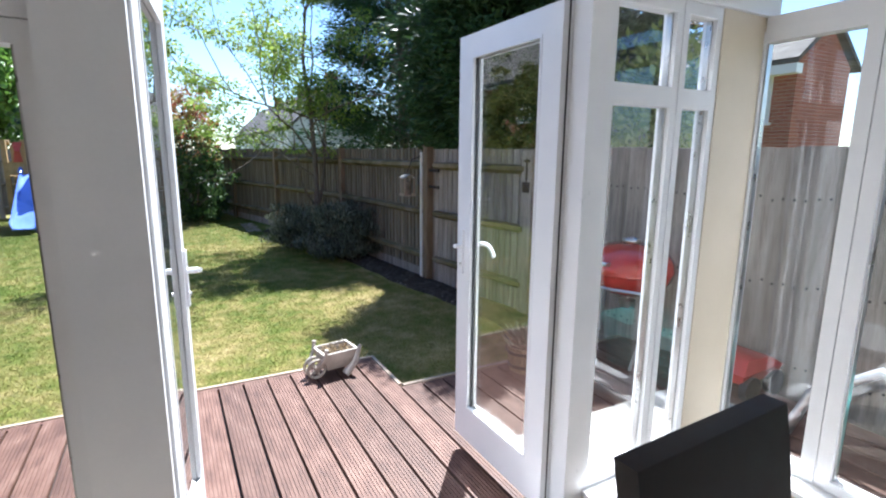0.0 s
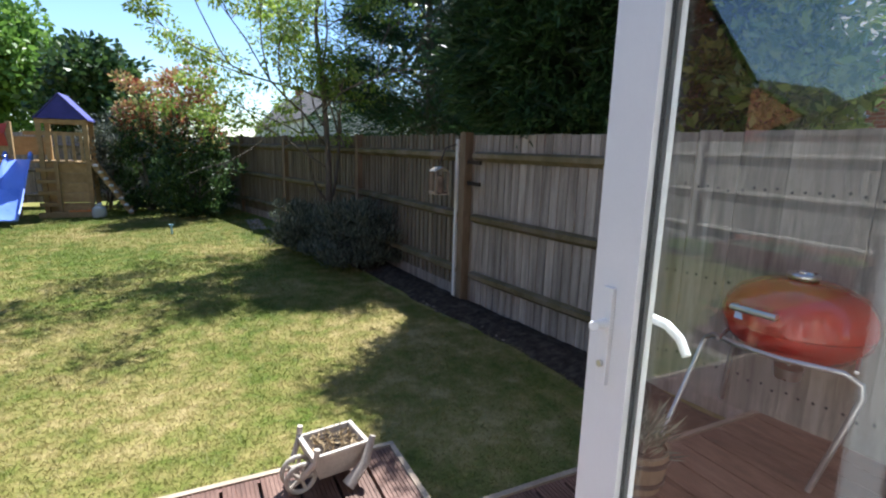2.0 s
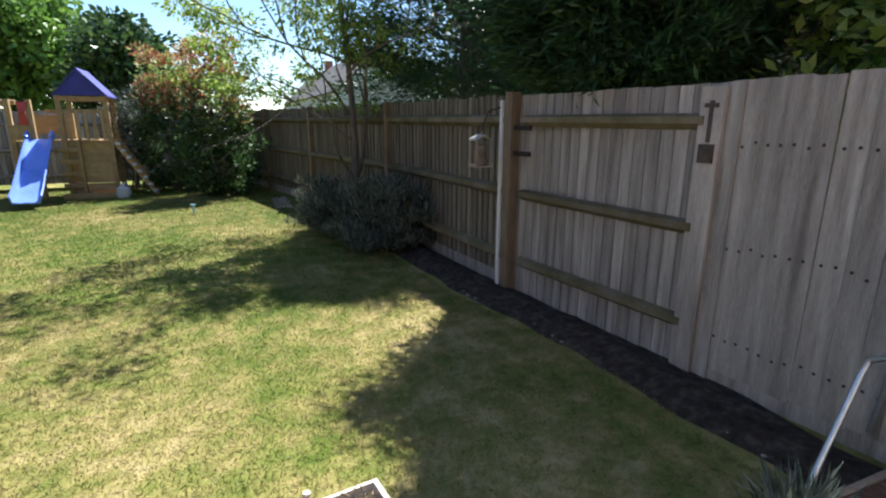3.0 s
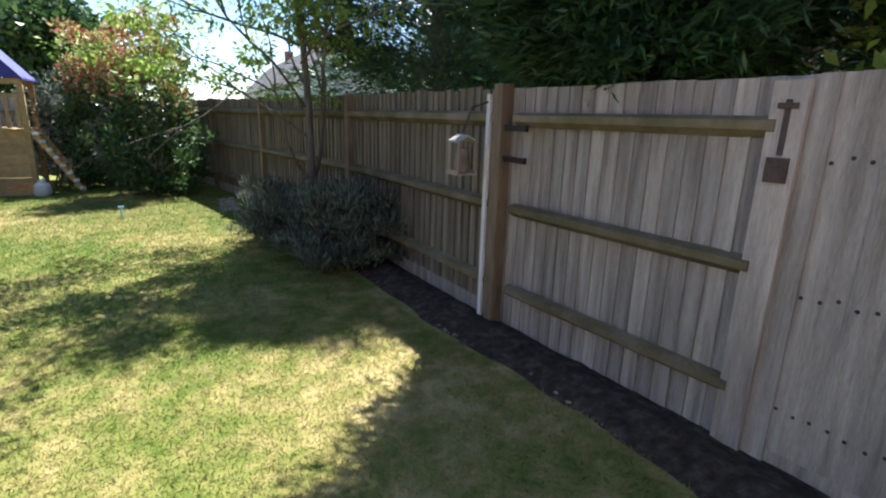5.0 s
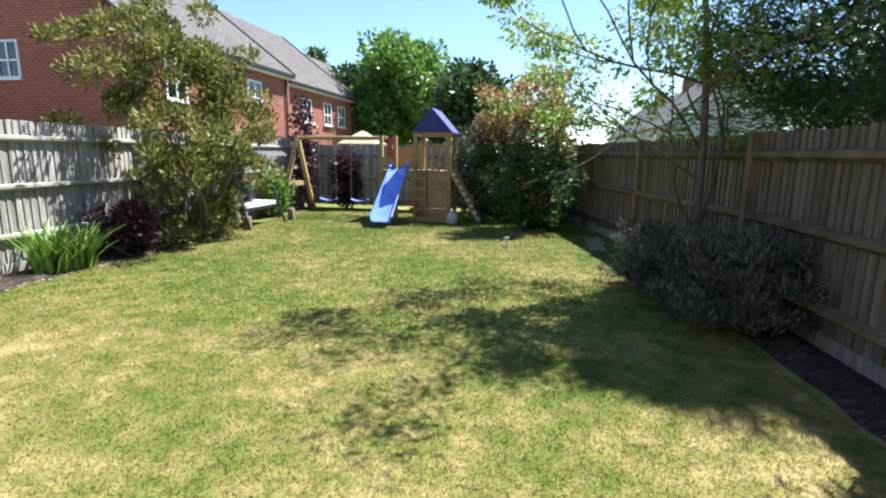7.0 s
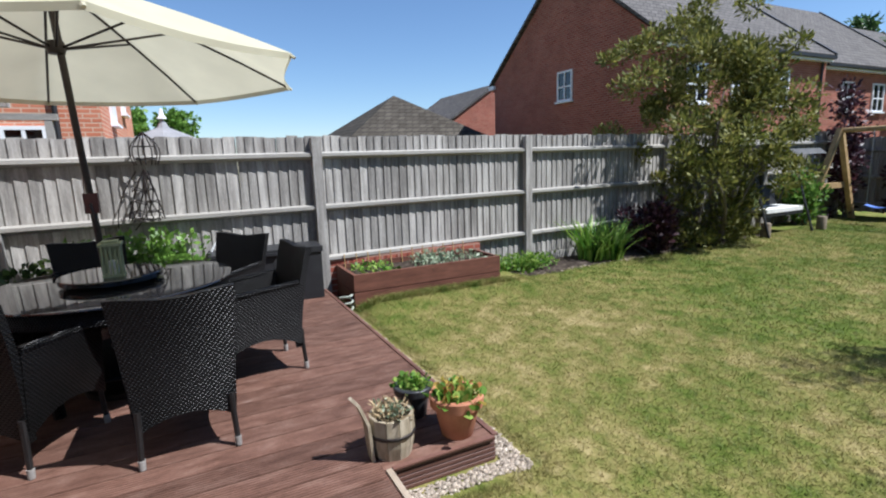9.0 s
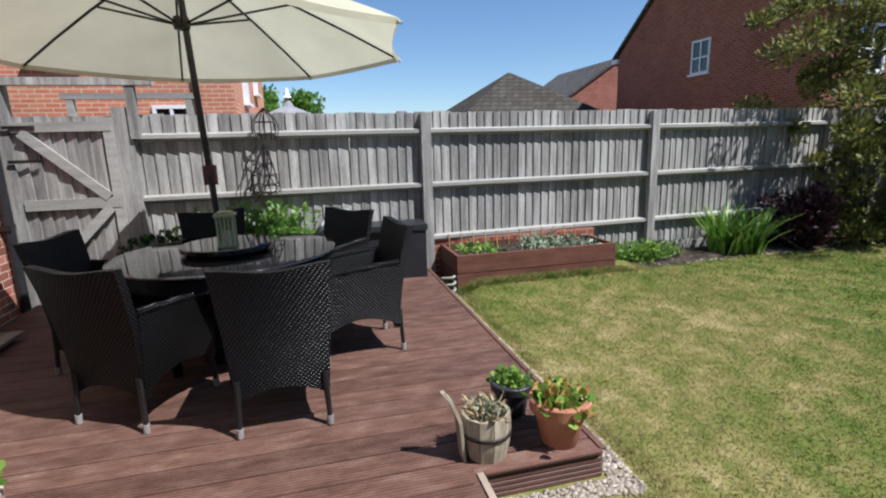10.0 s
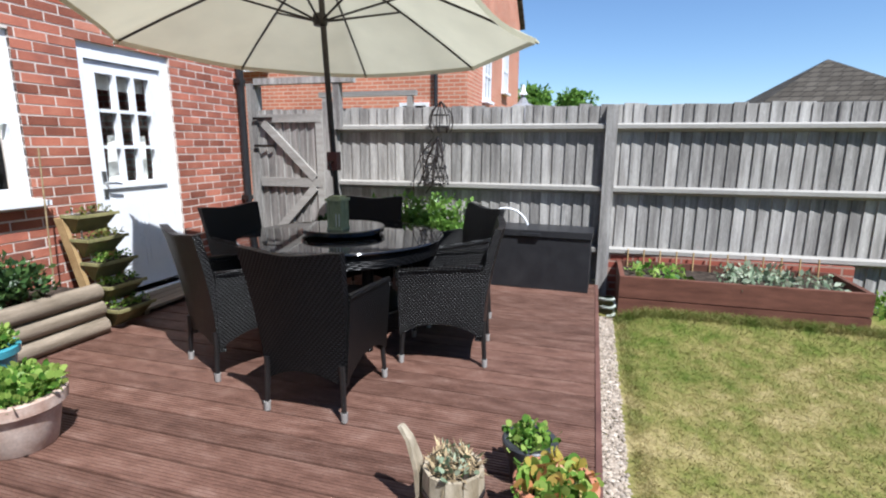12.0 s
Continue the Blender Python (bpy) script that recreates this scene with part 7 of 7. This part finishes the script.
# lean-to and white parasol top beyond the grey fence
shed = thing("garden_shed", -8.2, 17.5, 0, "dark flat roofed shed beyond the grey fence", "shed")
part("wall", boxes((-0.9, 0.9, -2.2, 2.2, 0, 1.95)), GREY_WOOD, shed)
part("roof", boxes((-1.0, 1.0, -2.3, 2.3, 1.955, 2.05)), BLACK_PLASTIC, shed)
gaz = thing("gazebo", -7.4, 26.5, 0, "white pointed gazebo top beyond the fence", "gazebo")
bm = bmesh.new()
ring_loft(bm, [[(1.3 * math.cos(k * math.pi / 2 + 0.8), 1.3 * math.sin(k * math.pi / 2 + 0.8), 2.0) for k in range(4)], [(0.05 * math.cos(k * math.pi / 2 + 0.8), 0.05 * math.sin(k * math.pi / 2 + 0.8), 2.6) for k in range(4)]])
part("canopy", bm, CANVAS, gaz)
for k in range(4):
    bm = bmesh.new()
    q = k * math.pi / 2 + 0.8
    tube(bm, [(1.25 * math.cos(q), 1.25 * math.sin(q), 0), (1.25 * math.cos(q), 1.25 * math.sin(q), 2.02)], 0.03, 8)
    part("pole", bm, UPVC, gaz)

hip = thing("garage", -20.4, 11.7, 0, "brick garage under a grey tiled pyramid roof", "garage")
part("wall", boxes((-2.7, 2.7, -2.7, 2.7, -0.3, 2.55)), FAR_BRICK, hip)
bm = bmesh.new()
ring_loft(bm, [[(-3.0, -3.0, 2.5), (3.0, -3.0, 2.5), (3.0, 3.0, 2.5), (-3.0, 3.0, 2.5)], [(-0.03, -0.03, 4.4), (0.03, -0.03, 4.4), (0.03, 0.03, 4.4), (-0.03, 0.03, 4.4)]])
part("roof", bm, DARK_TILE, hip)
far_house = thing("house", 0, 0, 0, "distant brick house with dark grey gable roof", "house")
gable_walls(far_house, -33, -26, 17, 24, 3.6, 6.0, FAR_BRICK, "x")
gable_roof(far_house, -33, -26, 17, 24, 3.6, 6.0, "x")
gaz2 = thing("gazebo", -11.0, 2.95, 0, "grey peaked gazebo with white finial beyond fence", "gazebo")
bm = bmesh.new()
ring_loft(bm, [[(1.1 * math.cos(k * math.pi / 4), 1.1 * math.sin(k * math.pi / 4), 2.0) for k in range(8)], [(0.12 * math.cos(k * math.pi / 4), 0.12 * math.sin(k * math.pi / 4), 2.42) for k in range(8)], [(0.02 * math.cos(k * math.pi / 4), 0.02 * math.sin(k * math.pi / 4), 2.6) for k in range(8)]])
part("canopy", bm, surface("grey gazebo cloth", [(0.2, 0.2, 0.21), (0.28, 0.28, 0.29)], 0.85, spread=0.0), gaz2)
bm = bmesh.new()
lathe(bm, [(0.0, 2.58), (0.1, 2.6), (0.05, 2.66), (0.03, 2.78), (0.0, 2.8)], 10)
part("finial", bm, UPVC, gaz2, smooth=True)
for k in range(4):
    q = k * math.pi / 2
    bm = bmesh.new()
    tube(bm, [(math.cos(q), math.sin(q), 0), (math.cos(q), math.sin(q), 2.02)], 0.03, 8)
    part("pole", bm, UPVC, gaz2)

# orange brick house beyond the back gate
orange = thing("house", 0, 0, 0, "sunlit orange brick house beyond the back gate", "house")
gable_walls(orange, -16.0, -9.5, -9.0, 2.1, 5.2, 7.6, ORANGE_BRICK)
gable_roof(orange, -16.0, -9.5, -9.0, 2.1, 5.2, 7.6)
for x, z in ((-11.2, 2.5), (-13.5, 2.9)):
    window_in(orange, pose(x, 2.1, z, 0, 0, 180), 0.7, 1.1)
for y, z in ((-0.6, 3.1), (-2.6, 3.1)):
    window_in(orange, pose(-9.5, y, z, 0, 0, 90), 0.75, 1.1)
window_in(orange, pose(-9.5, 1.05, 1.2, 0, 0, 90), 0.6, 1.15)
bm = bmesh.new()
tube(bm, [(-9.44, 1.5, 0), (-9.44, 1.5, 5.0)], 0.04, 8)
part("downpipe", bm, BLACK_PLASTIC, orange)
pergola = thing("pergola", -7.2, 0.9, 0, "pale open timber frame beyond the fence", "frame")
for y in (-0.5, 0.9):
    part("post", boxes((-0.04, 0.04, y - 0.04, y + 0.04, 0, 2.25)), GREY_RAIL, pergola)
part("beam", boxes((-0.045, 0.045, -0.6, 1.0, 2.254, 2.33)), GREY_RAIL, pergola)

# red brick house past the side fence
red_house = thing("house", 0, 0, 0, "dark red brick gabled house beyond the fence", "house")
gable_walls(red_house, 12.0, 14.1, 6.3, 13.0, 3.85, 4.75, FAR_BRICK)
gable_roof(red_house, 12.0, 14.1, 6.3, 13.0, 3.85, 4.75)
part("fascia", boxes((11.76, 11.99, 6.2, 13.1, 3.45, 3.64)), UPVC, red_house)
window_in(red_house, pose(12.0, 7.1, 2.5, 0, 0, -90), 0.7, 1.1)

FAR_RENDER = surface("weathered pale render", [(0.36, 0.35, 0.34), (0.48, 0.47, 0.45)], 0.9, scale=1.5, fine=30, bump=0.2)
# far row of pale houses over the end of the brown fence
for k, (y0, y1, lab) in enumerate(((38.0, 47.0, "distant pale rendered house with grey roof"), (47.2, 58.0, "distant pale rendered house with chimney"), (58.2, 72.0, "distant pale rendered house with chimney"))):
    far = thing("house", 0, 0, 0, lab, "house", "far pale houses")
    gable_walls(far, 8.6, 15.0, y0, y1, 3.7, 6.9, FAR_RENDER)
    gable_roof(far, 8.6, 15.0, y0, y1, 3.7, 6.9)
    part("chimney", boxes((11.4, 12.2, y0 + 0.3, y0 + 0.9, 6.2, 7.6)), FAR_BRICK, far)
    for q in (2.0, 4.5, 7.0):
        window_in(far, pose(8.6, y0 + q, 2.2, 0, 0, -90), 1.1, 1.2)

# ---- pieces: gravel, grass, deck boards, fence boards, bricks ----
rng = np.random.default_rng(500)


def gravel(name, label, spans, n, seed, size=(0.012, 0.024), material=STONE):
    """Loose stones, too many to count, as one mesh."""
    rng = np.random.default_rng(seed)
    ico = [(0, 0, 1), (0.9, 0, 0.2), (0.28, 0.85, 0.2), (-0.72, 0.53, 0.2), (-0.72, -0.53, 0.2), (0.28, -0.85, 0.2)]
    tri = [(0, 1, 2), (0, 2, 3), (0, 3, 4), (0, 4, 5), (0, 5, 1)]
    verts, faces = [], []
    area = np.array([(b - a) * (d - c) for a, b, c, d in spans])
    pick = rng.choice(len(spans), n, p=area / area.sum())
    for k in range(n):
        x0, x1, y0, y1 = spans[pick[k]]
        c = np.array([rng.uniform(x0, x1), rng.uniform(y0, y1), rng.uniform(-0.004, 0.012)])
        s = rng.uniform(*size)
        t = rng.uniform(0, 6.28)
        sq = rng.uniform(0.6, 1.0)
        i0 = len(verts)
        for p in ico:
            px, py = p[0] * s, p[1] * s * sq
            verts.append((c[0] + px * math.cos(t) - py * math.sin(t), c[1] + px * math.sin(t) + py * math.cos(t), c[2] + p[2] * s * 0.6))
        faces += [(i0 + a, i0 + b, i0 + d) for a, b, d in tri]
    me = bpy.data.meshes.new(name)
    me.from_pydata(verts, [], faces)
    me.materials.append(material)
    return tagged(new(name, me), label, "gravel", kind="stuff")


gravel("gravel_strip", "pale gravel strip between the deck and lawn", [(-4.5, STEP_LEFT + 0.16, FRONT_LEFT + 0.025, FRONT_LEFT + 0.15), (STEP_LEFT + 0.03, STEP_LEFT + 0.14, FRONT_MID + 0.04, FRONT_LEFT + 0.03)], 4700, 501, (0.009, 0.019))
CHIPS = surface("bark chips", [(0.05, 0.038, 0.03), (0.14, 0.105, 0.08), (0.36, 0.32, 0.27)], 0.9, scale=5, fine=120, bump=0.4, spread=0.45, island=True, spec=0.15)
gravel("bark_chips", "scattered brown chips and pale stones on the bed", [(3.5, 3.76, 3.5, 5.2), (3.36, 3.62, 5.2, 6.2), (3.16, 3.42, 6.2, 8.0), (2.4, 3.1, 9.8, 12.0)], 2200, 502, (0.01, 0.028), CHIPS)
gravel("border_stones", "stones and crumbs in the dark border", [(-5.25, -4.75, 6.95, 9.5)], 300, 503, (0.012, 0.03))
gravel("edge_stones", "line of pale stones under the far fence", [(1.95, 2.25, 12.2, 13.6)], 160, 504, (0.02, 0.045))


def grass(name, label, x0, x1, y0, y1, n, seed, tall=(0.01, 0.024), wide=0.006, keep=None):
    """Short mown blades, one triangle each, as one mesh."""
    rng = np.random.default_rng(seed)
    p = np.stack([rng.uniform(x0, x1, n), rng.uniform(y0, y1, n)], 1)
    if keep is not None:
        p = p[keep(p[:, 0], p[:, 1])]
    n = len(p)
    a = rng.uniform(0, 6.28, n)
    h = rng.uniform(*tall, n)
    lean = rng.normal(size=(n, 2)) * 1.1 * h[:, None]
    w = wide * rng.uniform(0.7, 1.4, n)
    v = np.zeros((n, 3, 3))
    v[:, 0, 0], v[:, 0, 1] = p[:, 0] - np.cos(a) * w / 2, p[:, 1] - np.sin(a) * w / 2
    v[:, 1, 0], v[:, 1, 1] = p[:, 0] + np.cos(a) * w / 2, p[:, 1] + np.sin(a) * w / 2
    v[:, 2, 0], v[:, 2, 1], v[:, 2, 2] = p[:, 0] + lean[:, 0], p[:, 1] + lean[:, 1], h
    v[:, :, 2] += lawn_rise(p[:, 0], p[:, 1])[:, None]
    me = bpy.data.meshes.new(name)
    me.vertices.add(n * 3)
    me.vertices.foreach_set("co", v.reshape(-1))
    me.loops.add(n * 3)
    me.loops.foreach_set("vertex_index", np.arange(n * 3, dtype=np.int32))
    me.polygons.add(n)
    me.polygons.foreach_set("loop_start", np.arange(0, n * 3, 3, dtype=np.int32))
    me.update(calc_edges=True)
    me.materials.append(BLADE)
    return tagged(new(name, me), label, "grass", kind="stuff")


def on_lawn(x, y):
    front_y = np.where(x < STEP_LEFT + 0.18, FRONT_LEFT + 0.18, np.where(x < STEP_RIGHT + 0.03, FRONT_MID + 0.045, FRONT_RIGHT + 0.045))
    right = np.interp(y, [3.3, 5.0, 6.6, 9.5, 12.5, 15.2, 17.3], [3.4, 3.42, 3.08, 2.85, 2.35, 2.0, 1.5])
    left = np.interp(y, [4.5, 6.9, 7.0, 13.0, 17.0], [-4.45, -4.45, -4.78, -4.95, -5.5])
    return (y > front_y) & (x < right) & (x > left)


grass("grass_near", "short patchy green and straw coloured grass", -4.9, 3.45, 3.3, 7.6, 230000, 511, wide=0.0055, keep=on_lawn)
grass("grass_far", "short patchy green and straw coloured grass", -5.5, 3.2, 7.6, 17.2, 190000, 512, (0.014, 0.032), 0.009, on_lawn)


def edge_tuft(x, y):
    e = np.minimum(np.abs(y - (FRONT_LEFT + 0.2)) + (x > STEP_LEFT + 0.2) * 9, np.minimum(np.abs(x - (STEP_LEFT + 0.2)) + ((y < FRONT_MID + 0.05) | (y > FRONT_LEFT + 0.2)) * 9, np.minimum(np.abs(x + 4.42) + ((y < 4.75) | (y > 6.9)) * 9, np.minimum(np.abs(y - 3.99) + ((x < -1.2) | (x > 1.8)) * 9, np.abs(y - 3.4) + (x < 1.82) * 9))))
    return on_lawn(x, y) & (e < 0.07)


grass("grass_edge", "longer untrimmed grass along the deck and bed", -4.9, 3.4, 3.3, 7.2, 230000, 513, (0.02, 0.05), 0.005, edge_tuft)

grass("grass_bed", "long fresh green grass against the raised bed", -4.49, -4.36, 4.74, 6.75, 5200, 514, (0.03, 0.08), 0.007, lambda x, y: rng.random(len(x)) < 1.0 - (x + 4.49) * 6)

# deck boards: grooved, running away from the house
PITCH, BW = 0.165, 0.153


def deck_board(y0, y1):
    bm = bmesh.new()
    g = 8
    top = []
    for i in range(g):
        a, b = -BW / 2 + BW * i / g, -BW / 2 + BW * (i + 1) / g
        top += [(a + 0.0025, DECK_Z), (b - 0.0045, DECK_Z), (b - 0.0035, DECK_Z - 0.0035), (b + 0.0015 if i < g - 1 else b - 0.001, DECK_Z - 0.0035)]
    ring = top + [(BW / 2, DECK_Z - 0.026), (-BW / 2, DECK_Z - 0.026)]
    ring_loft(bm, [[(u, y, h) for u, h in ring] for y in (y0, y1)])
    return mesh_of("board", bm, DECK)


kinds = {}
k = 0
x = 0.7325 - 35 * PITCH
while x < DECK_RIGHT - 0.05:
    end = FRONT_LEFT - 0.008 if x < STEP_LEFT - 0.05 else (FRONT_MID - 0.002 if x < STEP_RIGHT else FRONT_RIGHT - 0.002)
    start = 0.64 if x < CX0 - 0.1 else (FY1 + 0.055 if x < CX1 + 0.1 else -0.9)
    key = (start, end)
    if key not in kinds:
        kinds[key] = deck_board(start, end)
    piece("board", kinds[key], deck, pose(x, 0, random.uniform(-0.001, 0.0008)))
    x += PITCH
    k += 1


part("edge_board", boxes((STEP_LEFT - 0.098, STEP_LEFT - 0.004, FRONT_MID - 0.001, FRONT_LEFT - 0.008, DECK_Z - 0.026, DECK_Z)), DECK, deck, bevel=0.003)


def feather_board(height, width=0.118, material=GREY_WOOD, side=1, thick=0.021):
    """A featheredge board: thick at one side, thin at the other, stood on its end."""
    bm = bmesh.new()
    rings = []
    for z in (0.0, height):
        rings.append([(-0.003, -side * width / 2, z), (thick, side * width / 2, z), (-0.006, side * width / 2, z), (-0.006, -side * width / 2, z)][::side])
    ring_loft(bm, rings)
    return mesh_of("board", bm, material)


def board_run(parent, a, b, low, top, mesh, pitch, out_angle, shift, jit=0.012, tilt=0.5):
    """Boards in a row from a to b, on the far side of the rails."""
    a, b = Vector(a), Vector(b)
    d = b - a
    n = int(d.length / pitch)
    for i in range(n):
        p = a + d * ((i + 0.5) / n)
        piece("board", mesh, parent, pose(p.x + shift[0], p.y + shift[1], low + random.uniform(-jit, jit), random.uniform(-tilt, tilt), 0, out_angle + random.uniform(-1, 1)))


grey_board = feather_board(1.77, 0.125, GREY_WOOD, -1, 0.015)
for a, b in zip(GREY_POSTS, GREY_POSTS[1:]):
    board_run(fence_grey, a, b, 0.16, 1.93, grey_board, 0.104, math.degrees(math.atan2(b[1] - a[1], b[0] - a[0])) - 90, (-0.01, 0))
for a, b in zip(GREY_POSTS, GREY_POSTS[1:]):
    o = part("gravel_board", boxes((-0.015, 0.01, 0.06, (Vector(b) - Vector(a)).length - 0.06, 0.0, 0.15)), GREY_WOOD, fence_grey)
    o.matrix_basis = pose(a[0], a[1], 0, 0, 0, math.degrees(math.atan2(b[1] - a[1], b[0] - a[0])) - 90)
brown_board = feather_board(1.71, 0.125, SHADED_MOSS_BOARD)
for a, b in zip(RIGHT_POSTS, RIGHT_POSTS[1:]):
    ang = math.degrees(math.atan2(b[1] - a[1], b[0] - a[0])) - 90
    board_run(fence_brown, a, b, 0.14, 1.8, brown_board, 0.106, ang + 180, (0.015, 0))
    o = part("gravel_board", boxes((-0.01, 0.015, 0.05, (Vector(b) - Vector(a)).length - 0.05, 0.0, 0.15)), BROWN_WOOD, fence_brown)
    o.matrix_basis = pose(a[0], a[1], 0, 0, 0, ang)
gate_ang = math.degrees(math.atan2(GATE_A[1] - GATE_B[1], GATE_A[0] - GATE_B[0])) - 90
board_run(side_gate, (GATE_A[0], GATE_A[1] + 0.16), (GATE_B[0], GATE_B[1] - 0.1), -0.02, 1.8, feather_board(1.86, 0.125, BROWN_WOOD, 1, 0.011), 0.106, gate_ang + 180, (0.01, 0), 0.006, 0.1)
back_board = feather_board(1.7, 0.125, GREY_WOOD)
for a, b in zip(BACK_POSTS, BACK_POSTS[1:]):
    board_run(fence_back, a, b, 0.1, 1.8, back_board, 0.106, -90, (0, 0.01))

# flat side of the fence, with nails
bm = bmesh.new()
ring_loft(bm, [[(-0.012, -0.072, z), (-0.016, 0.07, z), (0.006, 0.072, z), (0.006, -0.072, z)] for z in (0.0, 1.75)])
flat_board = mesh_of("board", bm, BROWN_WOOD)
bm = bmesh.new()
lathe(bm, [(0.0, -0.004), (0.01, -0.003), (0.007, 0.002), (0.0, 0.003)], 6)
nail = mesh_of("nail", bm, SEAL)
a, b = Vector((GATE_B[0] + 0.015, GATE_B[1] - 0.02)), Vector(PLAIN_END)
d = b - a
n = int(d.length / 0.14)
ang = math.degrees(math.atan2(-d.y, -d.x)) - 90
for i in range(n):
    p = a + d * ((i + 0.5) / n)
    o = piece("board", flat_board, fence_plain, pose(p.x + random.uniform(-0.004, 0.004), p.y, 0.1 + random.uniform(-0.008, 0.008), random.uniform(-0.3, 0.3), 0, ang))
    if i < 30:
        for z in (0.22, 0.8, 1.4):
            for q in (-0.03, 0.035):
                piece("nail", nail, o, pose(-0.017, q, z + random.uniform(-0.015, 0.015), 0, 90, 0))
part("gravel_board", boxes((0.0, 0.03, -d.length, 0.0, 0.0, 0.12)), BROWN_WOOD, fence_plain).matrix_basis = pose(a.x, a.y, 0, 0, 0, ang)

gate_board = feather_board(1.72, 0.125, GREY_WOOD)
for i in range(8):
    piece("board", gate_board, back_gate, pose(-0.012, 0.7 + i * 0.108, 0.2 + random.uniform(-0.01, 0.01)))

# bricks of the rear wall
BL, BH, JT = 0.213, 0.062, 0.0125
brick_kinds = {}


def brick_of(length):
    """Whole and cut bricks, one mesh for each length."""
    key = round(length, 3)
    if key not in brick_kinds:
        bm = bmesh.new()
        box(bm, -key / 2, key / 2, -0.03, 0.006, 0, BH)
        brick_kinds[key] = mesh_of("brick", bm, BRICK)
    return brick_kinds[key]


def cut(x0, x1, z0, z1):
    """What is left of a brick once the openings are taken out of it."""
    left = [(x0, x1)]
    for a, b, c, d in ((DOOR_X0, DOOR_X1, DOOR_Z0 - 0.06, DOOR_Z1), (WIN_X0 - 0.06, WIN_X1 + 0.06, WIN_Z0 - 0.04, WIN_Z0), (WIN_X0, WIN_X1, WIN_Z0, WIN_Z1)):
        if min(z1, d) - max(z0, c) > 0.022:
            left = [s for p, q in left for s in ((p, min(q, a)), (max(p, b), q)) if s[1] - s[0] > 0.02]
    return left


rest = bmesh.new()
row = 0
z = 0.02
while z + BH < EAVE - 0.15:
    x = HOUSE_X0 + (0 if row % 2 else -0.1125)
    while x < HOUSE_X1:
        for s0, s1 in cut(max(x, HOUSE_X0), x + BL, z, z + BH):
            if s1 > HOUSE_X1 + 0.12:
                continue
            if z < 2.5 and s1 < -2.3:
                piece("brick", brick_of(s1 - s0), house_wall, pose((s0 + s1) / 2, WALL_Y - 0.008 + random.uniform(-0.0015, 0.0015), z + random.uniform(-0.001, 0.001)))
            else:
                box(rest, s0, s1, WALL_Y - 0.03, WALL_Y - 0.002, z, z + BH)
        x += BL + JT
    z += BH + JT
    row += 1
tagged(part("wall_brickwork", rest, BRICK_JOINED), "upper courses of red brickwork", "brickwork", kind="stuff")
